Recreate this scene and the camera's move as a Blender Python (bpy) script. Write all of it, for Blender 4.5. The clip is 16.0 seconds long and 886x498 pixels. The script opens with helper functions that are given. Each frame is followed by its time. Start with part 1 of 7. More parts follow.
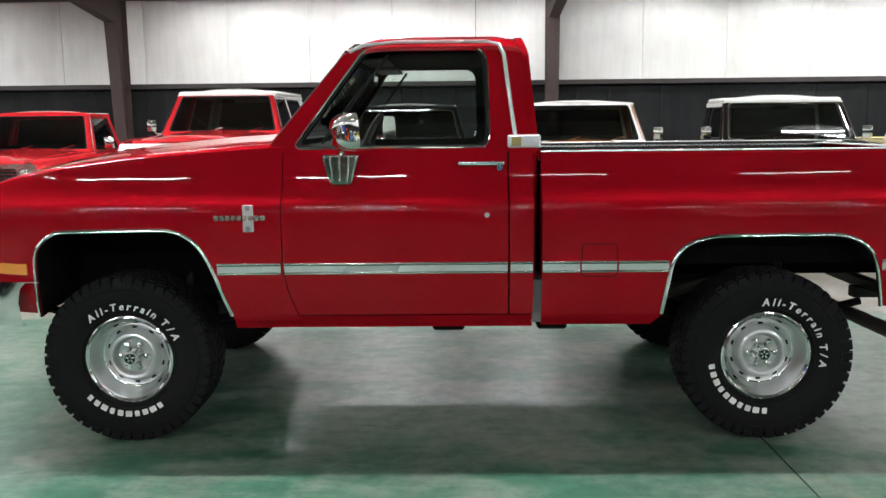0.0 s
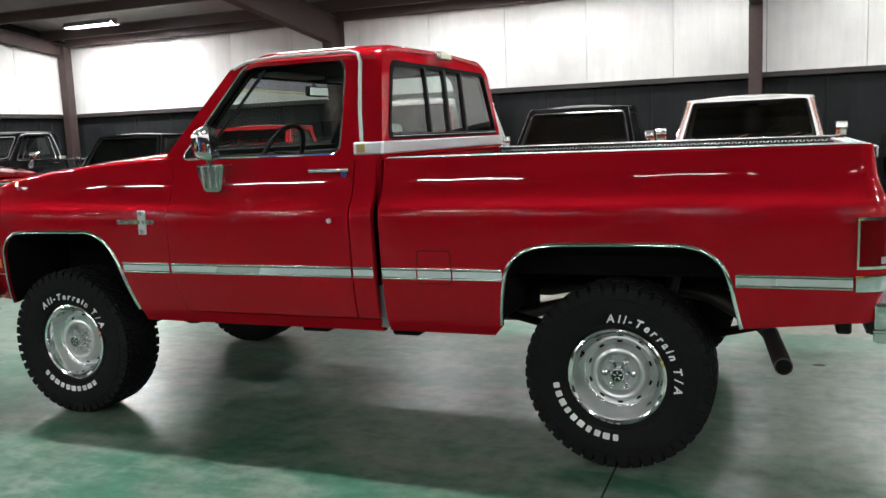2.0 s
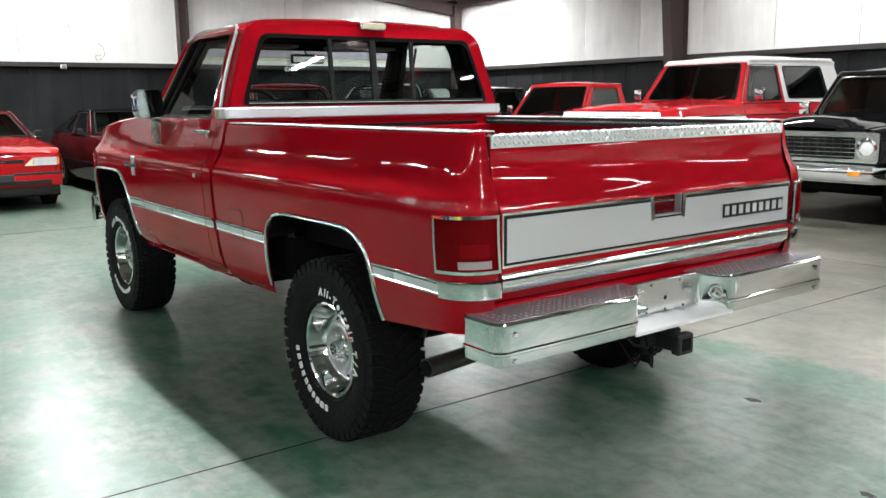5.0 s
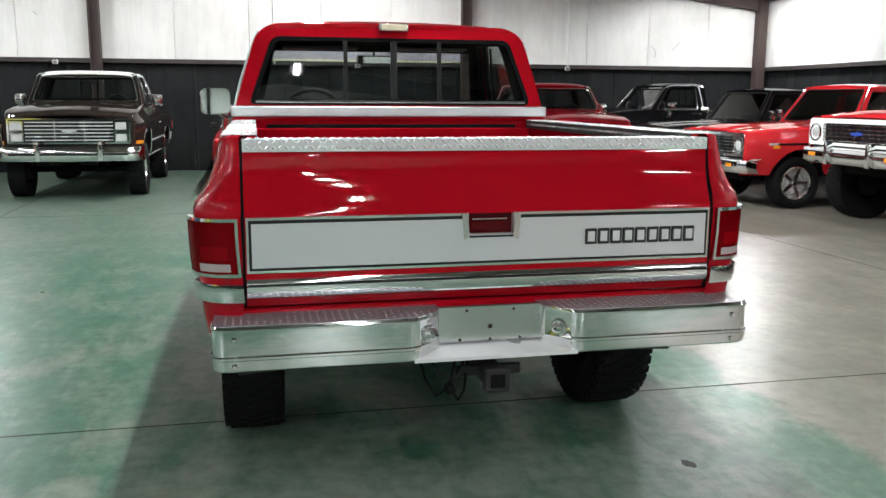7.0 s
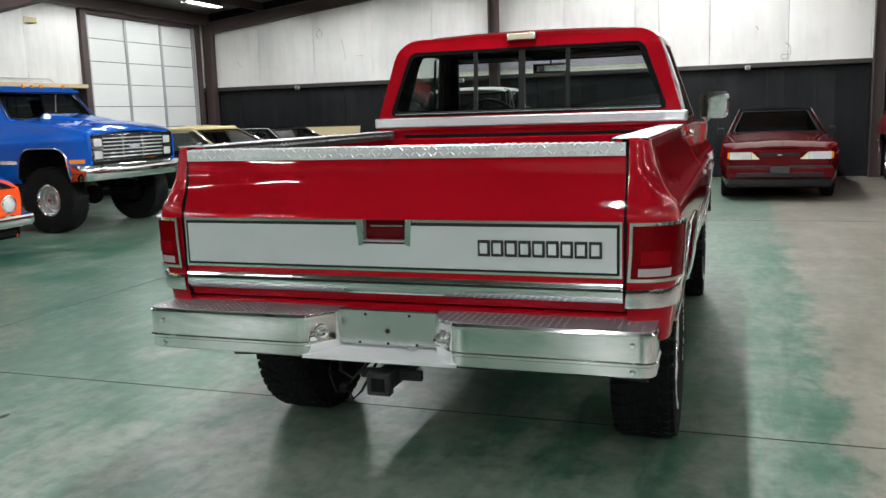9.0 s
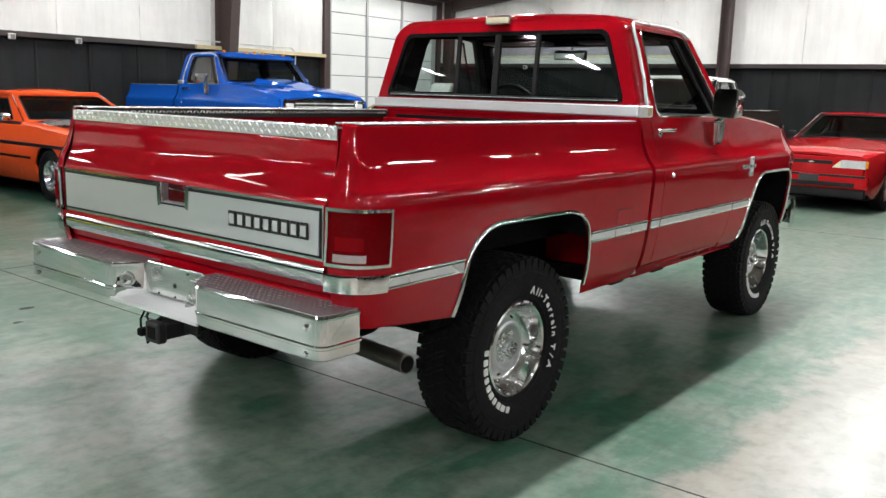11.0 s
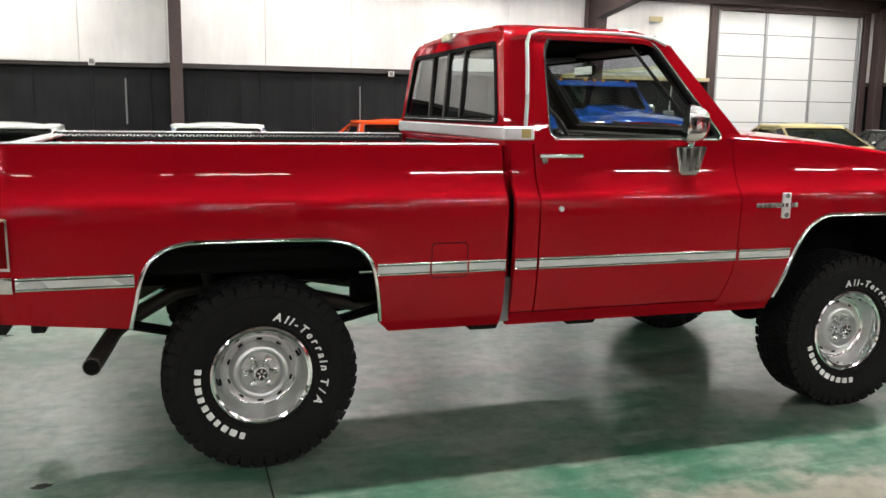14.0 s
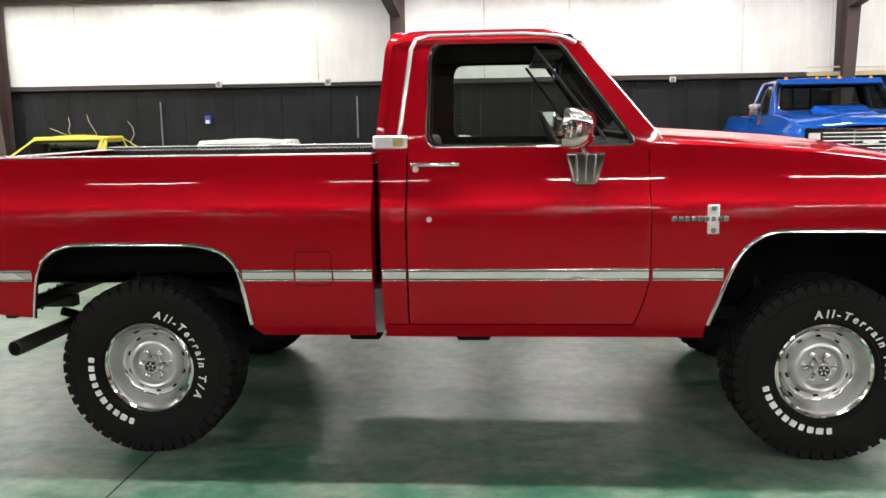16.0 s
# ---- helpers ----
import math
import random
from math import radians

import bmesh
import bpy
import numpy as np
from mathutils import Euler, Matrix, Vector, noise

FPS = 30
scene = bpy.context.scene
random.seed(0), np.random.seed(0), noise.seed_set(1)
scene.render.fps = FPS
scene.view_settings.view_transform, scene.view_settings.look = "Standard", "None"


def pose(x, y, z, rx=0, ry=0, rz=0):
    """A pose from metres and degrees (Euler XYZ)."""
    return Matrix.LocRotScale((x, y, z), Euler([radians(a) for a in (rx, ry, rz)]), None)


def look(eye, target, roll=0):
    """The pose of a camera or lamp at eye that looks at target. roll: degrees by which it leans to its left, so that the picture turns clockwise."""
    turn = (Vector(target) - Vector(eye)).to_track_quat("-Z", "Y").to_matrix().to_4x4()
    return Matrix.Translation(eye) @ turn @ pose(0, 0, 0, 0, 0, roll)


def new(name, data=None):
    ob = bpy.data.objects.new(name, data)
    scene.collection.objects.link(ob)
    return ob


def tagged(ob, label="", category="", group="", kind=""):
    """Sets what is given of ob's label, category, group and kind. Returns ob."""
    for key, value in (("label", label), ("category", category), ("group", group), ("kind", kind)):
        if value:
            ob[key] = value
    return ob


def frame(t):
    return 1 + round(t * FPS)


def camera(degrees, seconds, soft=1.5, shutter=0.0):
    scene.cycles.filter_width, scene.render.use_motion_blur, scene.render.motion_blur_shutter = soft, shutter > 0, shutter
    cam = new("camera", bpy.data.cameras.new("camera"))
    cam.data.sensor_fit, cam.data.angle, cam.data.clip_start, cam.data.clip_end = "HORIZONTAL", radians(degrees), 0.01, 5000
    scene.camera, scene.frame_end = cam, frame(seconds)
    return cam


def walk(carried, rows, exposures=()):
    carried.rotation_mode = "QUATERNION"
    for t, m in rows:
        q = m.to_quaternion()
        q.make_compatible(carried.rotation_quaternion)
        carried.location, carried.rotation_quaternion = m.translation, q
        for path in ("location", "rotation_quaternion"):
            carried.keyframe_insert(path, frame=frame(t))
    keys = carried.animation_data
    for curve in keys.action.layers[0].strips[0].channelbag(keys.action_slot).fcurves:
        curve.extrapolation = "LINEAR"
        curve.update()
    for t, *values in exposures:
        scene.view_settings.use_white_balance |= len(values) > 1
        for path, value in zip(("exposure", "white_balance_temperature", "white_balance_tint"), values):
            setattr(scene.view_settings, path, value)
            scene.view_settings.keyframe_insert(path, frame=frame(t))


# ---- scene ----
cam = camera(54.8, 16.0)
PATH = [
    (0, (0.07, -4.801, 1.475), (0.036, -2.823, 1.184), -0.6),
    (0.5, (0.573, -4.739, 1.467), (0.387, -2.767, 1.19), -0.7),
    (1, (1.112, -4.697, 1.462), (0.738, -2.753, 1.183), -0.9),
    (1.5, (1.612, -4.582, 1.442), (1.052, -2.682, 1.168), -1.5),
    (2, (2.13, -4.445, 1.442), (1.397, -2.603, 1.175), -2.4),
    (2.5, (2.632, -4.28, 1.465), (1.738, -2.515, 1.171), -3.1),
    (3, (3.086, -4.076, 1.456), (2.028, -2.404, 1.169), -2.4),
    (3.5, (3.564, -3.824, 1.469), (2.352, -2.259, 1.182), -1.6),
    (4, (3.933, -3.461, 1.44), (2.592, -2.006, 1.148), -0.8),
    (4.2, (4.086, -3.319, 1.45), (2.704, -1.908, 1.141), -1.1),
    (6.3, (5.11, -1.487, 1.448), (3.287, -0.742, 1.102), 1.1),
    (6.5, (5.128, -1.342, 1.431), (3.288, -0.639, 1.086), 0.8),
    (7, (5.348, -0.791, 1.462), (3.424, -0.368, 1.117), 0.3),
    (7.5, (5.334, -0.363, 1.446), (3.371, -0.161, 1.121), -0.1),
    (8, (5.422, 0.168, 1.447), (3.449, 0.07, 1.133), -0.8),
    (8.5, (5.377, 0.658, 1.428), (3.437, 0.279, 1.119), -0.9),
    (9, (5.284, 1.169, 1.441), (3.417, 0.525, 1.128), -1.8),
    (9.2, (5.258, 1.36, 1.464), (3.418, 0.644, 1.145), -2.3),
    (11.3, (4.232, 3.142, 1.435), (2.779, 1.808, 1.104), 0.6),
    (11.5, (4.09, 3.342, 1.401), (2.705, 1.932, 1.095), -0.6),
    (12, (3.687, 3.624, 1.43), (2.433, 2.1, 1.104), 0.3),
    (12.5, (3.241, 3.867, 1.452), (2.124, 2.24, 1.124), 1.1),
    (13, (2.787, 4.102, 1.449), (1.854, 2.362, 1.13), 0.8),
    (13.5, (2.327, 4.208, 1.471), (1.547, 2.395, 1.147), 1.4),
    (14, (1.807, 4.396, 1.482), (1.216, 2.512, 1.164), 0.8),
    (14.5, (1.319, 4.461, 1.471), (0.948, 2.518, 1.173), -0.0),
    (15, (0.845, 4.537, 1.451), (0.644, 2.567, 1.173), -0.2),
    (15.5, (0.384, 4.577, 1.479), (0.35, 2.6, 1.18), 0.2),
    (16, (-0.12, 4.571, 1.478), (0.027, 2.599, 1.182), -0.9),
]
# the exposure falls a little behind the truck, and the white balance warms on its far side
EXPOSURES = ((0.0, 0.30, 6550, 11), (2.0, 0.22, 6550, 11), (3.0, 0.36, 6500, 10), (4.2, 0.46, 6500, 10), (6.5, 0.08, 6500, 10), (8.0, 0.08, 6500, 10), (9.2, 0.0, 6500, 10), (11.5, 0.20, 6700, 12), (12.2, 0.22, 6800, 13), (13.0, 0.18, 6900, 14), (14.5, 0.40, 6950, 14), (16.0, 0.46, 6950, 14))
walk(cam, [(t, look(eye, target, roll)) for t, eye, target, roll in PATH], EXPOSURES)

# ---- world and lamps ----
world = bpy.data.worlds.new("night_outside")
scene.world = world
world.use_nodes = True
world.node_tree.nodes["Background"].inputs[0].default_value = (0.02, 0.022, 0.025, 1)
world.node_tree.nodes["Background"].inputs[1].default_value = 0.3

# hall: eave walls at y = YN and YS, gable walls at x = XW and XE
XW, XE, YN, YS = -12.9, 16.7, 10.8, -11.0
EAVE, SLOPE, RAIL = 3.72, 0.12, 2.155
TUBE_LIGHT = 134.0


def roof_z(y):
    mid = (YN + YS) / 2
    return EAVE + SLOPE * ((YN - YS) / 2 - abs(y - mid))


# ---- materials ----
def material(name):
    m = bpy.data.materials.new(name)
    m.use_nodes = True
    nt = m.node_tree
    return m, nt, nt.nodes["Principled BSDF"]


def put(node, **values):
    for key, value in values.items():
        key = key.replace("_", " ")
        if isinstance(value, tuple) and len(value) == 3:
            value = (*value, 1)
        node.inputs[key].default_value = value


def noise_node(nt, scale, detail=3.0, rough=0.55, coord="Object", stretch=None):
    tc = nt.nodes.new("ShaderNodeTexCoord")
    n = nt.nodes.new("ShaderNodeTexNoise")
    n.inputs["Scale"].default_value, n.inputs["Detail"].default_value, n.inputs["Roughness"].default_value = scale, detail, rough
    if stretch:
        mp = nt.nodes.new("ShaderNodeMapping")
        mp.inputs["Scale"].default_value = stretch
        nt.links.new(tc.outputs[coord], mp.inputs["Vector"])
        nt.links.new(mp.outputs["Vector"], n.inputs["Vector"])
    else:
        nt.links.new(tc.outputs[coord], n.inputs["Vector"])
    return n


def ramp(nt, source, stops):
    r = nt.nodes.new("ShaderNodeValToRGB")
    rgba = lambda c: (*c, 1) if len(c) == 3 else c
    els = r.color_ramp.elements
    els[0].position, els[0].color = stops[0][0], rgba(stops[0][1])
    els[1].position, els[1].color = stops[-1][0], rgba(stops[-1][1])
    for p, c in stops[1:-1]:
        els.new(p).color = rgba(c)
    nt.links.new(source, r.inputs["Fac"])
    return r


def grey(v):
    return (v, v, v)


def bump(nt, bsdf, source, strength, distance):
    b = nt.nodes.new("ShaderNodeBump")
    b.inputs["Strength"].default_value, b.inputs["Distance"].default_value = strength, distance
    nt.links.new(source, b.inputs["Height"])
    nt.links.new(b.outputs["Normal"], bsdf.inputs["Normal"])
    return b


def mixed(nt, fac, a, b):
    m = nt.nodes.new("ShaderNodeMix")
    m.data_type = "RGBA"
    for socket, value in ((m.inputs["Factor"], fac), (m.inputs["A"], a), (m.inputs["B"], b)):
        if isinstance(value, bpy.types.NodeSocket):
            nt.links.new(value, socket)
        else:
            socket.default_value = (*value, 1) if isinstance(value, tuple) else value
    return m.outputs["Result"]


def maths(nt, op, a, b=0.0, clamp=False):
    m = nt.nodes.new("ShaderNodeMath")
    m.operation, m.use_clamp = op, clamp
    for socket, value in ((m.inputs[0], a), (m.inputs[1], b)):
        if isinstance(value, bpy.types.NodeSocket):
            nt.links.new(value, socket)
        else:
            socket.default_value = value
    return m.outputs[0]


def plain(name, colour, rough=0.5, metal=0.0, vary=0.12, scale=9.0, relief=0.0, coat=0.0, spec=0.5):
    """A surface with grain and dirt at two scales."""
    m, nt, b = material(name)
    put(b, Roughness=rough, Metallic=metal, Coat_Weight=coat, Coat_Roughness=0.05, Specular_IOR_Level=spec)
    big, fine = noise_node(nt, scale / 6, 3), noise_node(nt, scale * 5, 4)
    lo, hi = tuple(c * (1 - vary) for c in colour), tuple(min(1, c * (1 + vary)) for c in colour)
    base = mixed(nt, big.outputs["Fac"], lo, hi)
    nt.links.new(mixed(nt, maths(nt, "MULTIPLY", fine.outputs["Fac"], 0.25), base, lo), b.inputs["Base Color"])
    rr = ramp(nt, fine.outputs["Fac"], [(0.3, grey(max(0, rough - 0.08))), (0.7, grey(min(1, rough + 0.08)))])
    nt.links.new(rr.outputs["Color"], b.inputs["Roughness"])
    if relief:
        bump(nt, b, fine.outputs["Fac"], 0.5, relief)
    return m


def car_paint(name, colour, flake=0.06, peel=0.0006):
    m, nt, b = material(name)
    put(b, Roughness=0.6, Coat_Weight=1.0, Coat_Roughness=0.02, Coat_IOR=1.30, Specular_IOR_Level=0.0)
    big = noise_node(nt, 1.3, 2)
    lo, hi = tuple(c * (1 - flake) for c in colour), tuple(min(1, c * (1 + flake)) for c in colour)
    nt.links.new(mixed(nt, big.outputs["Fac"], lo, hi), b.inputs["Base Color"])
    orange = noise_node(nt, 5.5, 1)
    bp = nt.nodes.new("ShaderNodeBump")
    bp.inputs["Strength"].default_value, bp.inputs["Distance"].default_value = 0.35, peel * 6
    nt.links.new(orange.outputs["Fac"], bp.inputs["Height"])
    nt.links.new(bp.outputs["Normal"], b.inputs["Coat Normal"])
    dust = noise_node(nt, 30, 4)
    rr = ramp(nt, dust.outputs["Fac"], [(0.4, grey(0.012)), (0.75, grey(0.045))])
    nt.links.new(rr.outputs["Color"], b.inputs["Coat Roughness"])
    return m


def glass(name, tint, gloss=1.0):
    """Flat automotive glass: tinted transmission with a mirror coat that grows at grazing angles."""
    m = bpy.data.materials.new(name)
    m.use_nodes = True
    nt = m.node_tree
    nt.nodes.clear()
    out, mix = nt.nodes.new("ShaderNodeOutputMaterial"), nt.nodes.new("ShaderNodeMixShader")
    clear, shine, lw = nt.nodes.new("ShaderNodeBsdfTransparent"), nt.nodes.new("ShaderNodeBsdfGlossy"), nt.nodes.new("ShaderNodeLayerWeight")
    clear.inputs["Color"].default_value = (*tint, 1)
    shine.inputs["Roughness"].default_value = 0.01
    lw.inputs["Blend"].default_value = 0.5
    fall = maths(nt, "ADD", maths(nt, "MULTIPLY", maths(nt, "POWER", lw.outputs["Facing"], 5.0), 0.96), 0.042)
    nt.links.new(maths(nt, "MULTIPLY", fall, gloss, True), mix.inputs["Fac"])
    nt.links.new(clear.outputs[0], mix.inputs[1])
    nt.links.new(shine.outputs[0], mix.inputs[2])
    nt.links.new(mix.outputs[0], out.inputs["Surface"])
    return m


RED = car_paint("red_paint", (0.272, 0.0030, 0.0082))
BRIGHT_RED = car_paint("bright_red_paint", (0.50, 0.020, 0.026))
DARK_RED = car_paint("dark_red_paint", (0.060, 0.002, 0.0035))
CHERRY_RED = car_paint("cherry_red_paint", (0.30, 0.008, 0.010))
WINE_RED = car_paint("wine_red_paint", (0.14, 0.004, 0.008))
BLACK_PAINT = car_paint("black_paint", (0.008, 0.008, 0.009))
BROWN_BLACK = car_paint("brown_black_paint", (0.018, 0.013, 0.011))
BLUE_PAINT = car_paint("blue_paint", (0.005, 0.075, 0.36))
PALE_BLUE = car_paint("steel_blue_paint", (0.045, 0.13, 0.29))
ORANGE_PAINT = car_paint("orange_paint", (0.75, 0.085, 0.018))
COPPER_PAINT = car_paint("copper_paint", (0.46, 0.15, 0.05))
WHITE_PAINT = car_paint("white_paint", (0.78, 0.78, 0.75))
CREAM_PAINT = car_paint("cream_paint", (0.62, 0.52, 0.28))
YELLOW_PAINT = car_paint("yellow_paint", (0.62, 0.56, 0.08))


def satin(name, colour, rough, metal):
    """A smooth half-bright metal face with broad, faint clouding."""
    m, nt, b = material(name)
    put(b, Metallic=metal, Roughness=rough)
    cloud = noise_node(nt, 1.1, 2)
    nt.links.new(mixed(nt, cloud.outputs["Fac"], tuple(c * 0.93 for c in colour), tuple(min(1, c * 1.06) for c in colour)), b.inputs["Base Color"])
    r = ramp(nt, cloud.outputs["Fac"], [(0.35, grey(rough - 0.03)), (0.7, grey(rough + 0.05))])
    nt.links.new(r.outputs["Color"], b.inputs["Roughness"])
    return m


def bright_metal(name, colour, rough, smudge):
    """Plated or polished metal with soft smudges."""
    m, nt, b = material(name)
    put(b, Base_Color=colour, Metallic=1.0)
    n = noise_node(nt, 4.0, 2)
    r = ramp(nt, n.outputs["Fac"], [(0.35, grey(rough)), (0.75, grey(rough + smudge))])
    nt.links.new(r.outputs["Color"], b.inputs["Roughness"])
    return m


CHROME = bright_metal("chrome", (0.78, 0.79, 0.79), 0.05, 0.06)
ALLOY = bright_metal("polished_alloy", (0.70, 0.71, 0.71), 0.18, 0.03)
BRUSHED = satin("brushed_silver", (0.72, 0.73, 0.745), 0.34, 0.74)
TREAD_PLATE = satin("bright_tread_plate", (0.88, 0.89, 0.895), 0.27, 0.65)
RIM_CHROME = bright_metal("rim_chrome", (0.80, 0.81, 0.81), 0.09, 0.015)
STEP_PLATE = satin("grey_step_plate", (0.26, 0.25, 0.27), 0.36, 0.7)
DISC_STEEL = satin("silver_painted_wheel_steel", (0.56, 0.57, 0.57), 0.31, 0.86)
BADGE_SILVER = satin("badge_silver", (0.72, 0.73, 0.73), 0.26, 0.5)
TRIM_SILVER = satin("satin_silver_trim", (0.60, 0.63, 0.62), 0.28, 0.5)
RUBBER = plain("tyre_rubber", (0.0068, 0.0068, 0.0070), 0.70, 0, 0.3, 12, 0.001, spec=0.12)
BLACK_TRIM = plain("black_rubber_trim", (0.006, 0.006, 0.006), 0.55, 0, 0.2, 12, spec=0.25)
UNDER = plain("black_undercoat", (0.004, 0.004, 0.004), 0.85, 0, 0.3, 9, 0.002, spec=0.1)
RUSTY = plain("dull_exhaust_steel", (0.085, 0.075, 0.068), 0.5, 0.7, 0.3, 14, 0.0005)
CAST = plain("dark_cast_steel", (0.016, 0.016, 0.016), 0.6, 0.4, 0.3, 14, 0.001)
VINYL = plain("dark_grey_vinyl", (0.016, 0.016, 0.017), 0.6, 0, 0.2, 20, 0.0006)
GREY_PLASTIC = plain("grey_plastic", (0.16, 0.16, 0.16), 0.55, 0, 0.12, 12)
WHITE_LETTER = plain("raised_white_letter", (0.72, 0.72, 0.70), 0.6, 0, 0.12, 30)
RED_LENS = plain("red_lens", (0.105, 0.0005, 0.0020), 0.3, 0, 0.2, 30, 0.0, 0.22, 0.0)
RED_REFLECTOR = plain("red_reflector", (0.165, 0.0012, 0.004), 0.25, 0, 0.10, 60, 0.0, 0.25, 0.0)
REVERSE_LENS = plain("reverse_lens", (0.32, 0.27, 0.27), 0.2, 0, 0.2, 60, 0.0, 0.3)
CLEAR_LENS = plain("clear_lens", (0.70, 0.71, 0.70), 0.16, 0.35, 0.35, 60, 0.0008, 0.6)
AMBER_LENS = plain("amber_lens", (0.72, 0.24, 0.02), 0.15, 0, 0.1, 40, 0.0, 1.0)
CREAM_LENS = plain("cream_lens", (0.60, 0.55, 0.38), 0.25, 0, 0.1, 30, 0.0, 0.6)
GOLD_BADGE = plain("gold_badge", (0.42, 0.34, 0.14), 0.35, 0.5, 0.15, 40)
BLUE_BADGE = plain("blue_badge", (0.02, 0.06, 0.35), 0.3, 0, 0.1, 40)
MIRROR_GLASS = plain("mirror_glass", (0.86, 0.88, 0.88), 0.01, 1.0, 0.0, 5)
WINDOW = glass("clear_window_glass", (0.75, 0.81, 0.78), 1.8)
SHADE_VIOLET = glass("violet_sun_band", (0.66, 0.60, 0.72), 0.2)
SHADE_YELLOW = glass("yellow_sun_fringe", (0.95, 0.90, 0.66), 0.2)
REAR_GLASS = glass("tinted_rear_glass", (0.66, 0.71, 0.70), 1.2)
CAB_GLASS = glass("tinted_car_glass", (0.50, 0.54, 0.53), 1.5)
STEEL_BROWN = plain("red_oxide_steel", (0.052, 0.033, 0.030), 0.6, 0, 0.25, 5, 0.0008)
GALV = plain("galvanised_steel", (0.42, 0.43, 0.43), 0.45, 0.6, 0.2, 10)
DOOR_WHITE = plain("white_steel_door", (0.70, 0.71, 0.69), 0.5, 0, 0.12, 4, 0.001)
PLYWOOD = plain("pale_plywood", (0.50, 0.42, 0.24), 0.7, 0, 0.2, 6, 0.0005)
PVC = plain("white_conduit", (0.62, 0.62, 0.58), 0.5, 0, 0.1, 10)
EXT_RED = plain("extinguisher_red", (0.45, 0.02, 0.02), 0.35, 0, 0.1, 10)
BLUE_PLASTIC = plain("blue_plastic", (0.02, 0.05, 0.35), 0.5, 0, 0.1, 10)


def lamp_material(strength):
    m = bpy.data.materials.new("fluorescent_tube")
    m.use_nodes = True
    nt = m.node_tree
    b = nt.nodes["Principled BSDF"]
    put(b, Base_Color=(0.9, 0.9, 0.9), Emission_Color=(0.96, 0.99, 1.0), Emission_Strength=strength)
    m.cycles.emission_sampling = "FRONT"
    return m


TUBE = lamp_material(TUBE_LIGHT * 0.8)
TUBE_HIGH = lamp_material(TUBE_LIGHT * 4.0)
TUBE_MID = lamp_material(TUBE_LIGHT * 2.2)
TUBE_LOW = lamp_material(TUBE_LIGHT * 0.8)
TUBE_DIM = lamp_material(TUBE_LIGHT * 0.24)


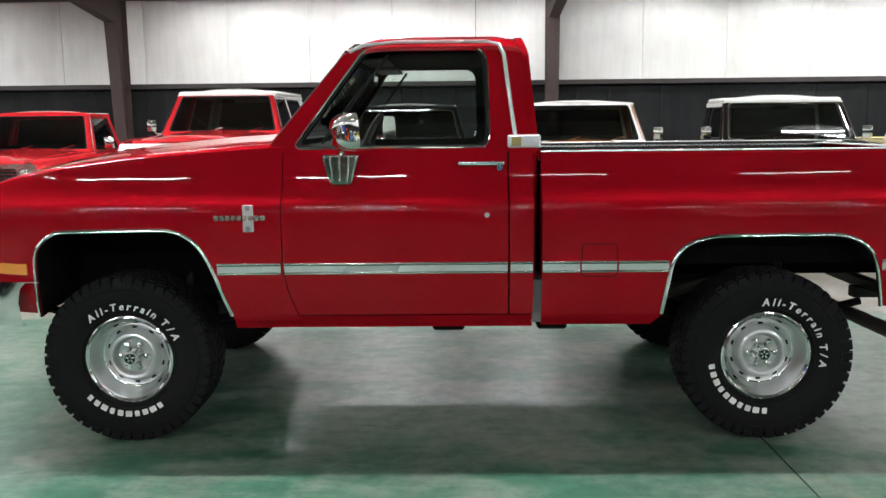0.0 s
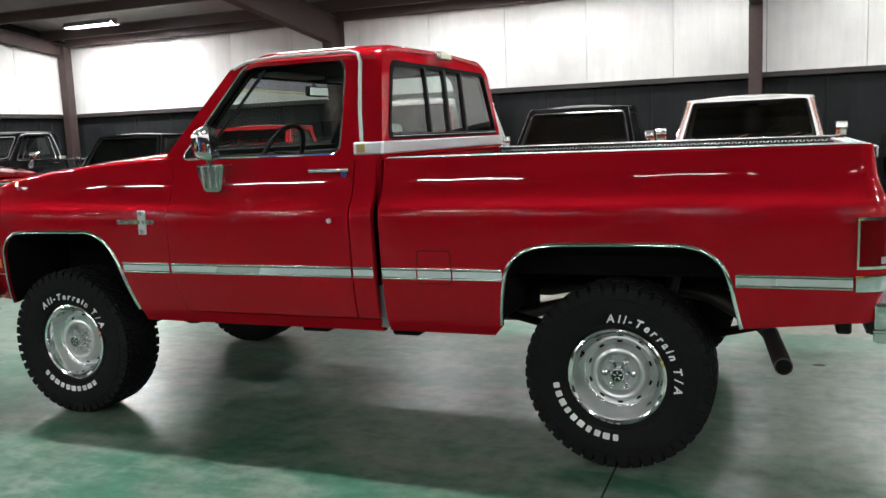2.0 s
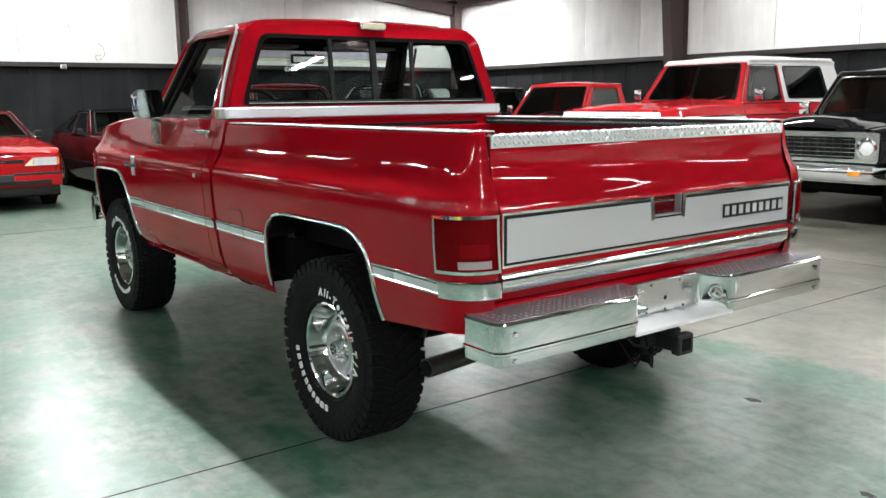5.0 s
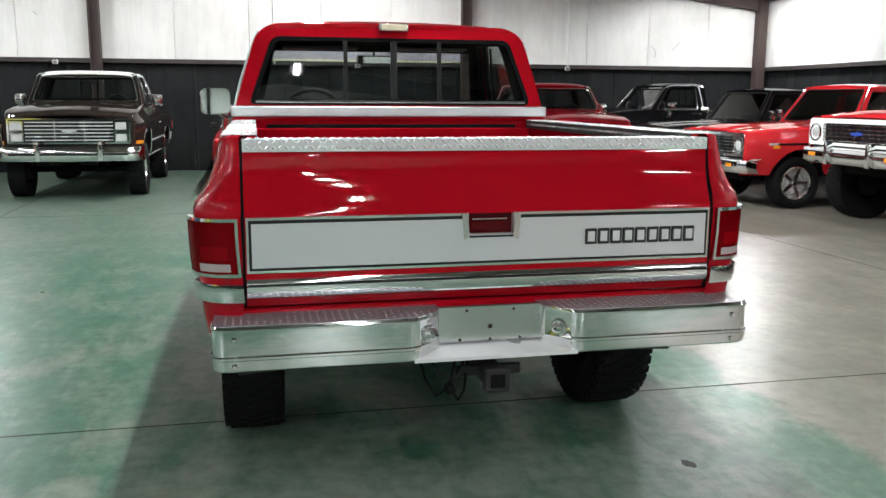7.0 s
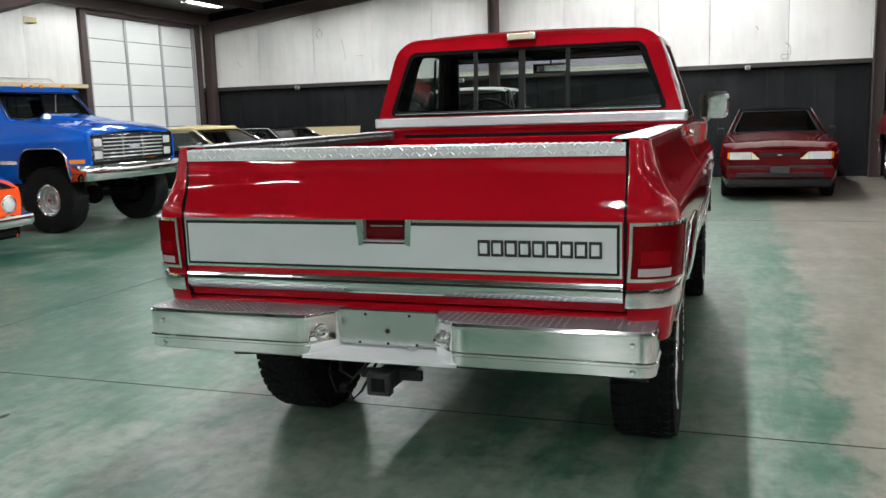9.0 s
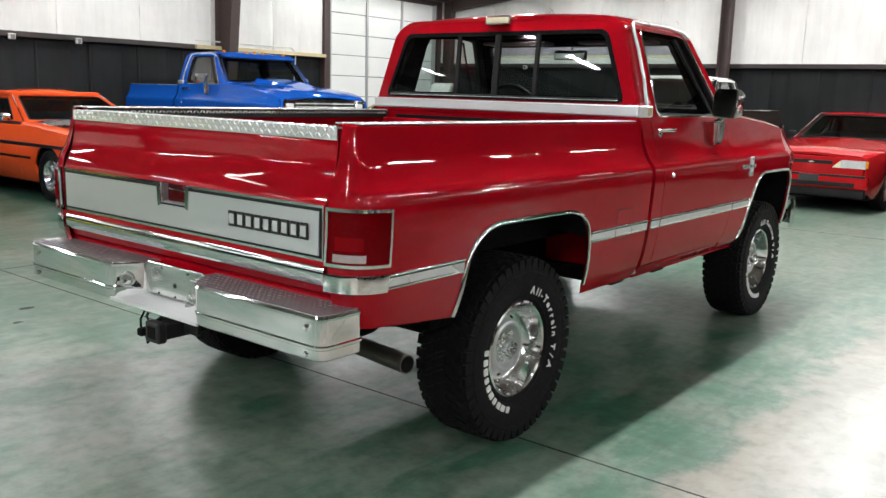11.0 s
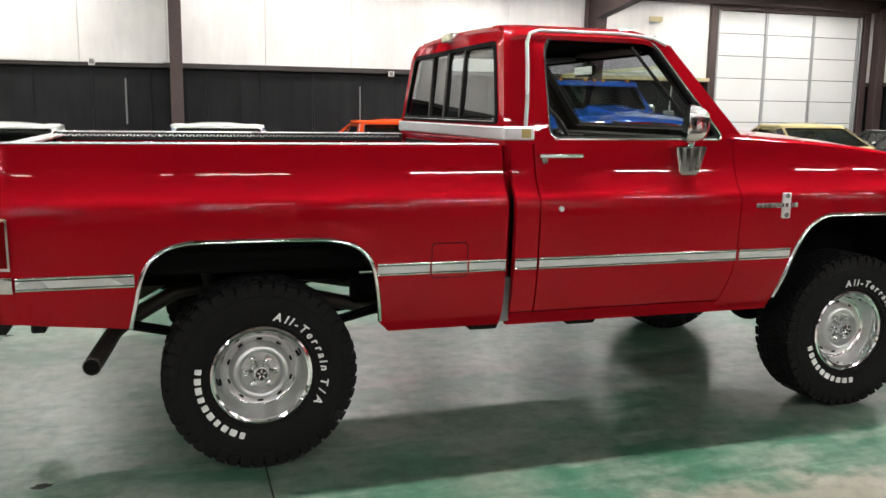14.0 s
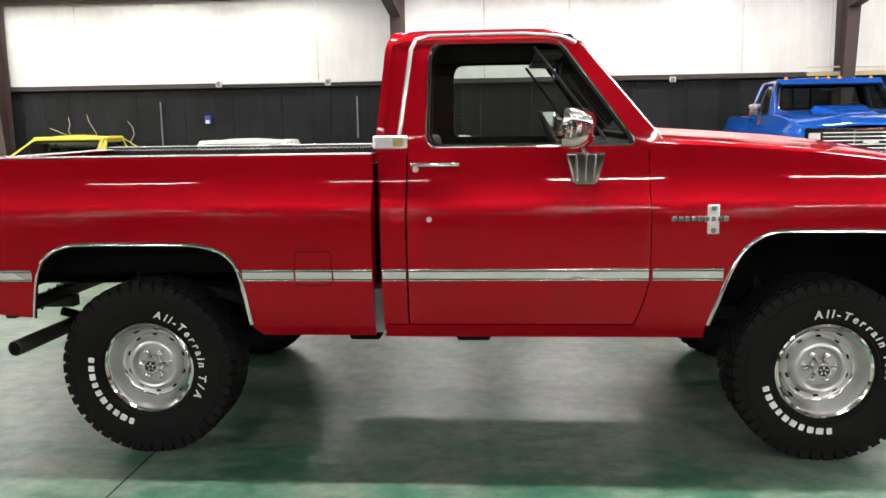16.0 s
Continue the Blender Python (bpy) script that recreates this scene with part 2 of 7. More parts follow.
def floor_material():
    """Concrete with a worn coat of green floor paint that ends along a straight line, and a dull polish."""
    m, nt, b = material("worn_green_concrete")
    tc, sep = nt.nodes.new("ShaderNodeTexCoord"), nt.nodes.new("ShaderNodeSeparateXYZ")
    nt.links.new(tc.outputs["Object"], sep.inputs[0])
    n1, n2, n3 = noise_node(nt, 0.6, 5, 0.55), noise_node(nt, 2.4, 5, 0.58), noise_node(nt, 11, 6, 0.65)
    streak = noise_node(nt, 1.2, 5, 0.55, stretch=(0.45, 1.5, 1))
    warm = noise_node(nt, 2.2, 5, 0.55)
    swept = noise_node(nt, 4.5, 6, 0.62, stretch=(0.42, 1.5, 1))
    swept.inputs["Distortion"].default_value = 0.9
    wear = maths(nt, "ADD", maths(nt, "MULTIPLY", n1.outputs["Fac"], 0.45), maths(nt, "MULTIPLY", n2.outputs["Fac"], 0.30))
    wear = maths(nt, "ADD", wear, maths(nt, "MULTIPLY", streak.outputs["Fac"], 0.25))
    edge = maths(nt, "ADD", sep.outputs["Y"], maths(nt, "MULTIPLY", maths(nt, "SUBTRACT", n3.outputs["Fac"], 0.5), 0.16))
    edge = maths(nt, "ADD", edge, maths(nt, "MULTIPLY", maths(nt, "SUBTRACT", n2.outputs["Fac"], 0.5), 0.55))
    beyond = ramp(nt, maths(nt, "MULTIPLY", maths(nt, "SUBTRACT", edge, 1.60), 8.0), [(0.0, grey(0.0)), (1.0, grey(1.0))])
    lane = ramp(nt, maths(nt, "MULTIPLY", maths(nt, "ADD", edge, 3.4), 0.19), [(0.0, grey(0.15)), (0.28, grey(0.2)), (0.44, grey(0.8)), (0.80, grey(1.0)), (0.90, grey(0.55)), (0.97, grey(0.25))])
    # Paler coat west of the truck and behind it, partly painted floor sheen.
    sheen_wear = ramp(nt, maths(nt, "MULTIPLY", maths(nt, "ADD", sep.outputs["X"], 8.0), 0.0714), [(0.0, grey(0.8)), (0.26, grey(0.75)), (0.36, grey(0.0))])
    behind = maths(nt, "MULTIPLY", ramp(nt, maths(nt, "MULTIPLY", maths(nt, "SUBTRACT", sep.outputs["X"], 1.6), 0.5), [(0.0, grey(0.0)), (1.0, grey(0.95))]).outputs["Color"], ramp(nt, maths(nt, "MULTIPLY", maths(nt, "ADD", edge, 1.2), 0.4), [(0.0, grey(0.1)), (1.0, grey(1.0))]).outputs["Color"])
    sheen_wear = maths(nt, "MAXIMUM", sheen_wear.outputs["Color"], behind)
    lane = maths(nt, "MAXIMUM", lane.outputs["Color"], sheen_wear)
    wear = maths(nt, "ADD", wear, maths(nt, "MULTIPLY", lane, 0.10))
    wear = maths(nt, "ADD", wear, maths(nt, "MULTIPLY", maths(nt, "SUBTRACT", n3.outputs["Fac"], 0.5), 0.20))
    wear = maths(nt, "ADD", wear, maths(nt, "MULTIPLY", maths(nt, "SUBTRACT", n2.outputs["Fac"], 0.5), 0.25))
    wear = maths(nt, "ADD", wear, maths(nt, "MULTIPLY", maths(nt, "SUBTRACT", swept.outputs["Fac"], 0.5), 0.62))
    paint = ramp(nt, wear, [(0.34, grey(1.0)), (0.50, grey(0.82)), (0.60, grey(0.42)), (0.76, grey(0.06))])
    green = mixed(nt, n3.outputs["Fac"], (0.005, 0.050, 0.027), (0.026, 0.128, 0.074))
    pale = mixed(nt, n3.outputs["Fac"], (0.090, 0.122, 0.096), (0.200, 0.225, 0.188))
    rosy = ramp(nt, warm.outputs["Fac"], [(0.50, grey(0.0)), (0.80, grey(0.55))])
    pale = mixed(nt, rosy.outputs["Color"], pale, (0.195, 0.160, 0.132))
    marks = noise_node(nt, 1.9, 4, 0.5, stretch=(0.6, 1.6, 1))
    smear = ramp(nt, marks.outputs["Fac"], [(0.30, grey(0.35)), (0.70, grey(1.0))])
    stone = mixed(nt, maths(nt, "MULTIPLY", smear.outputs["Color"], n2.outputs["Fac"]), (0.110, 0.096, 0.078), (0.350, 0.318, 0.270))
    thin = maths(nt, "MULTIPLY", paint.outputs["Color"], maths(nt, "SUBTRACT", 1.0, maths(nt, "MULTIPLY", sheen_wear, 0.42)))
    coat = mixed(nt, thin, pale, green)
    left = maths(nt, "MULTIPLY", beyond.outputs["Color"], maths(nt, "SUBTRACT", 1.0, maths(nt, "MULTIPLY", paint.outputs["Color"], 0.22)))
    colour = mixed(nt, left, coat, stone)
    speck = ramp(nt, n3.outputs["Fac"], [(0.30, grey(0.70)), (0.50, grey(1.0)), (0.72, grey(1.16))])
    mul = nt.nodes.new("ShaderNodeMix")
    mul.data_type, mul.blend_type = "RGBA", "MULTIPLY"
    mul.inputs["Factor"].default_value = 0.85
    nt.links.new(colour, mul.inputs["A"])
    nt.links.new(speck.outputs["Color"], mul.inputs["B"])
    nt.links.new(mul.outputs["Result"], b.inputs["Base Color"])
    put(b, Specular_IOR_Level=0.46, Roughness=0.33)
    return m


def liner_material(name, colour, rough, grime):
    """Wall cladding with stains and soft wrinkles."""
    m, nt, b = material(name)
    n1, n2, n3 = noise_node(nt, 0.8, 4), noise_node(nt, 5, 5), noise_node(nt, 3, 2, stretch=(1, 1, 0.25))
    runs = noise_node(nt, 2.2, 5, 0.7, stretch=(2.5, 2.5, 0.3))
    dirty = tuple(c * (1 - grime) for c in colour)
    fac = ramp(nt, maths(nt, "ADD", maths(nt, "MULTIPLY", n1.outputs["Fac"], 0.6), maths(nt, "MULTIPLY", runs.outputs["Fac"], 0.4)), [(0.42, grey(0)), (0.66, grey(1))])
    nt.links.new(mixed(nt, fac.outputs["Color"], colour, dirty), b.inputs["Base Color"])
    put(b, Roughness=rough, Specular_IOR_Level=0.1)
    bump(nt, b, maths(nt, "ADD", n3.outputs["Fac"], maths(nt, "MULTIPLY", n2.outputs["Fac"], 0.3)), 0.5, 0.02)
    return m


FLOOR = floor_material()
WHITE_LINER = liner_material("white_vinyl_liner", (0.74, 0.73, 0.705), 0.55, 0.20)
GIRT_STEEL = plain("dark_girt_steel", (0.028, 0.021, 0.019), 0.6, 0, 0.25, 5, 0.0008)
DULL_PIPE = plain("dull_grey_pipe", (0.16, 0.16, 0.155), 0.5, 0, 0.15, 10)
BLACK_WALL = liner_material("black_painted_wall", (0.0100, 0.0106, 0.0112), 0.6, -0.8)
# Roof liner greyed well below the wall liner to hold back bounced light.
CEIL_LINER = liner_material("dimmed_roof_liner", (0.30, 0.29, 0.27), 0.6, 0.2)


# ---- mesh helpers ----
def part(name, bm, mat, parent=None, label="", sharp=35.0):
    bmesh.ops.recalc_face_normals(bm, faces=bm.faces)
    me = bpy.data.meshes.new(name)
    bm.to_mesh(me)
    bm.free()
    me.materials.append(mat)
    me.polygons.foreach_set("use_smooth", [True] * len(me.polygons))
    me.set_sharp_from_angle(angle=radians(sharp))
    ob = new(name, me)
    if parent:
        ob.parent = parent
    if label:
        ob["label"] = label
    return ob


def thing(name, label, category, group="", kind="", m=None):
    ob = new(name)
    ob.empty_display_size = 0.2
    if m:
        ob.matrix_basis = m
    return tagged(ob, label, category, group, kind)


def box(bm, lo, hi, bev=0.0, seg=1):
    size, mid = [h - l for l, h in zip(lo, hi)], [(l + h) / 2 for l, h in zip(lo, hi)]
    r = bmesh.ops.create_cube(bm, size=1.0, matrix=Matrix.Translation(mid) @ Matrix.Diagonal((*size, 1)))
    if bev:
        edges = list({e for v in r["verts"] for e in v.link_edges})
        bmesh.ops.bevel(bm, geom=edges, offset=bev, segments=seg, affect="EDGES", profile=0.6)
    return bm


def boxed(lo, hi, bev=0.0, seg=1):
    return box(bmesh.new(), lo, hi, bev, seg)


def cyl(bm, a, b, r0, r1=None, n=16, caps=True):
    a, b = Vector(a), Vector(b)
    d = b - a
    m = Matrix.Translation((a + b) / 2) @ d.to_track_quat("Z", "Y").to_matrix().to_4x4()
    bmesh.ops.create_cone(bm, cap_ends=caps, segments=n, radius1=r0, radius2=r0 if r1 is None else r1, depth=d.length, matrix=m)
    return bm


def tube(pts, r, n=8, closed=False):
    """A round bar along points."""
    bm = bmesh.new()
    pts = [Vector(p) for p in pts]
    rings, k = [], len(pts)
    side = None
    for i, p in enumerate(pts):
        a = pts[i - 1] if (i or closed) else p
        b = pts[(i + 1) % k] if (i < k - 1 or closed) else p
        d = (b - a).normalized()
        if side is None:
            side = d.orthogonal().normalized()
        side = (side - d * side.dot(d)).normalized()
        up = d.cross(side)
        rings.append([bm.verts.new(p + r * (math.cos(2 * math.pi * j / n) * side + math.sin(2 * math.pi * j / n) * up)) for j in range(n)])
    for i in range(k if closed else k - 1):
        q, s = rings[i], rings[(i + 1) % k]
        for j in range(n):
            bm.faces.new((q[j], q[(j + 1) % n], s[(j + 1) % n], s[j]))
    if not closed:
        bm.faces.new(rings[0])
        bm.faces.new(rings[-1])
    return bm


def revolve(profile, n=40, axis="Y"):
    """Turns (radius, along) pairs round an axis."""
    bm = bmesh.new()
    rings = []
    for r, y in profile:
        rings.append([bm.verts.new((r * math.cos(2 * math.pi * j / n), y, r * math.sin(2 * math.pi * j / n))) for j in range(n)] if r > 1e-6 else [bm.verts.new((0, y, 0))])
    for q, s in zip(rings, rings[1:]):
        for j in range(n):
            f = [q[j % len(q)], q[(j + 1) % len(q)], s[(j + 1) % len(s)], s[j % len(s)]]
            f = list(dict.fromkeys(f))
            if len(f) > 2:
                bm.faces.new(f)
    return bm


def sheet(rows, depth=None):
    """A surface through rows of points; depth, a vector, folds its open edges back."""
    bm = bmesh.new()
    vs = [[bm.verts.new(p) for p in row] for row in rows]
    for a, b in zip(vs, vs[1:]):
        for i in range(len(a) - 1):
            q = (a[i], a[i + 1], b[i + 1], b[i])
            if (q[0].co - q[3].co).length < 1e-5 and (q[1].co - q[2].co).length < 1e-5:
                continue
            if (q[0].co - q[1].co).length < 1e-5 and (q[3].co - q[2].co).length < 1e-5:
                continue
            bm.faces.new(q)
    bmesh.ops.remove_doubles(bm, verts=bm.verts, dist=1e-5)
    for v in [v for v in bm.verts if not v.link_faces]:
        bm.verts.remove(v)
    if depth is not None:
        fold(bm, depth)
    return bm


def fold(bm, depth):
    edges = [e for e in bm.edges if len(e.link_faces) == 1]
    r = bmesh.ops.extrude_edge_only(bm, edges=edges)
    bmesh.ops.translate(bm, verts=[g for g in r["geom"] if isinstance(g, bmesh.types.BMVert)], vec=depth)


def ring(inner, outer, depth):
    """A closed strip between two loops of points, with thickness along depth."""
    bm = bmesh.new()
    d = Vector(depth)
    loops = [[bm.verts.new(Vector(p) + o) for p in loop] for loop, o in ((inner, d * 0), (outer, d * 0), (outer, d), (inner, d))]
    k = len(inner)
    for a, b in zip(loops, loops[1:] + loops[:1]):
        for i in range(k):
            bm.faces.new((a[i], a[(i + 1) % k], b[(i + 1) % k], b[i]))
    return bm


def slab(loop, depth):
    """A plate of the given outline."""
    bm = bmesh.new()
    d = Vector(depth)
    a, b = [bm.verts.new(Vector(p)) for p in loop], [bm.verts.new(Vector(p) + d) for p in loop]
    bm.faces.new(a)
    bm.faces.new(b[::-1])
    for i in range(len(a)):
        bm.faces.new((a[i], a[(i + 1) % len(a)], b[(i + 1) % len(a)], b[i]))
    return bm


def lerp_table(table, x):
    return float(np.interp(x, [p[0] for p in table], [p[1] for p in table]))


def rounded(pts, r=0.05, n=4):
    """The outline of a polygon with rounded corners; r is one radius or one a corner."""
    out, k = [], len(pts)
    for i, p in enumerate(pts):
        p, a, b = Vector(p), Vector(pts[i - 1]), Vector(pts[(i + 1) % k])
        rr = r[i] if isinstance(r, (list, tuple)) else r
        u, v = (a - p), (b - p)
        rr = min(rr, 0.45 * u.length, 0.45 * v.length)
        s, e = p + u.normalized() * rr, p + v.normalized() * rr
        for j in range(n + 1):
            t = j / n
            out.append((1 - t) ** 2 * s + 2 * t * (1 - t) * p + t * t * e)
    return out


def lugs(bm, origin, u, v, nu, nv, pitch, size=0.017, wide=0.0045, high=0.0018):
    """Raised treads of a chequer plate, turned by turns."""
    origin, u, v = Vector(origin), Vector(u).normalized(), Vector(v).normalized()
    w = u.cross(v)
    for i in range(nu):
        for j in range(nv):
            c = origin + u * (i + 0.5) * pitch + v * (j + 0.5) * pitch
            a = (u + v if (i + j) % 2 else u - v).normalized()
            b = w.cross(a)
            base = [bm.verts.new(c + q) for q in (a * size / 2, b * wide, -a * size / 2, -b * wide)]
            top = bm.verts.new(c + w * high + a * size * 0.2), bm.verts.new(c + w * high - a * size * 0.2)
            bm.faces.new((base[0], base[1], top[0]))
            bm.faces.new((base[1], base[2], top[1], top[0]))
            bm.faces.new((base[2], base[3], top[1]))
            bm.faces.new((base[3], base[0], top[0], top[1]))
    return bm


def letters(text, size, depth):
    """The built-in font's letters as meshes, each about its own centre, with their widths."""
    made = []
    for ch in text:
        if ch == " ":
            made.append((None, size * 0.35))
            continue
        cu = bpy.data.curves.new("letter", "FONT")
        cu.body, cu.size, cu.extrude, cu.resolution_u, cu.offset, cu.shear = ch, size, depth, 2, size * 0.022, 0.18
        cu.align_x = "CENTER"
        ob = bpy.data.objects.new("letter", cu)
        scene.collection.objects.link(ob)
        bpy.context.view_layer.update()
        me = bpy.data.meshes.new_from_object(ob.evaluated_get(bpy.context.evaluated_depsgraph_get()))
        bpy.data.objects.remove(ob)
        xs = [v.co.x for v in me.vertices]
        made.append((me, max(xs) - min(xs) + size * 0.13))
    return made


# ---- the hall ----
COL_X = (-5.85, 1.74, 9.1)
DOOR_X = (-12.35, -8.72)
DOOR_Z = 3.58

bm = bmesh.new()
box(bm, (XW - 0.4, YS - 0.4, -0.25), (XE + 0.4, YN + 0.4, 0.0))
floor = tagged(part("floor", bm, FLOOR), "worn green-painted concrete floor with a dull polish", "floor", kind="structure")
for i, (lo, hi) in enumerate((((1.485, YS, 0.0), (1.493, YN, 0.0015)), ((-6.0, YS, 0.0), (-5.993, YN, 0.0015)), ((9.0, YS, 0.0), (9.007, YN, 0.0015)), ((XW, -3.9, 0.0), (XE, -3.893, 0.0015)), ((XW, 4.6, 0.0), (XE, 4.607, 0.0015)))):
    part("floor_joint", boxed(lo, hi), CAST, floor)


def stains():
    rng = random.Random(5)
    spots = [(2.9, -1.6, 0.05), (3.2, 0.35, 0.03), (2.35, 0.9, 0.04), (2.1, -2.3, 0.035), (3.5, 1.9, 0.03), (1.9, -2.6, 0.05), (2.75, 2.15, 0.05), (-1.5, -2.4, 0.03)]
    for x, y, r in spots:
        bm = bmesh.new()
        k = 14
        bm.faces.new([bm.verts.new((x + r * (0.7 + 0.6 * rng.random()) * math.cos(2 * math.pi * j / k), y + 0.6 * r * (0.7 + 0.6 * rng.random()) * math.sin(2 * math.pi * j / k), 0.0012)) for j in range(k)])
        part("oil_spot", bm, CAST, floor)


stains()


def wall_frame(side, u, z, off=0.0):
    """A point of a wall: u along it, z up, off from its face into the hall."""
    return {"n": (u, YN - off, z), "s": (u, YS + off, z), "w": (XW + off, u, z), "e": (XE - off, u, z)}[side]


def inward(side, d):
    return {"n": (0, d, 0), "s": (0, -d, 0), "w": (-d, 0, 0), "e": (d, 0, 0)}[side]


def hall_wall(name, side, u0, u1, top, skip=None):
    """A steel wall: black sheet below the girt, white liner above it."""
    root = thing(name, "steel hall wall, black below and white liner above", "wall", kind="structure")
    rng = random.Random(name)
    spans = [(u0, u1)] if not skip else [(u0, skip[0]), (skip[1], u1)]
    spans = [s for s in spans if s[1] - s[0] > 0.02]
    for a, b in spans:
        n = max(1, round((b - a) / 0.92))
        for i in range(n):
            p, q = a + (b - a) * i / n, a + (b - a) * (i + 1) / n
            us = [p + 0.002, p + 0.30 * (q - p), p + 0.33 * (q - p), p + 0.36 * (q - p), p + 0.39 * (q - p), p + 0.95 * (q - p), p + 0.965 * (q - p), q - 0.002]
            offs = [0.0, 0.0, 0.008, 0.008, 0.0, 0.0, 0.012, 0.012]
            part("wall_panel", sheet([[wall_frame(side, u, z, o) for u, o in zip(us, offs)] for z in (0.0, RAIL - 0.01)], inward(side, 0.08)), BLACK_WALL, root)
        n = max(1, round((b - a) / 1.5))
        for i in range(n):
            p, q = a + (b - a) * i / n, a + (b - a) * (i + 1) / n
            rows = []
            for j in range(9):
                u = p + 0.004 + (q - p - 0.008) * j / 8
                belly = 0.05 * math.sin(math.pi * j / 8) ** 0.5
                rows.append([wall_frame(side, u, RAIL + 0.055 + (top(u) - RAIL - 0.055) * k / 8, 0.03 + belly * (0.7 + 0.3 * math.sin(math.pi * k / 8)) + 0.012 * rng.random()) for k in range(9)])
            part("liner_panel", sheet(rows, inward(side, 0.05)), WHITE_LINER, root)
        bm = bmesh.new()
        lo, hi = wall_frame(side, a, RAIL - 0.02, -0.02), wall_frame(side, b, RAIL + 0.065, 0.13)
        box(bm, [min(s) for s in zip(lo, hi)], [max(s) for s in zip(lo, hi)], 0.006)
        part("girt", bm, GIRT_STEEL, root, "dark steel girt")
        lo, hi = wall_frame(side, a, 0.0, -0.30), wall_frame(side, b, 0.0, -0.10)
        bm = bmesh.new()
        box(bm, [min(s) for s in zip(lo, hi)], [max(s[0], s[1]) if i < 2 else max(top(a), top(b), top((a + b) / 2)) + 0.2 for i, s in enumerate(zip(lo, hi))])
        part("sheathing", bm, BLACK_WALL, root)
    return root


wall_north = hall_wall("wall_north", "n", XW, XE, lambda u: EAVE)
wall_south = hall_wall("wall_south", "s", XW, XE, lambda u: EAVE, DOOR_X)
wall_west = hall_wall("wall_west", "w", YS, YN, roof_z)
wall_east = hall_wall("wall_east", "e", YS, YN, roof_z)

# roof: one liner mesh, then steel
bm = bmesh.new()
mid = (YN + YS) / 2
for ya, yb in ((YS - 0.4, mid), (mid, YN + 0.4)):
    rows = [[(XW - 0.4 + (XE - XW + 0.8) * i / 24, ya + (yb - ya) * k / 8, roof_z(ya + (yb - ya) * k / 8) + 0.24 - 0.05 * abs(math.sin(math.pi * k))) for k in range(9)] for i in range(25)]
    vs = [[bm.verts.new(p) for p in r] for r in rows]
    for a, b in zip(vs, vs[1:]):
        for k in range(8):
            bm.faces.new((a[k], a[k + 1], b[k + 1], b[k]))
bmesh.ops.remove_doubles(bm, verts=bm.verts, dist=1e-4)
fold(bm, (0, 0, 0.2))
tagged(part("ceiling", bm, CEIL_LINER), "roof insulation between purlins, coloured dark to cut bounced light", "ceiling", kind="structure")


def purlins():
    ys = [YS + 0.15 + i * 1.5 for i in range(15)]
    for y in ys:
        z = roof_z(y)
        bm = bmesh.new()
        box(bm, (XW, y - 0.005, z), (XE, y + 0.005, z + 0.2))
        box(bm, (XW, y, z - 0.004), (XE, y + 0.07, z + 0.004))
        box(bm, (XW, y - 0.07, z + 0.19), (XE, y, z + 0.198))
        tagged(part("purlin", bm, STEEL_BROWN), "dark oxide steel roof purlin", "purlin", "roof purlins", "structure")


purlins()


def i_beam(bm, spine_lo, spine_hi, flange, across, thick=0.012):
    """A welded beam whose web runs between two lines of points, with flanges along both."""
    ax = Vector(across)
    for lo, hi in zip(zip(spine_lo, spine_lo[1:]), zip(spine_hi, spine_hi[1:])):
        pts = [Vector(p) for p in (lo[0], lo[1], hi[1], hi[0])]
        a, b = [bm.verts.new(p - ax * thick / 2) for p in pts], [bm.verts.new(p + ax * thick / 2) for p in pts]
        bm.faces.new(a)
        bm.faces.new(b[::-1])
        for i in range(4):
            bm.faces.new((a[i], a[(i + 1) % 4], b[(i + 1) % 4], b[i]))
        for line in (lo, hi):
            p, q = Vector(line[0]), Vector(line[1])
            nrm = (q - p).cross(ax).normalized() * 0.007
            v = [bm.verts.new(c) for s in (-1, 1) for c in (p - ax * flange / 2 + nrm * s, p + ax * flange / 2 + nrm * s, q + ax * flange / 2 + nrm * s, q - ax * flange / 2 + nrm * s)]
            for f in ((0, 1, 2, 3), (7, 6, 5, 4), (0, 1, 5, 4), (1, 2, 6, 5), (2, 3, 7, 6), (3, 0, 4, 7)):
                bm.faces.new([v[k] for k in f])
    return bm


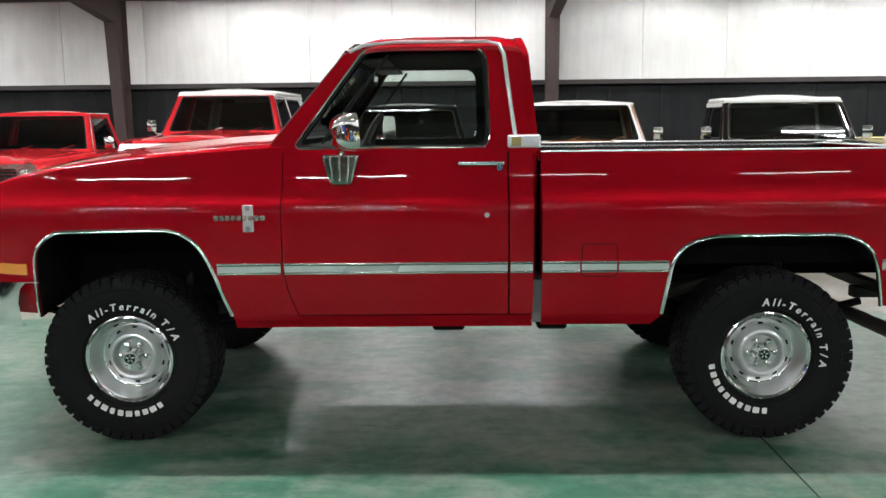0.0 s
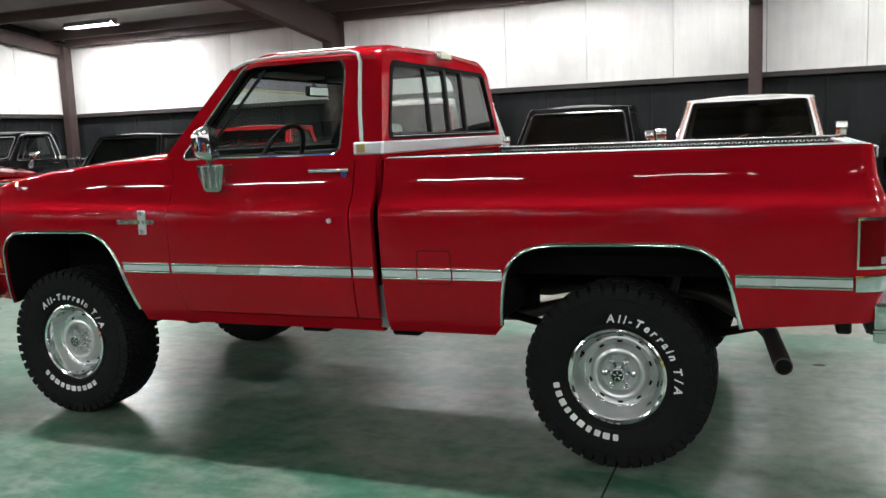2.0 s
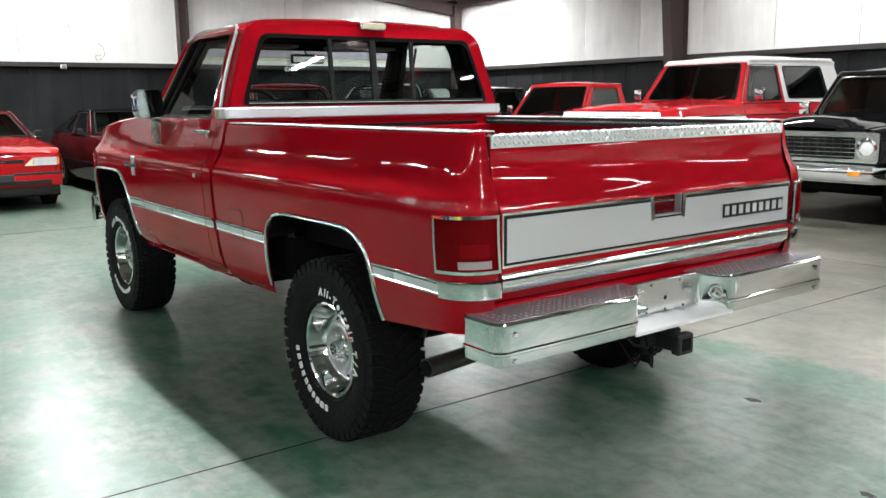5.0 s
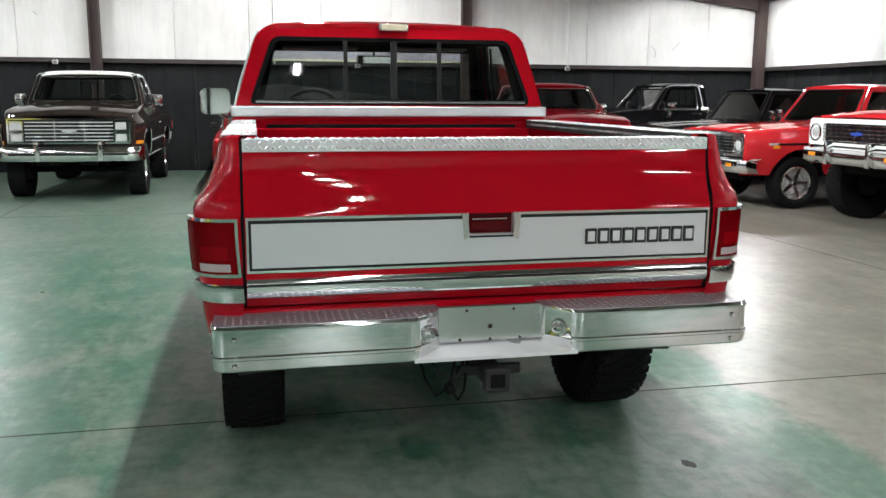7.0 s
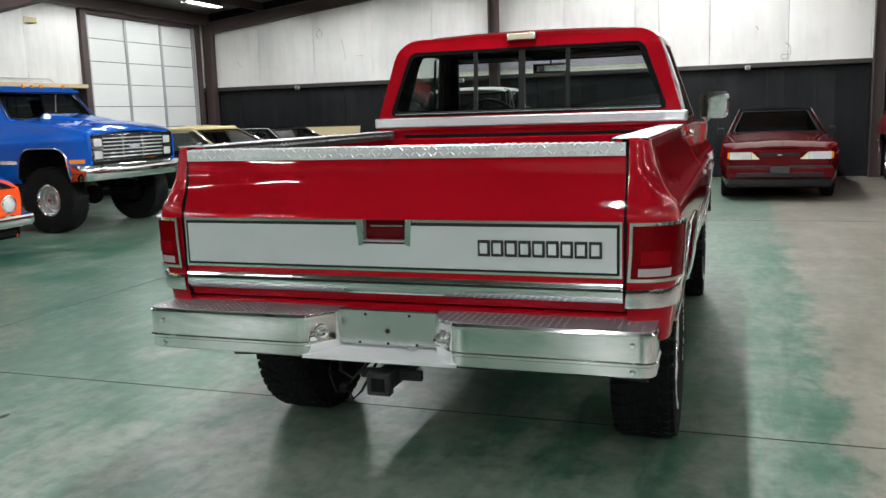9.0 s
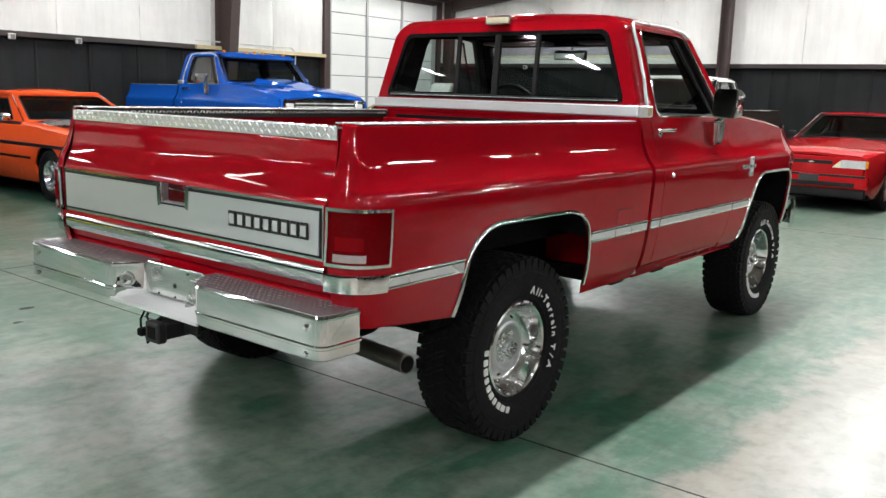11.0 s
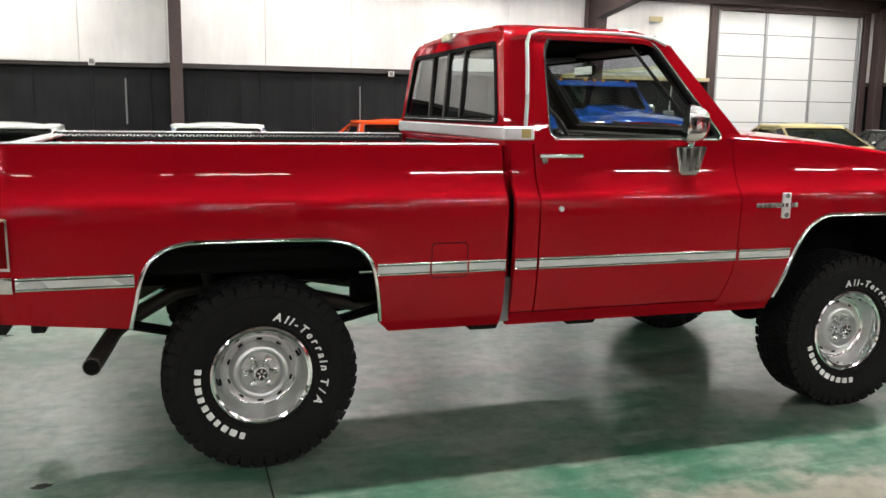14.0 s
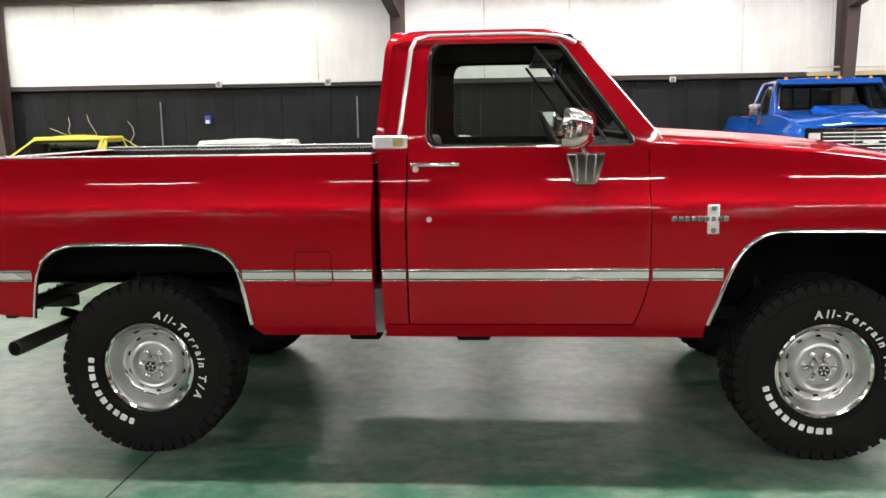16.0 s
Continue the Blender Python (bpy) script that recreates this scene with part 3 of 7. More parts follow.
def rigid_frames():
    for x in COL_X:
        for y0, s in ((YN, -1), (YS, 1)):
            zt = EAVE - 0.02
            bm = i_beam(bmesh.new(), [(x, y0 + s * 0.14, 0), (x, y0 + s * 0.14, zt)], [(x, y0 + s * 0.34, 0), (x, y0 + s * 0.66, zt - 0.45)], 0.2, (1, 0, 0))
            box(bm, (x - 0.14, y0 + s * 0.24 - 0.16, 0), (x + 0.14, y0 + s * 0.24 + 0.16, 0.02))
            tagged(part("column", bm, STEEL_BROWN, sharp=20), "tapered red-oxide steel column against the wall", "column", "steel columns", "structure")
            bm = i_beam(bmesh.new(), [(x, y0 + s * 0.1, zt), (x, mid, roof_z(mid))], [(x, y0 + s * 0.66, zt - 0.45), (x, y0 + s * 4.5, roof_z(y0 + s * 4.5) - 0.42), (x, mid, roof_z(mid) - 0.5)][0:3:2], 0.18, (1, 0, 0))
            tagged(part("rafter", bm, STEEL_BROWN, sharp=20), "tapered red-oxide steel rafter under the roof", "rafter", "steel rafters", "structure")
    for side in ("w", "e"):
        for y in (-3.74, 3.65):
            a, b = wall_frame(side, y - 0.1, 0, 0.12), wall_frame(side, y + 0.1, roof_z(y), 0.32)
            bm = bmesh.new()
            lo, hi = [min(s) for s in zip(a, b)], [max(s) for s in zip(a, b)]
            box(bm, lo, (hi[0], lo[1] + 0.012, hi[2]))
            box(bm, (lo[0], hi[1] - 0.012, lo[2]), hi)
            box(bm, ((lo[0] + hi[0]) / 2 - 0.005, lo[1], lo[2]), ((lo[0] + hi[0]) / 2 + 0.005, hi[1], hi[2]))
            tagged(part("column", bm, STEEL_BROWN), "straight red-oxide steel column at the gable wall", "column", "steel columns", "structure")
        bm = bmesh.new()
        off = 0.2
        pts = [wall_frame(side, y, roof_z(y) - 0.02, off) for y in (YS + 0.1, mid, YN - 0.1)]
        low = [(p[0], p[1], p[2] - 0.26) for p in pts]
        i_beam(bm, low, pts, 0.16, (1, 0, 0))
        tagged(part("rafter", bm, STEEL_BROWN), "red-oxide steel rafter along the gable wall", "rafter", "steel rafters", "structure")
        for y0, s in ((YN, -1), (YS, 1)):
            a, b = wall_frame(side, y0 + s * 0.12, 0, 0.10), wall_frame(side, y0 + s * 0.34, EAVE, 0.30)
            tagged(part("column", boxed([min(q) for q in zip(a, b)], [max(q) for q in zip(a, b)], 0.01), STEEL_BROWN), "red-oxide steel corner column", "column", "steel columns", "structure")
    for y0, s in ((YN, -1), (YS, 1)):
        bm = bmesh.new()
        lo, hi = sorted((y0 + s * 0.10, y0 + s * 0.28))
        box(bm, (XW + 0.3, lo, EAVE - 0.05), (XE - 0.3, hi, EAVE + 0.16), 0.01)
        tagged(part("eave_strut", bm, STEEL_BROWN), "red-oxide steel eave strut", "beam", kind="structure")


rigid_frames()


def garage_door():
    root = thing("door_1", "closed white sectional overhead door with steel ribs", "garage door", kind="structure")
    n = 8
    h = DOOR_Z / n
    for i in range(n):
        bm = bmesh.new()
        box(bm, (DOOR_X[0] + 0.02, YS - 0.02, i * h + 0.006), (DOOR_X[1] - 0.02, YS + 0.03, (i + 1) * h - 0.006), 0.005)
        box(bm, (DOOR_X[0] + 0.02, YS + 0.03, (i + 0.5) * h - 0.008), (DOOR_X[1] - 0.02, YS + 0.036, (i + 0.5) * h + 0.008))
        part("door_section", bm, DOOR_WHITE, root)
        part("section_joint", boxed((DOOR_X[0] + 0.02, YS - 0.01, (i + 1) * h - 0.007), (DOOR_X[1] - 0.02, YS + 0.022, (i + 1) * h + 0.007)), CAST, root)
    for k in range(4):
        x = DOOR_X[0] + 0.06 + (DOOR_X[1] - DOOR_X[0] - 0.12) * k / 3
        part("stile", boxed((x - 0.035, YS + 0.032, 0.0), (x + 0.035, YS + 0.06, DOOR_Z - 0.01), 0.004), GALV, root)
    for x, s in ((DOOR_X[0], -1), (DOOR_X[1], 1)):
        a, b = sorted((x, x + s * 0.16))
        part("jamb", boxed((a, YS - 0.02, 0), (b, YS + 0.14, EAVE - 0.05), 0.006), STEEL_BROWN, root)
        part("track", boxed((x - s * 0.05 - 0.02, YS + 0.065, 0.05), (x - s * 0.05 + 0.02, YS + 0.11, DOOR_Z + 0.1), 0.004), GALV, root)
    part("header", boxed((DOOR_X[0], YS - 0.02, DOOR_Z), (DOOR_X[1], YS + 0.12, EAVE), 0.006), STEEL_BROWN, root)


garage_door()


def strip_light(x, y, tubes=TUBE, yaw=0.0):
    """A hung two-tube fluorescent fitting."""
    z = roof_z(y) - (0.0 if abs(y) > 8 else 0.30)
    root = thing("strip_light", "white fluorescent strip light, lit, hung under the roof", "ceiling light", "strip lights", m=pose(x, y, z, 0, 0, yaw))
    part("housing", boxed((-0.62, -0.075, 0.0), (0.62, 0.075, 0.06), 0.008), GREY_PLASTIC, root)
    part("reflector", sheet([[(x, y, z) for y, z in ((-0.17, -0.055), (-0.075, 0.002), (0.075, 0.002), (0.17, -0.055))] for x in (-0.62, 0.62)], (0, 0, 0.004)), GREY_PLASTIC, root)
    for s in (-1, 1):
        part("tube", cyl(bmesh.new(), (-0.6, s * 0.042, -0.022), (0.6, s * 0.042, -0.022), 0.019, n=8), tubes, root)
        part("end_cap", boxed((s * 0.61 - 0.012, -0.07, -0.045), (s * 0.61 + 0.012, 0.07, 0.0), 0.004), GREY_PLASTIC, root)
        part("hanger", cyl(bmesh.new(), (s * 0.45, 0, 0.06), (s * 0.45, 0, 0.24 + (0.0 if abs(y) > 8 else 0.30)), 0.004, n=6), GALV, root)
    return root


def lights():
    rows = {
        9.3: ((-10.7, -3.5, -1.1, 1.3, 3.7, 6.1, 8.5, 10.9, 14.5), TUBE),
        5.2: ((-8.3, -5.9, -3.5, -1.1, 1.3, 3.7, 6.1, 8.5, 10.9), TUBE_DIM),
        0.17: ((-10.7, -8.3, -5.9, -3.5, -1.1, 1.3, 6.1, 8.5, 10.9, 14.5), TUBE_HIGH),
        -5.6: ((-10.7, -8.3, -5.9, -3.5, -1.1, 1.3, 3.7, 6.1, 8.5, 10.9), TUBE_DIM),
        -9.5: ((-10.7, -8.3, -5.9, -3.5, -1.1, 1.3, 3.7, 6.1, 8.5, 10.9, 14.5), TUBE),
    }
    for y, (xs, usual) in rows.items():
        for x in xs:
            tubes = usual
            if x == -10.7 and y == 9.3:
                tubes = TUBE_HIGH
            elif x > 10 and abs(y) < 6:
                tubes = TUBE_HIGH
            elif x > 8 and abs(y) < 6:
                tubes = TUBE_MID
            elif x > 5 and y == 0.17 or x < -9 and y == -5.6:
                tubes = TUBE_MID
            elif abs(y) in (5.2, 5.6) and -6 < x < 0:
                tubes = TUBE_LOW
            elif y == -9.5 and x < -8:
                tubes = TUBE_LOW
            strip_light(x, y, tubes)


lights()


# ---- wheels ----
MESHES = {}


def shared(key, name, build, mat, parent, label="", sharp=35.0):
    """A part whose mesh is built once for all wheels of a kind."""
    if key not in MESHES:
        ob = part(name, build(), mat, parent, label, sharp)
        MESHES[key] = ob.data
        return ob
    ob = new(name, MESHES[key])
    ob.parent = parent
    if label:
        ob["label"] = label
    return ob


def block(bm, ang, half, r0, r1, y0, y1, skew=0.0):
    """A tread block: a span of angle, radius and width."""
    v = []
    for r in (r0, r1):
        k = half * (1.0 if r == r0 else 0.86)
        for y, s in ((y0, -skew), (y1, skew)):
            for a in (ang - k + s, ang + k + s):
                v.append(bm.verts.new((r * math.cos(a), y, r * math.sin(a))))
    for f in ((0, 1, 3, 2), (4, 6, 7, 5), (0, 4, 5, 1), (2, 3, 7, 6), (0, 2, 6, 4), (1, 5, 7, 3)):
        bm.faces.new([v[i] for i in f])


def tyre_mesh(R, half, rim):
    w = half
    prof = [(rim - 0.004, w - 0.05), (rim + 0.004, w - 0.03), (rim + 0.016, w - 0.020), (rim + 0.020, w - 0.0145), (rim + 0.025, w - 0.0145), (rim + 0.028, w - 0.0165), (rim + (R - rim) * 0.35, w - 0.002), (rim + (R - rim) * 0.55, w), (R - 0.068, w - 0.0005), (R - 0.066, w + 0.0008), (R - 0.063, w + 0.0008), (R - 0.061, w - 0.002), (R - 0.045, w - 0.004), (R - 0.026, w - 0.010), (R - 0.013, w - 0.022), (R - 0.007, w - 0.038), (R - 0.006, w * 0.5), (R - 0.006, 0)]
    prof = prof + [(r, -y) for r, y in prof[-2::-1]]
    return revolve(prof, 64)


def tread_mesh(R, half, chunky):
    """Tread blocks round a tyre, with shoulder lugs on an off-road one."""
    bm, w = bmesh.new(), half
    n = 46 if chunky else 60
    for i in range(n):
        a = 2 * math.pi * i / n
        for s in (-1, 1):
            turn = a + (math.pi / n if s > 0 else 0)
            ya, yb = sorted((s * w * 0.60, s * (w - 0.022)))
            block(bm, turn, math.pi / n * 0.72, R - 0.016, R - (0.0015 if chunky else 0.006), ya, yb, 0.01 * s)
            if chunky:
                ya, yb = sorted((s * (w - 0.035), s * (w - 0.0015)))
                block(bm, turn, math.pi / n * (0.86 if i % 2 else 0.74), R - 0.050 - 0.012 * (i % 2), R - 0.010, ya, yb)
            ya, yb = sorted((s * w * 0.22, s * w * 0.56))
            block(bm, a + 0.5 * math.pi / n, math.pi / n * 0.66, R - 0.016, R - (0.0005 if chunky else 0.005), ya, yb, 0.03 * s)
        block(bm, a + 1.5 * math.pi / n, math.pi / n * 0.66, R - 0.016, R if chunky else R - 0.005, -w * 0.18, w * 0.18, 0.025)
    return bm


def arc_writing(R, y, start, parent):
    """White raised writing round the sidewall: readable words above, the maker's mark as plain bars below."""
    r, size = R * 0.645, 0.047
    a = math.radians(start)
    if "words" not in MESHES:
        MESHES["words"] = letters("All-Terrain T/A", size, 0.0012)
        for me, w in MESHES["words"]:
            if me:
                me.materials.append(WHITE_LETTER)
    for me, w in MESHES["words"]:
        step = w * 1.24 / r
        if me:
            ob = new("letter", me)
            ob.parent = parent
            ob.matrix_basis = Matrix.Rotation(-(a - step / 2) + math.pi / 2, 4, "Y") @ Matrix.Translation((0, y, r - size * 0.35)) @ Matrix.Rotation(math.pi / 2, 4, "X")
        a -= step
    for i in range(10):
        wide = 0.011 + 0.002 * (i * 7 % 3)
        ob = shared(("bar", wide), "bar", lambda: boxed((-wide, -0.0012, -0.0135), (wide, 0.001, 0.0135), 0.003), WHITE_LETTER, parent)
        ob.matrix_basis = Matrix.Rotation(math.pi / 2 - math.radians(start + 90 + i * 8.8), 4, "Y") @ Matrix.Translation((0, y, r))


def rim_mesh(rim, half):
    w = half
    y0 = -(w - 0.030)
    k = rim / 0.202
    dish = [(rim - 0.012, w - 0.03), (rim - 0.012, y0 + 0.05), (rim + 0.004, y0), (rim + 0.006, y0 - 0.008), (rim - 0.003, y0 - 0.012), (rim - 0.012, y0 - 0.006), (rim - 0.019, y0 + 0.012), (rim - 0.027, y0 + 0.040), (rim - 0.037, y0 + 0.064), (rim - 0.046, y0 + 0.076), (rim - 0.053, y0 + 0.079), (rim - 0.055, y0 + 0.083)]
    disc = [(0.149, 0.080), (0.141, 0.085), (0.128, 0.085), (0.122, 0.076), (0.116, 0.050), (0.111, 0.041), (0.102, 0.037), (0.093, 0.040), (0.088, 0.050), (0.085, 0.066), (0.080, 0.072), (0.03, 0.072)]
    return revolve(dish, 64), revolve([(r * k, y0 + y) for r, y in disc], 64)


def hub_mesh(rim, y0, front):
    k = rim / 0.205
    face = y0 + (0.002 if front else 0.012)
    bm = revolve([(0.047 * k, y0 + 0.074), (0.044 * k, y0 + 0.058), (0.036 * k, y0 + 0.050), (0.034 * k, face + 0.006), (0.031 * k, face), (0.027 * k, face - 0.001), (0.026 * k, face + 0.002), (0.0, face + 0.002)], 32)
    return bm


def five_spoke(rim, y0):
    bm = bmesh.new()
    for i in range(5):
        a = 2 * math.pi * i / 5
        pts = [(0.03, -0.03), (rim - 0.02, -0.022), (rim - 0.02, 0.022), (0.03, 0.03)]
        m = Matrix.Rotation(a, 4, "Y")
        f = [bm.verts.new(m @ Vector((p, y0 + 0.02 + (0.02 if p < 0.1 else 0.0), q))) for p, q in pts]
        g = [bm.verts.new(m @ Vector((p, y0 + 0.07, q))) for p, q in pts]
        bm.faces.new(f)
        for j in range(4):
            bm.faces.new((f[j], f[(j + 1) % 4], g[(j + 1) % 4], g[j]))
    cyl(bm, (0, y0 + 0.07, 0), (0, y0 + 0.015, 0), 0.05, 0.035, 20)
    return bm


def wheel(parent, x, y, R, half, rim=0.205, front=False, chunky=True, lettered=False, spokes=False, name="wheel"):
    """A wheel at (x, y), standing on the floor; it shows its face away from the car's middle."""
    root = new(name)
    root.empty_display_size = 0.1
    root.parent = parent
    outer_left = y < 0
    root.matrix_basis = pose(x, y, R - 0.006, 0, 0, 0 if outer_left else 180)
    shared(("tyre", R, half, rim, chunky), "tyre", lambda: tyre_mesh(R, half, rim), RUBBER, root, "black off-road tyre" if chunky else "black road tyre", 25)
    tagged(shared(("tread", R, half, chunky), "tread", lambda: tread_mesh(R, half, chunky), RUBBER, root, "chunky tread blocks" if chunky else "road tread", 25), kind="stuff")
    y0 = -(half - 0.030)
    shared(("rim", rim, half), "rim", lambda: rim_mesh(rim, half)[0], RIM_CHROME, root, "deep polished rim")
    shared(("disc", rim, half), "wheel_disc", lambda: rim_mesh(rim, half)[1], DISC_STEEL, root, "grey steel wheel disc")
    if spokes:
        shared(("spokes", rim, half), "spokes", lambda: five_spoke(rim, y0), ALLOY, root, "five bright spokes")
    else:
        shared(("hub", rim, half, front), "hub", lambda: hub_mesh(rim, y0, front), ALLOY, root, "bright hub cap")
        for i in range(6):
            a = 2 * math.pi * i / 6
            c = Vector((0.062 * rim / 0.205 * math.cos(a), y0, 0.062 * rim / 0.205 * math.sin(a)))
            nut = shared(("nut", rim), "lug_nut", lambda: revolve([(0.0155, 0.073), (0.0150, 0.054), (0.0125, 0.046), (0.006, 0.042), (0.0, 0.0415)], 10), CHROME, root)
            nut.matrix_basis = Matrix.Translation(c)
        if lettered:
            for i in range(10):
                a = 2 * math.pi * (i + 0.5) / 10
                ob = shared(("slot", rim), "slot", lambda: boxed((-0.0045, -0.004, -0.012), (0.0045, 0.004, 0.012), 0.003), UNDER, root)
                ob.matrix_basis = Matrix.Rotation(a, 4, "Y") @ Matrix.Translation((0.1345 * rim / 0.202, y0 + 0.0835, 0))
            shared(("cap", rim, front), "cap_mark", lambda: cyl(bmesh.new(), (0, y0 + 0.02, 0), (0, y0 + (0.0025 if front else 0.0125), 0), 0.024, n=20), BLACK_TRIM, root)
            for i in range(5):
                ob = shared(("cap_bar", rim, front), "cap_bar", lambda: boxed((-0.004, -0.001, 0.006), (0.004, 0.001, 0.021), 0.001), ALLOY, root)
                ob.matrix_basis = Matrix.Translation((0, y0 + (0.0018 if front else 0.0118), 0)) @ Matrix.Rotation(2 * math.pi * i / 5, 4, "Y")
    shared(("drum", rim), "brake_drum", lambda: cyl(bmesh.new(), (0, y0 + 0.10, 0), (0, half, 0), rim - 0.05, n=24), CAST, root)
    if lettered:
        start = {(True, True): 134, (False, True): 100, (True, False): 106, (False, False): 81}[front, outer_left]
        arc_writing(R, -half + 0.0005, start, root)
    return root


# ---- square-bodied pickup ----
SIDE = [(0.40, 0.88), (0.54, 0.915), (0.555, 0.922), (0.575, 0.937), (0.60, 0.950), (0.66, 0.968), (0.74, 0.982), (0.83, 0.990), (0.95, 0.999), (1.06, 1.004), (1.10, 1.001), (1.125, 0.991), (1.145, 0.973), (1.18, 0.952), (1.23, 0.932), (1.29, 0.916), (1.335, 0.905), (1.375, 0.897), (1.40, 0.885)]
LEVELS = [0.545, 0.558, 0.575, 0.60, 0.63, 0.66, 0.70, 0.74, 0.785, 0.83, 0.88, 0.93, 0.98, 1.03, 1.06, 1.085, 1.10, 1.113, 1.125, 1.135, 1.145, 1.16, 1.18, 1.205, 1.23, 1.26, 1.29, 1.315, 1.335, 1.355, 1.375]
FRONT_LIP = [(-1.868, 0.60), (-1.862, 0.75), (-1.850, 0.89), (-1.82, 0.945), (-1.765, 0.983), (-1.69, 0.998), (-1.30, 1.002), (-1.225, 0.998), (-1.165, 0.975), (-1.115, 0.935), (-1.075, 0.87), (-1.044, 0.795), (-1.012, 0.70), (-0.980, 0.60)]
REAR_LIP = [(1.010, 0.60), (1.022, 0.70), (1.044, 0.83), (1.075, 0.89), (1.125, 0.928), (1.20, 0.950), (1.30, 0.958), (1.70, 0.960), (1.79, 0.955), (1.86, 0.932), (1.915, 0.885), (1.945, 0.81), (1.965, 0.72), (1.985, 0.63)]


def smooth_curve(pts, n=4):
    """A soft curve through points, n steps from one to the next."""
    out, k = [], len(pts)
    for i in range(k - 1):
        a, b, c, d = (Vector(pts[min(max(j, 0), k - 1)]) for j in (i - 1, i, i + 1, i + 2))
        for j in range(n):
            t = j / n
            p = 0.5 * (2 * b + (c - a) * t + (2 * a - 5 * b + 4 * c - d) * t * t + (3 * b - a - 3 * c + d) * t ** 3)
            out.append((p.x, p.y))
    return out + [tuple(pts[-1])]


FRONT_ARCH, REAR_ARCH = smooth_curve(FRONT_LIP), smooth_curve(REAR_LIP)
BELT = 1.345
HOOD = [(-2.16, 1.175), (-2.10, 1.20), (-1.98, 1.238), (-1.72, 1.288), (-1.46, 1.322), (-1.10, 1.352), (-0.76, 1.374)]
FRONT_X, REAR_X = -1.475, 1.495


def side_y(x, z):
    y = lerp_table(SIDE, z)
    if x < -1.70:
        y -= 0.13 * ((-1.70 - x) / 0.46) ** 2
    return y


def door_front(z):
    return -0.722 if z > 0.84 else -0.722 + 0.060 * ((0.84 - z) / 0.235) ** 1.6


def skin(xs, bottom, top, s, off=0.0, warp=None, lid=None, depth=0.035, levels=None):
    """One side panel: columns at xs between two heights, on the body's side; lid adds points beyond the top edge."""
    rows = []
    for x in xs:
        zb, zt = bottom(x), top(x)
        col = []
        for z in levels or LEVELS:
            z = min(max(z, zb), zt)
            q = warp(x, z) if warp else x
            col.append((q, s * (side_y(q, z) + off), z))
        if lid:
            col += [(q, s * y, z) for q, y, z in lid(x, zt)]
        rows.append(col)
    return sheet(rows, (0, -s * depth, 0))


def spread(a, b, n, extra=()):
    return sorted(set([round(a + (b - a) * i / n, 4) for i in range(n + 1)] + [round(e, 4) for e in extra if a <= e <= b]))


def arch_trim(arch, s, width=0.018, out=0.011, back=0.006):
    pts = [Vector((x, 0, z)) for x, z in arch]
    outer = []
    for i, p in enumerate(pts):
        d = (pts[min(i + 1, len(pts) - 1)] - pts[max(i - 1, 0)]).normalized()
        nrm = Vector((-d.z, 0, d.x))
        outer.append(p + nrm * width)
    lines = []
    for k, o in ((0.0, -back), (0.0, out * 0.5), (0.12, out * 0.85), (0.35, out), (0.65, out * 0.8), (0.88, out * 0.45), (1.0, 0.1 * out), (1.0, -back)):
        row = [a.lerp(b, k) for a, b in zip(pts, outer)]
        lines.append([(p.x, s * (side_y(p.x, p.z) + o), p.z) for p in row])
    return sheet(lines)


def well(arch, s, inner=0.50, cut=0.0):
    """The dark inside of a wheel arch."""
    rows = [[(x, s * (side_y(x, z) - 0.012), z), (x, s * 0.8, z + 0.02), (x, s * inner, z + 0.02)] for x, z in arch if z > cut]
    bm = sheet(rows)
    high = [(x, z) for x, z in arch if z > cut]
    bm.faces.new([bm.verts.new((x, s * inner, z + 0.02)) for x, z in high])
    return bm


def stripe(x0, x1, z0, z1, s, out, xs=None):
    rows = []
    for x in xs or spread(x0, x1, max(2, int((x1 - x0) / 0.12))):
        rows.append([(x, s * (side_y(x, z) + o), z) for z, o in ((z0, -0.002), (z0, out), (z1, out), (z1, -0.002))])
    bm = sheet(rows)
    for row in (rows[0], rows[-1]):
        bm.faces.new([bm.verts.new(p) for p in row])
    bmesh.ops.remove_doubles(bm, verts=bm.verts, dist=1e-5)
    return bm


def bead(x0, x1, z0, z1, s):
    """A moulding with a rounded bead along both edges."""
    h = 0.012
    prof = [(z0, -0.002), (z0 + 0.001, 0.005), (z0 + 0.004, 0.0085), (z0 + 0.008, 0.0085), (z0 + h, 0.004), (z1 - h, 0.004), (z1 - 0.008, 0.0085), (z1 - 0.004, 0.0085), (z1 - 0.001, 0.005), (z1, -0.002)]
    rows = [[(x, s * (side_y(x, z) + o), z) for z, o in prof] for x in spread(x0, x1, max(2, int((x1 - x0) / 0.12)))]
    bm = sheet(rows)
    for row in (rows[0], rows[-1]):
        bm.faces.new([bm.verts.new(p) for p in row])
    bmesh.ops.remove_doubles(bm, verts=bm.verts, dist=1e-5)
    return bm


def upper_y(z):
    """Half the cab's width above the belt."""
    return lerp_table([(1.33, 0.905), (1.375, 0.897), (1.45, 0.876), (1.55, 0.852), (1.65, 0.820), (1.75, 0.781), (1.80, 0.760), (1.835, 0.736), (1.86, 0.69)], z)


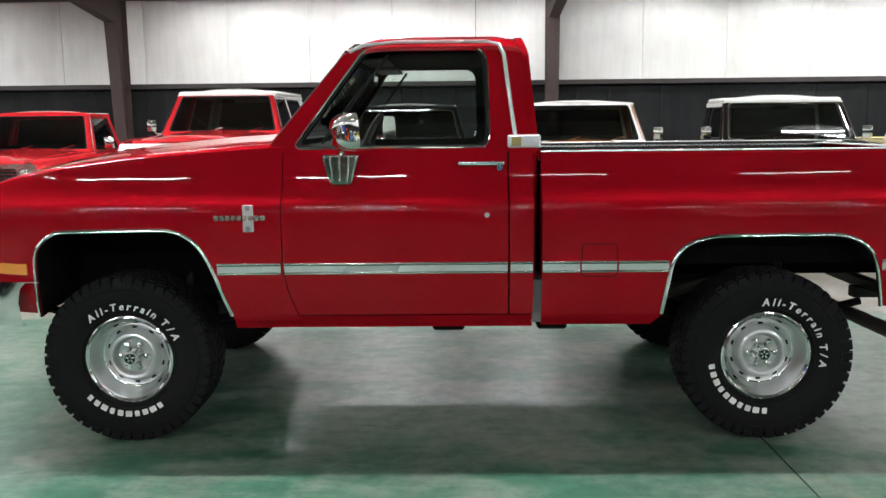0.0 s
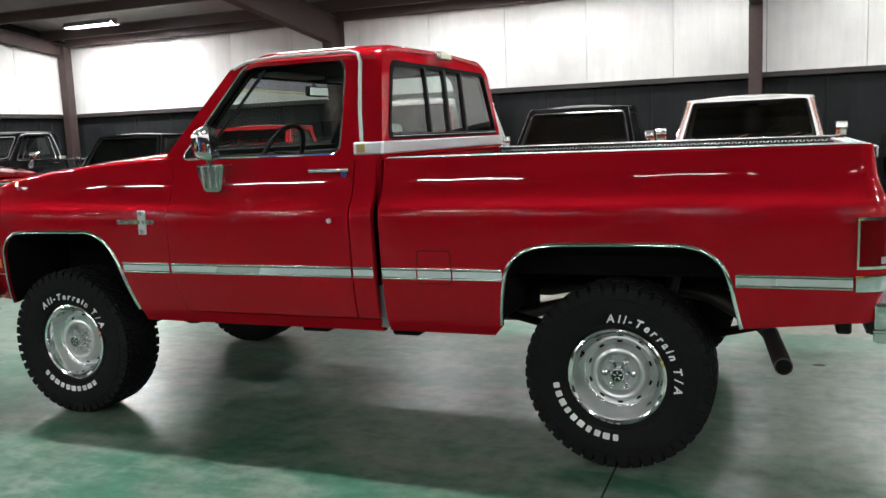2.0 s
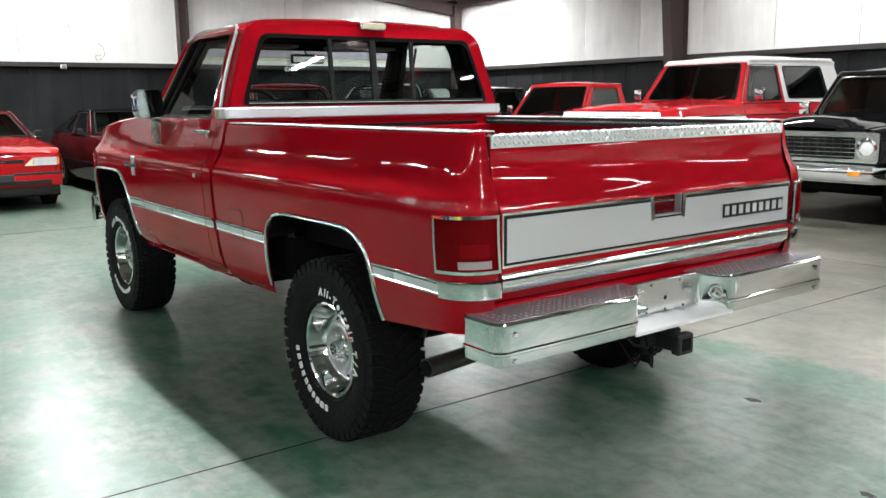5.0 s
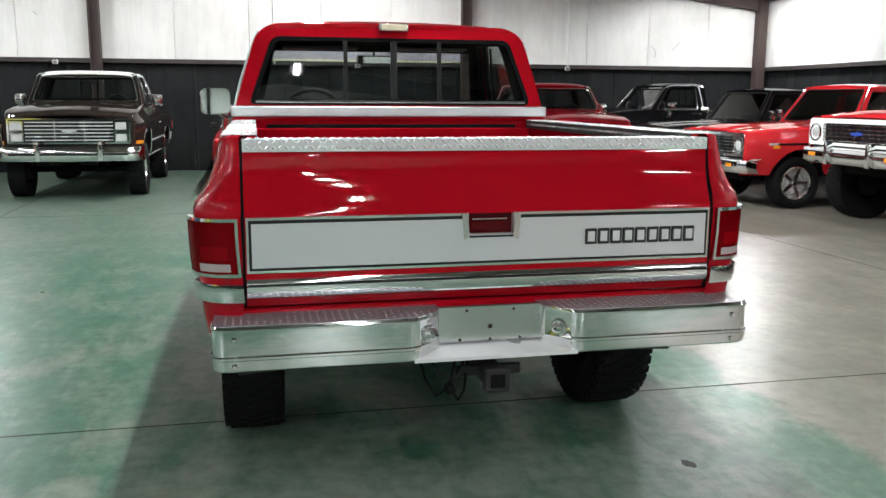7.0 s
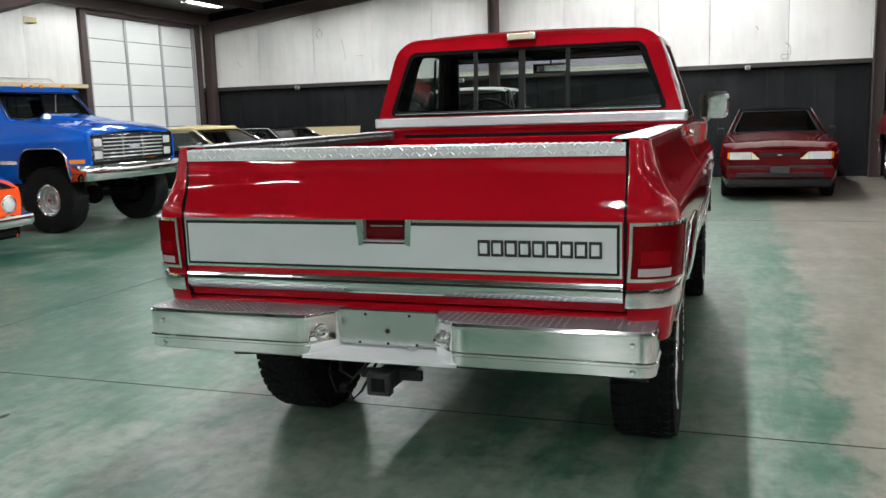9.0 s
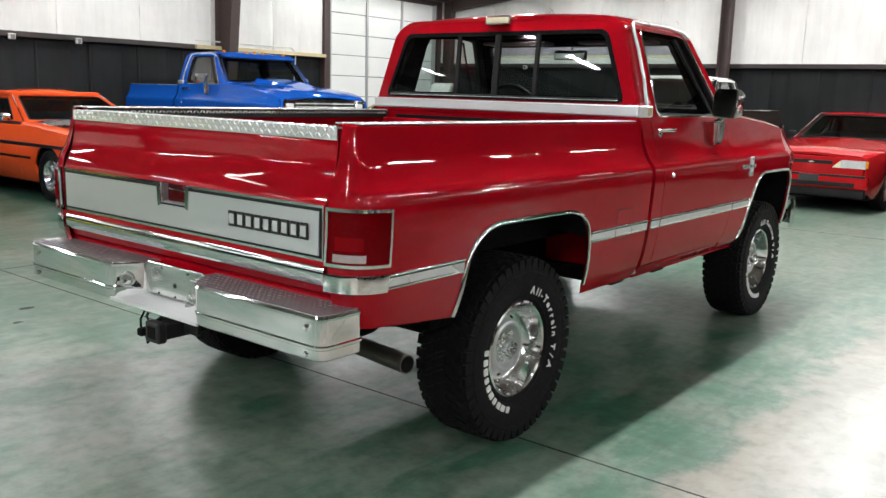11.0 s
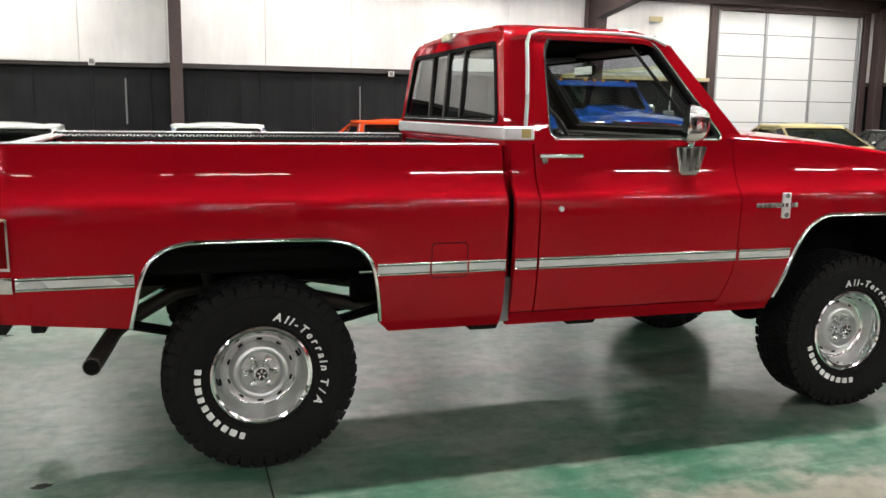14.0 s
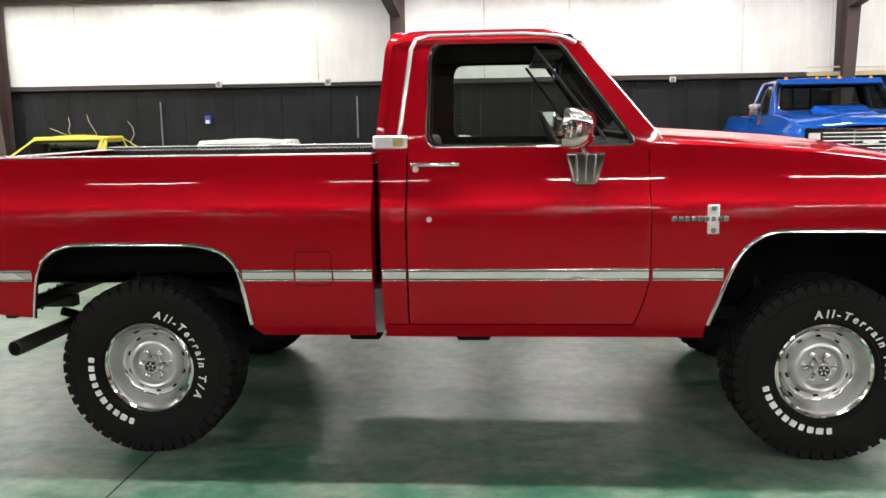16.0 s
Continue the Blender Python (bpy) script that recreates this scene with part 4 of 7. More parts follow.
def square_pickup(label, m, paint, lower=None, lift=0.0, R=0.400, half=0.128, rim=0.202, chunky=True, full=False, roof=None, guards=False, extras=True, group=""):
    root = thing("pickup_truck", label, "pickup truck", group, m=m)
    hold = new("body")
    hold.empty_display_size = 0.1
    hold.parent = root
    hold.matrix_basis = Matrix.Translation((0, 0, lift))
    roof = roof or paint

    def add(name, bm, mat, label="", sharp=35.0, parent=None):
        return part(name, bm, mat, parent or hold, label, sharp)

    for s in (-1, 1):
        # front fender with its rolled top
        def fender_low(x):
            if x < FRONT_ARCH[0][0]:
                return 0.62
            return lerp_table(FRONT_ARCH, x) if x <= FRONT_ARCH[-1][0] else 0.575

        def seam(x, z):
            k = min(1.0, max(0.0, (x + 1.0) / 0.27))
            return x + k * (door_front(z) + 0.727 - 0.002)

        xs = spread(-2.16, -0.727, 26, [p[0] for p in FRONT_ARCH])
        add("front_fender", skin(xs, fender_low, lambda x: lerp_table(HOOD, x), s, 0, seam,
                                 lambda x, z: [(x, side_y(x, z) - 0.012, z + 0.010), (x, side_y(x, z) - 0.04, z + 0.016), (x, min(0.785, side_y(x, z) - 0.05), z + 0.018)], depth=0.012), paint)
        # door below the glass
        def both(x, z):
            k = max(0.0, 1 - (x + 0.722) / 0.4)
            return x + k * (door_front(z) + 0.722 + 0.002)

        add("door", skin(spread(-0.722, 0.298, 14), lambda x: 0.606, lambda x: BELT, s, 0, both), paint)
        add("cab_corner", skin(spread(0.305, 0.412, 3), lambda x: 0.606, lambda x: BELT, s), paint)
        add("rocker", skin(spread(-0.965, 0.412, 10), lambda x: 0.538, lambda x: 0.600, s, -0.004, levels=[0.538, 0.545, 0.555, 0.575, 0.60]), paint)

        # bed side and rear corner
        def bed_low(x):
            if x <= REAR_ARCH[0][0]:
                return 0.546
            return lerp_table(REAR_ARCH, x) if x <= REAR_ARCH[-1][0] else 0.63 + (x - REAR_ARCH[-1][0]) * 0.105

        xs = spread(0.452, 2.37, 34, [p[0] for p in REAR_ARCH])
        turn = [(2.37, 0.0), (2.41, -0.004), (2.45, -0.016), (2.485, -0.042), (2.508, -0.08), (2.518, -0.125), (2.520, -0.155)]
        rows = [[(x, s * side_y(x, min(max(z, bed_low(x)), 1.335)), min(max(z, bed_low(x)), 1.335)) for z in LEVELS] + [(x, s * 0.885, 1.343), (x, s * 0.80, 1.343)] for x in xs[:-1]]
        for x, dy in turn:
            k = (x - 2.37) / 0.15
            col = []
            for z in LEVELS:
                z = max(0.672, min(z, 1.335))
                pull = lerp_table([(0.67, 0.045), (0.80, 0.012), (0.90, 0.0), (1.09, 0.0), (1.13, 0.008), (1.17, 0.030), (1.22, 0.048), (1.29, 0.058), (1.335, 0.066)], z)
                tuck = min(1.0, max(0.0, (side_y(2.3, z) - 0.846) / 0.155))
                col.append((x - k * pull, s * (side_y(2.3, z) + dy * tuck), z))
            col += [(x - k * 0.075, s * (0.885 + dy * 0.3), 1.343), (x - k * 0.085, s * 0.80, 1.343)]
            rows.append(col)
        add("bed_side", sheet(rows, (0, -s * 0.004, 0)), paint)

        # bright mouldings
        for arch in (FRONT_ARCH, REAR_ARCH):
            add("arch_moulding", arch_trim(arch, s), CHROME, "polished wheel-arch moulding")
            add("wheel_well", well(arch, s, 0.50, 0.0 if arch is FRONT_ARCH else 0.815), UNDER)
        spans = [(-1.022, -0.732), (-0.716, 0.296), (0.308, 0.410), (0.454, 0.622), (0.629, 0.788), (0.796, 1.022), (1.972, 2.385)]
        if lower is None:
            for a, b in spans:
                md = add("side_moulding", bead(a, b, 0.800, 0.857, s), CHROME, "chrome-edged side moulding", 60)
                part("insert", stripe(a + 0.001, b - 0.001, 0.8135, 0.8435, s, 0.0062), TRIM_SILVER, md)
                part("edge_line", stripe(a + 0.001, b - 0.001, 0.8425, 0.8450, s, 0.0068), BLACK_TRIM, md)
        else:
            for a, b in ((-0.975, 0.41), (0.454, 1.01), (1.985, 2.37)):
                md = add("side_moulding", stripe(a, b, 0.835, 0.857, s, 0.007), CHROME, "chrome side moulding")
            for a, b, z0 in ((-0.975, 0.41, 0.57), (0.454, 1.01, 0.57), (1.99, 2.37, 0.69)):
                add("lower_panel", stripe(a, b, z0, 0.832, s, 0.004, None), lower, "white lower body colour")
        # door furniture
        hd = add("door_handle", boxed((0.075, s * 0.918 - 0.0, 1.287), (0.285, s * 0.918 + s * 0.028, 1.305), 0.006, 2) if s > 0 else boxed((0.075, s * 0.918 + s * 0.028, 1.287), (0.285, s * 0.918, 1.305), 0.006, 2), CHROME, "chrome door handle")
        part("button", cyl(bmesh.new(), (0.262, s * 0.915, 1.276), (0.262, s * 0.945, 1.276), 0.014, n=14), CHROME, hd)
        add("door_lock", cyl(bmesh.new(), (0.203, s * 0.995, 1.068), (0.203, s * 1.012, 1.068), 0.013, 0.011, 14), BADGE_SILVER, "chrome key lock")
        # fuel door
        if extras:
            a, b, z0, z1 = 0.628, 0.790, 0.782, 0.935
            loop = rounded([(a, 0, z0), (b, 0, z0), (b, 0, z1), (a, 0, z1)], 0.02, 3)
            inner = rounded([(a + 0.004, 0, z0 + 0.004), (b - 0.004, 0, z0 + 0.004), (b - 0.004, 0, z1 - 0.004), (a + 0.004, 0, z1 - 0.004)], 0.017, 3)
            on = lambda loop, o: [(p.x, s * (side_y(p.x, p.z) + o), p.z) for p in loop]
            add("fuel_door", slab(on(inner, -0.002), (0, s * 0.0035, 0)), paint)
            add("fuel_door_gap", ring(on(inner, -0.001), on(loop, -0.001), (0, s * 0.0016, 0)), UNDER)
            # badge: a cross of bright plates with a row of small bars
            c = -0.868 if s < 0 else -0.972
            mid_b = -0.915
            bd = add("badge", boxed((c - 0.024, min(s * 1.000, s * 1.012), 1.000), (c + 0.024, max(s * 1.000, s * 1.012), 1.122), 0.004), BADGE_SILVER, "chrome cross badge")
            for i in range(9):
                x = -1.025 + i * 0.0262
                x0 = x if s < 0 else -1.83 - x - 0.021
                bar = boxed((x0, min(s * 1.000, s * 1.014), 1.051), (x0 + 0.0235, max(s * 1.000, s * 1.014), 1.075), 0.004)
                part("bar", bar, ALLOY, bd)
            for z in (1.016, 1.108):
                part("shield", cyl(bmesh.new(), (c, s * 1.008, z), (c, s * 1.0145, z), 0.012, n=8), GREY_PLASTIC, bd)
        # mirror
        shell = bmesh_mirror_shell(s)
        swing = Matrix.Translation((-0.43, s * 1.042, 0)) @ Matrix.Rotation(radians(-24 * s), 4, "Z") @ Matrix.Translation((0, 0, 1.44)) @ Matrix.Rotation(radians(-3.5), 4, "Y") @ Matrix.Translation((0, 0, -1.44)) @ Matrix.Translation((0.43, -s * 1.042, 0))
        shell.transform(swing)
        mr = add("mirror", shell, CHROME, "chrome door mirror", 40)
        part("mirror_glass", slab(rounded([(-0.383, s * 0.955, 1.366), (-0.383, s * 1.129, 1.366), (-0.383, s * 1.129, 1.514), (-0.383, s * 0.955, 1.514)], 0.025, 4), (0.003, 0, 0)), MIRROR_GLASS, mr).matrix_basis = swing
        bm = bmesh.new()
        top = [(-0.535, 1.340), (-0.370, 1.340)]
        low = [(-0.500, 1.208), (-0.405, 1.208)]
        vs = [bm.verts.new((x, s * y, z)) for y, k in ((0.905, 0.0), (1.000, 1.0)) for x, z in (top[0], top[1], low[1], low[0])]
        for v, y in zip(vs[:4], (0.90, 0.90, 0.94, 0.94)):
            v.co.y = s * y
        for v, y in zip(vs[4:], (0.985, 0.985, 0.975, 0.975)):
            v.co.y = s * y
        for f in ((0, 1, 2, 3), (7, 6, 5, 4), (0, 1, 5, 4), (1, 2, 6, 5), (2, 3, 7, 6), (3, 0, 4, 7)):
            bm.faces.new([vs[i] for i in f])
        bmesh.ops.bevel(bm, geom=bm.edges[:], offset=0.008, segments=2, affect="EDGES")
        part("mirror_foot", bm, CHROME, mr)
        for i in range(3):
            x = -0.490 + i * 0.037
            part("rib", cyl(bmesh.new(), (x + 0.004 * (1 - i), s * 0.985, 1.225), (x - 0.004 * (1 - i), s * 0.990, 1.33), 0.005, n=6), ALLOY, mr)
        part("mirror_arm", tube([(-0.45, s * 0.95, 1.335), (-0.445, s * 0.985, 1.35), (-0.43, s * 1.02, 1.385)], 0.014, 8), CHROME, mr)

        # cab side above the belt
        outer = rounded([(-0.812, 0, BELT), (-0.425, 0, 1.825), (-0.30, 0, 1.848), (0.368, 0, 1.848), (0.430, 0, BELT)], [0.01, 0.06, 0.1, 0.03, 0.01], 6)
        inner = rounded([(-0.680, 0, 1.366), (-0.360, 0, 1.812), (-0.30, 0, 1.830), (0.212, 0, 1.830), (0.222, 0, 1.366)], [0.05, 0.05, 0.07, 0.10, 0.06], 6)
        on = lambda loop, o: [(p.x, s * (upper_y(p.z) + o), p.z) for p in loop]
        add("cab_side", ring(on(inner, 0), on(outer, 0), (0, -s * 0.045, 0)), paint)
        trim_i = rounded([(-0.655, 0, 1.376), (-0.350, 0, 1.796), (-0.29, 0, 1.808), (0.190, 0, 1.806), (0.202, 0, 1.378)], [0.03, 0.03, 0.05, 0.07, 0.05], 5)
        trim_o = rounded([(-0.740, 0, BELT - 0.01), (-0.405, 0, 1.830), (-0.30, 0, 1.848), (0.362, 0, 1.848), (0.405, 0, BELT - 0.01)], [0.01, 0.06, 0.1, 0.03, 0.01], 5)
        add("pillar_trim", ring(on(trim_i, -0.050), on(trim_o, -0.047), (0, -s * 0.035, 0)), UNDER, "dark inner pillar trim")
        rub = rounded([(-0.657, 0, 1.378), (-0.350, 0, 1.802), (-0.295, 0, 1.818), (0.200, 0, 1.818), (0.210, 0, 1.378)], [0.045, 0.045, 0.065, 0.095, 0.055], 6)
        add("window_moulding", tube(on(inner, 0.001), 0.0045, 6, True), CHROME, "thin chrome window moulding")
        add("window_seal", ring(on(rub, -0.006), on(inner, -0.006), (0, -s * 0.03, 0)), BLACK_TRIM)
        gl = add("side_window", pane(on(rub, -0.022)), WINDOW, "clear side glass")
        gl.visible_shadow = False
        add("vent_bar", tube([(-0.545, s * (upper_y(1.39) - 0.014), 1.39), (-0.245, s * (upper_y(1.79) - 0.014), 1.79)], 0.008, 6), BLACK_TRIM)
        add("belt_strip", boxed((-0.64, min(s * 0.890, s * 0.903), 1.362), (0.20, max(s * 0.890, s * 0.903), 1.374), 0.003), CHROME)
        drip = [(0.338, upper_y(1.40) + 0.006, 1.40), (0.318, upper_y(1.55) + 0.006, 1.55), (0.300, upper_y(1.70) + 0.006, 1.70), (0.290, upper_y(1.79) + 0.006, 1.79), (0.268, upper_y(1.83) + 0.008, 1.833), (0.215, upper_y(1.845) + 0.008, 1.849), (-0.20, upper_y(1.845) + 0.008, 1.851), (-0.36, upper_y(1.838) + 0.008, 1.836), (-0.425, upper_y(1.81) + 0.006, 1.805)]
        add("drip_moulding", tube([(x, s * y, z) for x, y, z in drip], 0.0092, 8), TRIM_SILVER, "bright drip-rail moulding")
        add("a_pillar_moulding", tube([(-0.44, s * 0.752, 1.80), (-0.62, s * 0.80, 1.585), (-0.785, s * 0.842, 1.385)], 0.009, 6), ALLOY)
        # ends of the rear band
        cl = add("band_end", boxed((0.300, min(s * 0.878, s * 0.912), 1.362), (0.446, max(s * 0.878, s * 0.912), 1.420), 0.006), BRUSHED, "bright band end with a small gold plate")
        part("gold_plate", boxed((0.318, min(s * 0.912, s * 0.9145), 1.372), (0.362, max(s * 0.912, s * 0.9145), 1.410), 0.001), GOLD_BADGE, cl)
        # lamps at the rear corner
        rear_lamp(add, s)
        # side marker
        rows = [[(x, s * (side_y(x, z) + 0.006), z) for z in (0.805, 0.815, 0.848, 0.856)] for x in spread(-2.10, -1.905, 5)]
        add("marker_lamp", sheet(rows, (0, -s * 0.01, 0)), AMBER_LENS, "amber side marker lamp")

    # hood, cowl, windshield
    rows = []
    for x in spread(-2.15, -0.80, 14):
        z = lerp_table(HOOD, x) + 0.020
        w = min(0.78, side_y(x, 1.25) - 0.055 + 0.0)
        rows.append([(x, w * k / 8, z + 0.045 * (1 - (k / 8) ** 2) - (0.012 if abs(k) in (4, 5) else 0.0) * 0.5) for k in range(-8, 9)])
    add("hood", sheet(rows, (0, 0, -0.03)), paint)
    add("cowl", boxed((-0.80, -0.80, 1.30), (-0.74, 0.80, 1.392), 0.01), paint)
    ws_o = rounded([(-0.788, -0.845, 1.378), (-0.788, 0.845, 1.378), (-0.425, 0.735, 1.822), (-0.425, -0.735, 1.822)], 0.05, 4)
    ws_i = rounded([(-0.762, -0.785, 1.412), (-0.762, 0.785, 1.412), (-0.449, 0.690, 1.794), (-0.449, -0.690, 1.794)], 0.07, 4)
    add("windshield_frame", ring(ws_i, ws_o, (0.03, 0, -0.012)), paint)
    add("windshield_gasket", tube([p + Vector((0.018, 0, -0.006)) for p in ws_i], 0.021, 6, True), UNDER, "black windshield gasket")
    if not full:
        add("windshield_moulding", tube([p + Vector((-0.004, 0, 0.003)) for p in ws_i], 0.013, 6, True), CHROME)
    wsg = rounded([(-0.764, -0.788, 1.410), (-0.764, 0.788, 1.410), (-0.447, 0.693, 1.796), (-0.447, -0.693, 1.796)], 0.07, 4)
    gl = add("windshield", pane([p + Vector((0.012, 0, 0.0)) for p in wsg]), WINDOW if full else REAR_GLASS, "clear windshield" if full else "dark reflecting windshield")
    gl.visible_shadow = False
    if full:
        # the tinted sun band along the top of the windshield, and its paler lower fringe
        up = lambda k, y: (-0.752 + 0.317 * k + 0.022, y * (0.788 - 0.095 * k), 1.410 + 0.386 * k)
        for name, k0, k1, tint, words in (("shade_band", 0.80, 0.985, SHADE_VIOLET, "violet-tinted sun band"), ("shade_fringe", 0.76, 0.80, SHADE_YELLOW, "pale yellow fringe of the sun band")):
            band = part(name, pane([Vector(up(k, y)) for k, y in ((k0, -0.97), (k0, 0.97), (k1, 0.97), (k1, -0.97))]), tint, gl, words)
            band.visible_shadow = False
    for s in (-1, 1):
        add("wiper", tube([(-0.775, s * 0.22 + 0.25, 1.405), (-0.745, s * 0.22 - 0.10, 1.435)], 0.006, 6), BLACK_TRIM)
    # roof
    rows = []
    for x in spread(-0.44, 0.385, 12):
        k = (x + 0.44) / 0.825
        drop = 0.045 * max(0, (0.22 - k) / 0.22) ** 2 + 0.020 * max(0, (k - 0.85) / 0.15) ** 2
        row = []
        for y in (-0.755, -0.735, -0.70, -0.64, -0.52, -0.36, -0.18, 0, 0.18, 0.36, 0.52, 0.64, 0.70, 0.735, 0.755):
            a = abs(y)
            z = 1.904 - 0.022 * (a / 0.7) ** 2 - 0.050 * max(0, (a - 0.58) / 0.175) ** 2
            row.append((x, y, z - drop))
        rows.append(row)
    add("roof", sheet(rows, (0, 0, -0.02)), roof)
    # back of the cab
    back = lambda z: lerp_table([(0.58, 0.425), (1.36, 0.438), (1.42, 0.436), (1.80, 0.402), (1.87, 0.375)], z)
    o = [(p.x, p.y) for p in rounded([(-0.905, 1.345, 0), (0.905, 1.345, 0), (0.880, 1.44, 0), (0.750, 1.876, 0), (-0.750, 1.876, 0), (-0.880, 1.44, 0)], [0.005, 0.005, 0.02, 0.13, 0.13, 0.02], 6)]
    i = [(p.x, p.y) for p in rounded([(-0.806, 1.434, 0), (0.806, 1.434, 0), (0.800, 1.46, 0), (0.672, 1.797, 0), (-0.672, 1.797, 0), (-0.800, 1.46, 0)], [0.01, 0.01, 0.02, 0.05, 0.05, 0.02], 6)]
    add("cab_back", ring([(back(z), y, z) for y, z in i], [(back(z), y, z) for y, z in o], (-0.03, 0, 0)), paint)
    add("cab_back_lower", boxed((0.40, -0.905, 0.60), (0.432, 0.905, 1.347), 0.01), paint)
    r0 = rounded([(back(z) + 0.006, y, z) for y, z in ((-0.815, 1.428), (0.815, 1.428), (0.680, 1.802), (-0.680, 1.802))], 0.05, 5)
    r1 = rounded([(back(z) + 0.006, y, z) for y, z in ((-0.785, 1.452), (0.785, 1.452), (0.662, 1.780), (-0.662, 1.780))], 0.045, 5)
    add("rear_window_seal", ring(r1, r0, (-0.022, 0, 0)), UNDER, "black rubber window seal")
    gl = add("rear_window", pane([p + Vector((-0.012, 0, 0)) for p in r1]), REAR_GLASS, "sliding rear window glass")
    gl.visible_shadow = False
    for y, w in ((-0.275, 0.011), (0.0, 0.018), (0.265, 0.011)):
        bm = bmesh.new()
        vs = [(back(1.445), 1.445), (back(1.785), 1.785)]
        pts = [bm.verts.new((x + dx, y + dy, z)) for x, z in vs for dx, dy in ((-0.012, -w), (0.006, -w), (0.006, w), (-0.012, w))]
        for f in ((0, 1, 2, 3), (7, 6, 5, 4), (0, 1, 5, 4), (1, 2, 6, 5), (2, 3, 7, 6), (3, 0, 4, 7)):
            bm.faces.new([pts[k] for k in f])
        add("window_divider", bm, BLACK_TRIM)
    add("rear_window_track", boxed((back(1.44) - 0.006, -0.78, 1.440), (back(1.44) + 0.012, 0.78, 1.452), 0.003), CHROME)
    add("rear_band", boxed((0.432, -0.905, 1.362), (0.450, 0.905, 1.420), 0.006), BRUSHED, "brushed bright band below the rear window")
    lb = add("cargo_lamp", boxed((0.372, -0.085, 1.838), (0.425, 0.085, 1.884), 0.008, 2), ALLOY, "cargo lamp on the roof edge")
    part("lens", boxed((0.420, -0.075, 1.844), (0.430, 0.075, 1.878), 0.004), CREAM_LENS, lb)
    cab_inside(add)
    bed_inside(add, paint)
    tailgate(add, paint)
    step_bumper(add)
    grille_face(add, paint, guards)
    underbody(add, R + 0.0 - lift)
    for x, front in ((FRONT_X, True), (REAR_X, False)):
        for s in (-1, 1):
            wheel(root, x, s * 0.826, R, half, rim, front, chunky, full)
    return root, add


def pane(loop):
    """A sheet of glass."""
    bm = bmesh.new()
    bm.faces.new([bm.verts.new(Vector(p)) for p in loop])
    return bm


def bmesh_mirror_shell(s):
    """The bulged back of a door mirror."""
    bm = bmesh.new()
    rows = []
    for k, (x, w) in enumerate(((-0.383, 1.0), (-0.400, 1.0), (-0.425, 0.95), (-0.450, 0.82), (-0.470, 0.60), (-0.480, 0.28))):
        loop = rounded([(x, s * (1.042 - 0.096 * w), 1.440 - 0.083 * w), (x, s * (1.042 + 0.096 * w), 1.440 - 0.083 * w), (x, s * (1.042 + 0.096 * w), 1.440 + 0.083 * w), (x, s * (1.042 - 0.096 * w), 1.440 + 0.083 * w)], 0.045 * w, 5)
        rows.append([bm.verts.new(p) for p in loop])
    for a, b in zip(rows, rows[1:]):
        for i in range(len(a)):
            bm.faces.new((a[i], a[(i + 1) % len(a)], b[(i + 1) % len(a)], b[i]))
    bm.faces.new(rows[-1])
    bm.faces.new(rows[0])
    return bm


def corner_point(t, z, s, off=0.0):
    """A point on the rear corner's skin; t runs from the side (0) round to the tailgate (1)."""
    turn = [(2.39, 0.0), (2.41, -0.004), (2.45, -0.016), (2.485, -0.042), (2.508, -0.08), (2.518, -0.125), (2.520, -0.152)]
    k = t * (len(turn) - 1)
    i = min(int(k), len(turn) - 2)
    f = k - i
    x, dy = turn[i][0] * (1 - f) + turn[i + 1][0] * f, turn[i][1] * (1 - f) + turn[i + 1][1] * f
    a, b = Vector(turn[max(0, i - 1)]), Vector(turn[min(len(turn) - 1, i + 2)])
    d = (b - a).normalized()
    nx, ny = -d.y, d.x
    if nx < 0:
        nx, ny = -nx, -ny
    return (x + nx * off, s * (lerp_table(SIDE, z) + dy + ny * off), z)


def rear_lamp(add, s):
    """A wrap-round tail lamp with its chrome bezel, and the moulding's end cap below it."""
    ts = [j / 12 for j in range(13)]
    z0, z1 = 0.884, 1.078
    up = 0.007
    lens = add("tail_lamp", sheet([[corner_point(0.02 + 0.96 * t, z, s, 0.006 + up) for z in (z0 + 0.01, 0.95, 1.02, z1 - 0.008)] for t in ts]), RED_LENS, "red tail lamp with a chrome bezel")
    for a, b in ((z0, z0 + 0.011), (z1 - 0.011, z1)):
        part("bezel", sheet([[corner_point(t, a, s, 0.001), corner_point(t, a, s, 0.012 + up), corner_point(t, b, s, 0.012 + up), corner_point(t, b, s, 0.001)] for t in ts]), RIM_CHROME, lens)
    for ta, tb in ((0.0, 0.065), (0.940, 1.0)):
        part("bezel", sheet([[corner_point(t, z, s, o) for z in (z0, 0.98, z1)] for t, o in ((ta, 0.001), (ta, 0.012 + up), (tb, 0.012 + up), (tb, 0.001))]), RIM_CHROME, lens)
    part("reverse_lens", sheet([[corner_point(0.42 + 0.40 * t, z, s, 0.0085 + up) for z in (0.902, 0.915, 0.928)] for t in [j / 6 for j in range(7)]], None), REVERSE_LENS, lens)
    part("reflector", sheet([[corner_point(0.46 + 0.34 * t, z, s, 0.0083 + up) for z in (0.940, 0.962, 0.985)] for t in [j / 6 for j in range(7)]], None), RED_REFLECTOR, lens, "brighter red reflector")
    end = add("moulding_end", sheet([[corner_point(t, z, s, o) for z, o in ((0.795, 0.0), (0.797, 0.012), (0.812, 0.014), (0.845, 0.014), (0.858, 0.012), (0.860, 0.0))] for t in ts]), CHROME, "chrome moulding end")


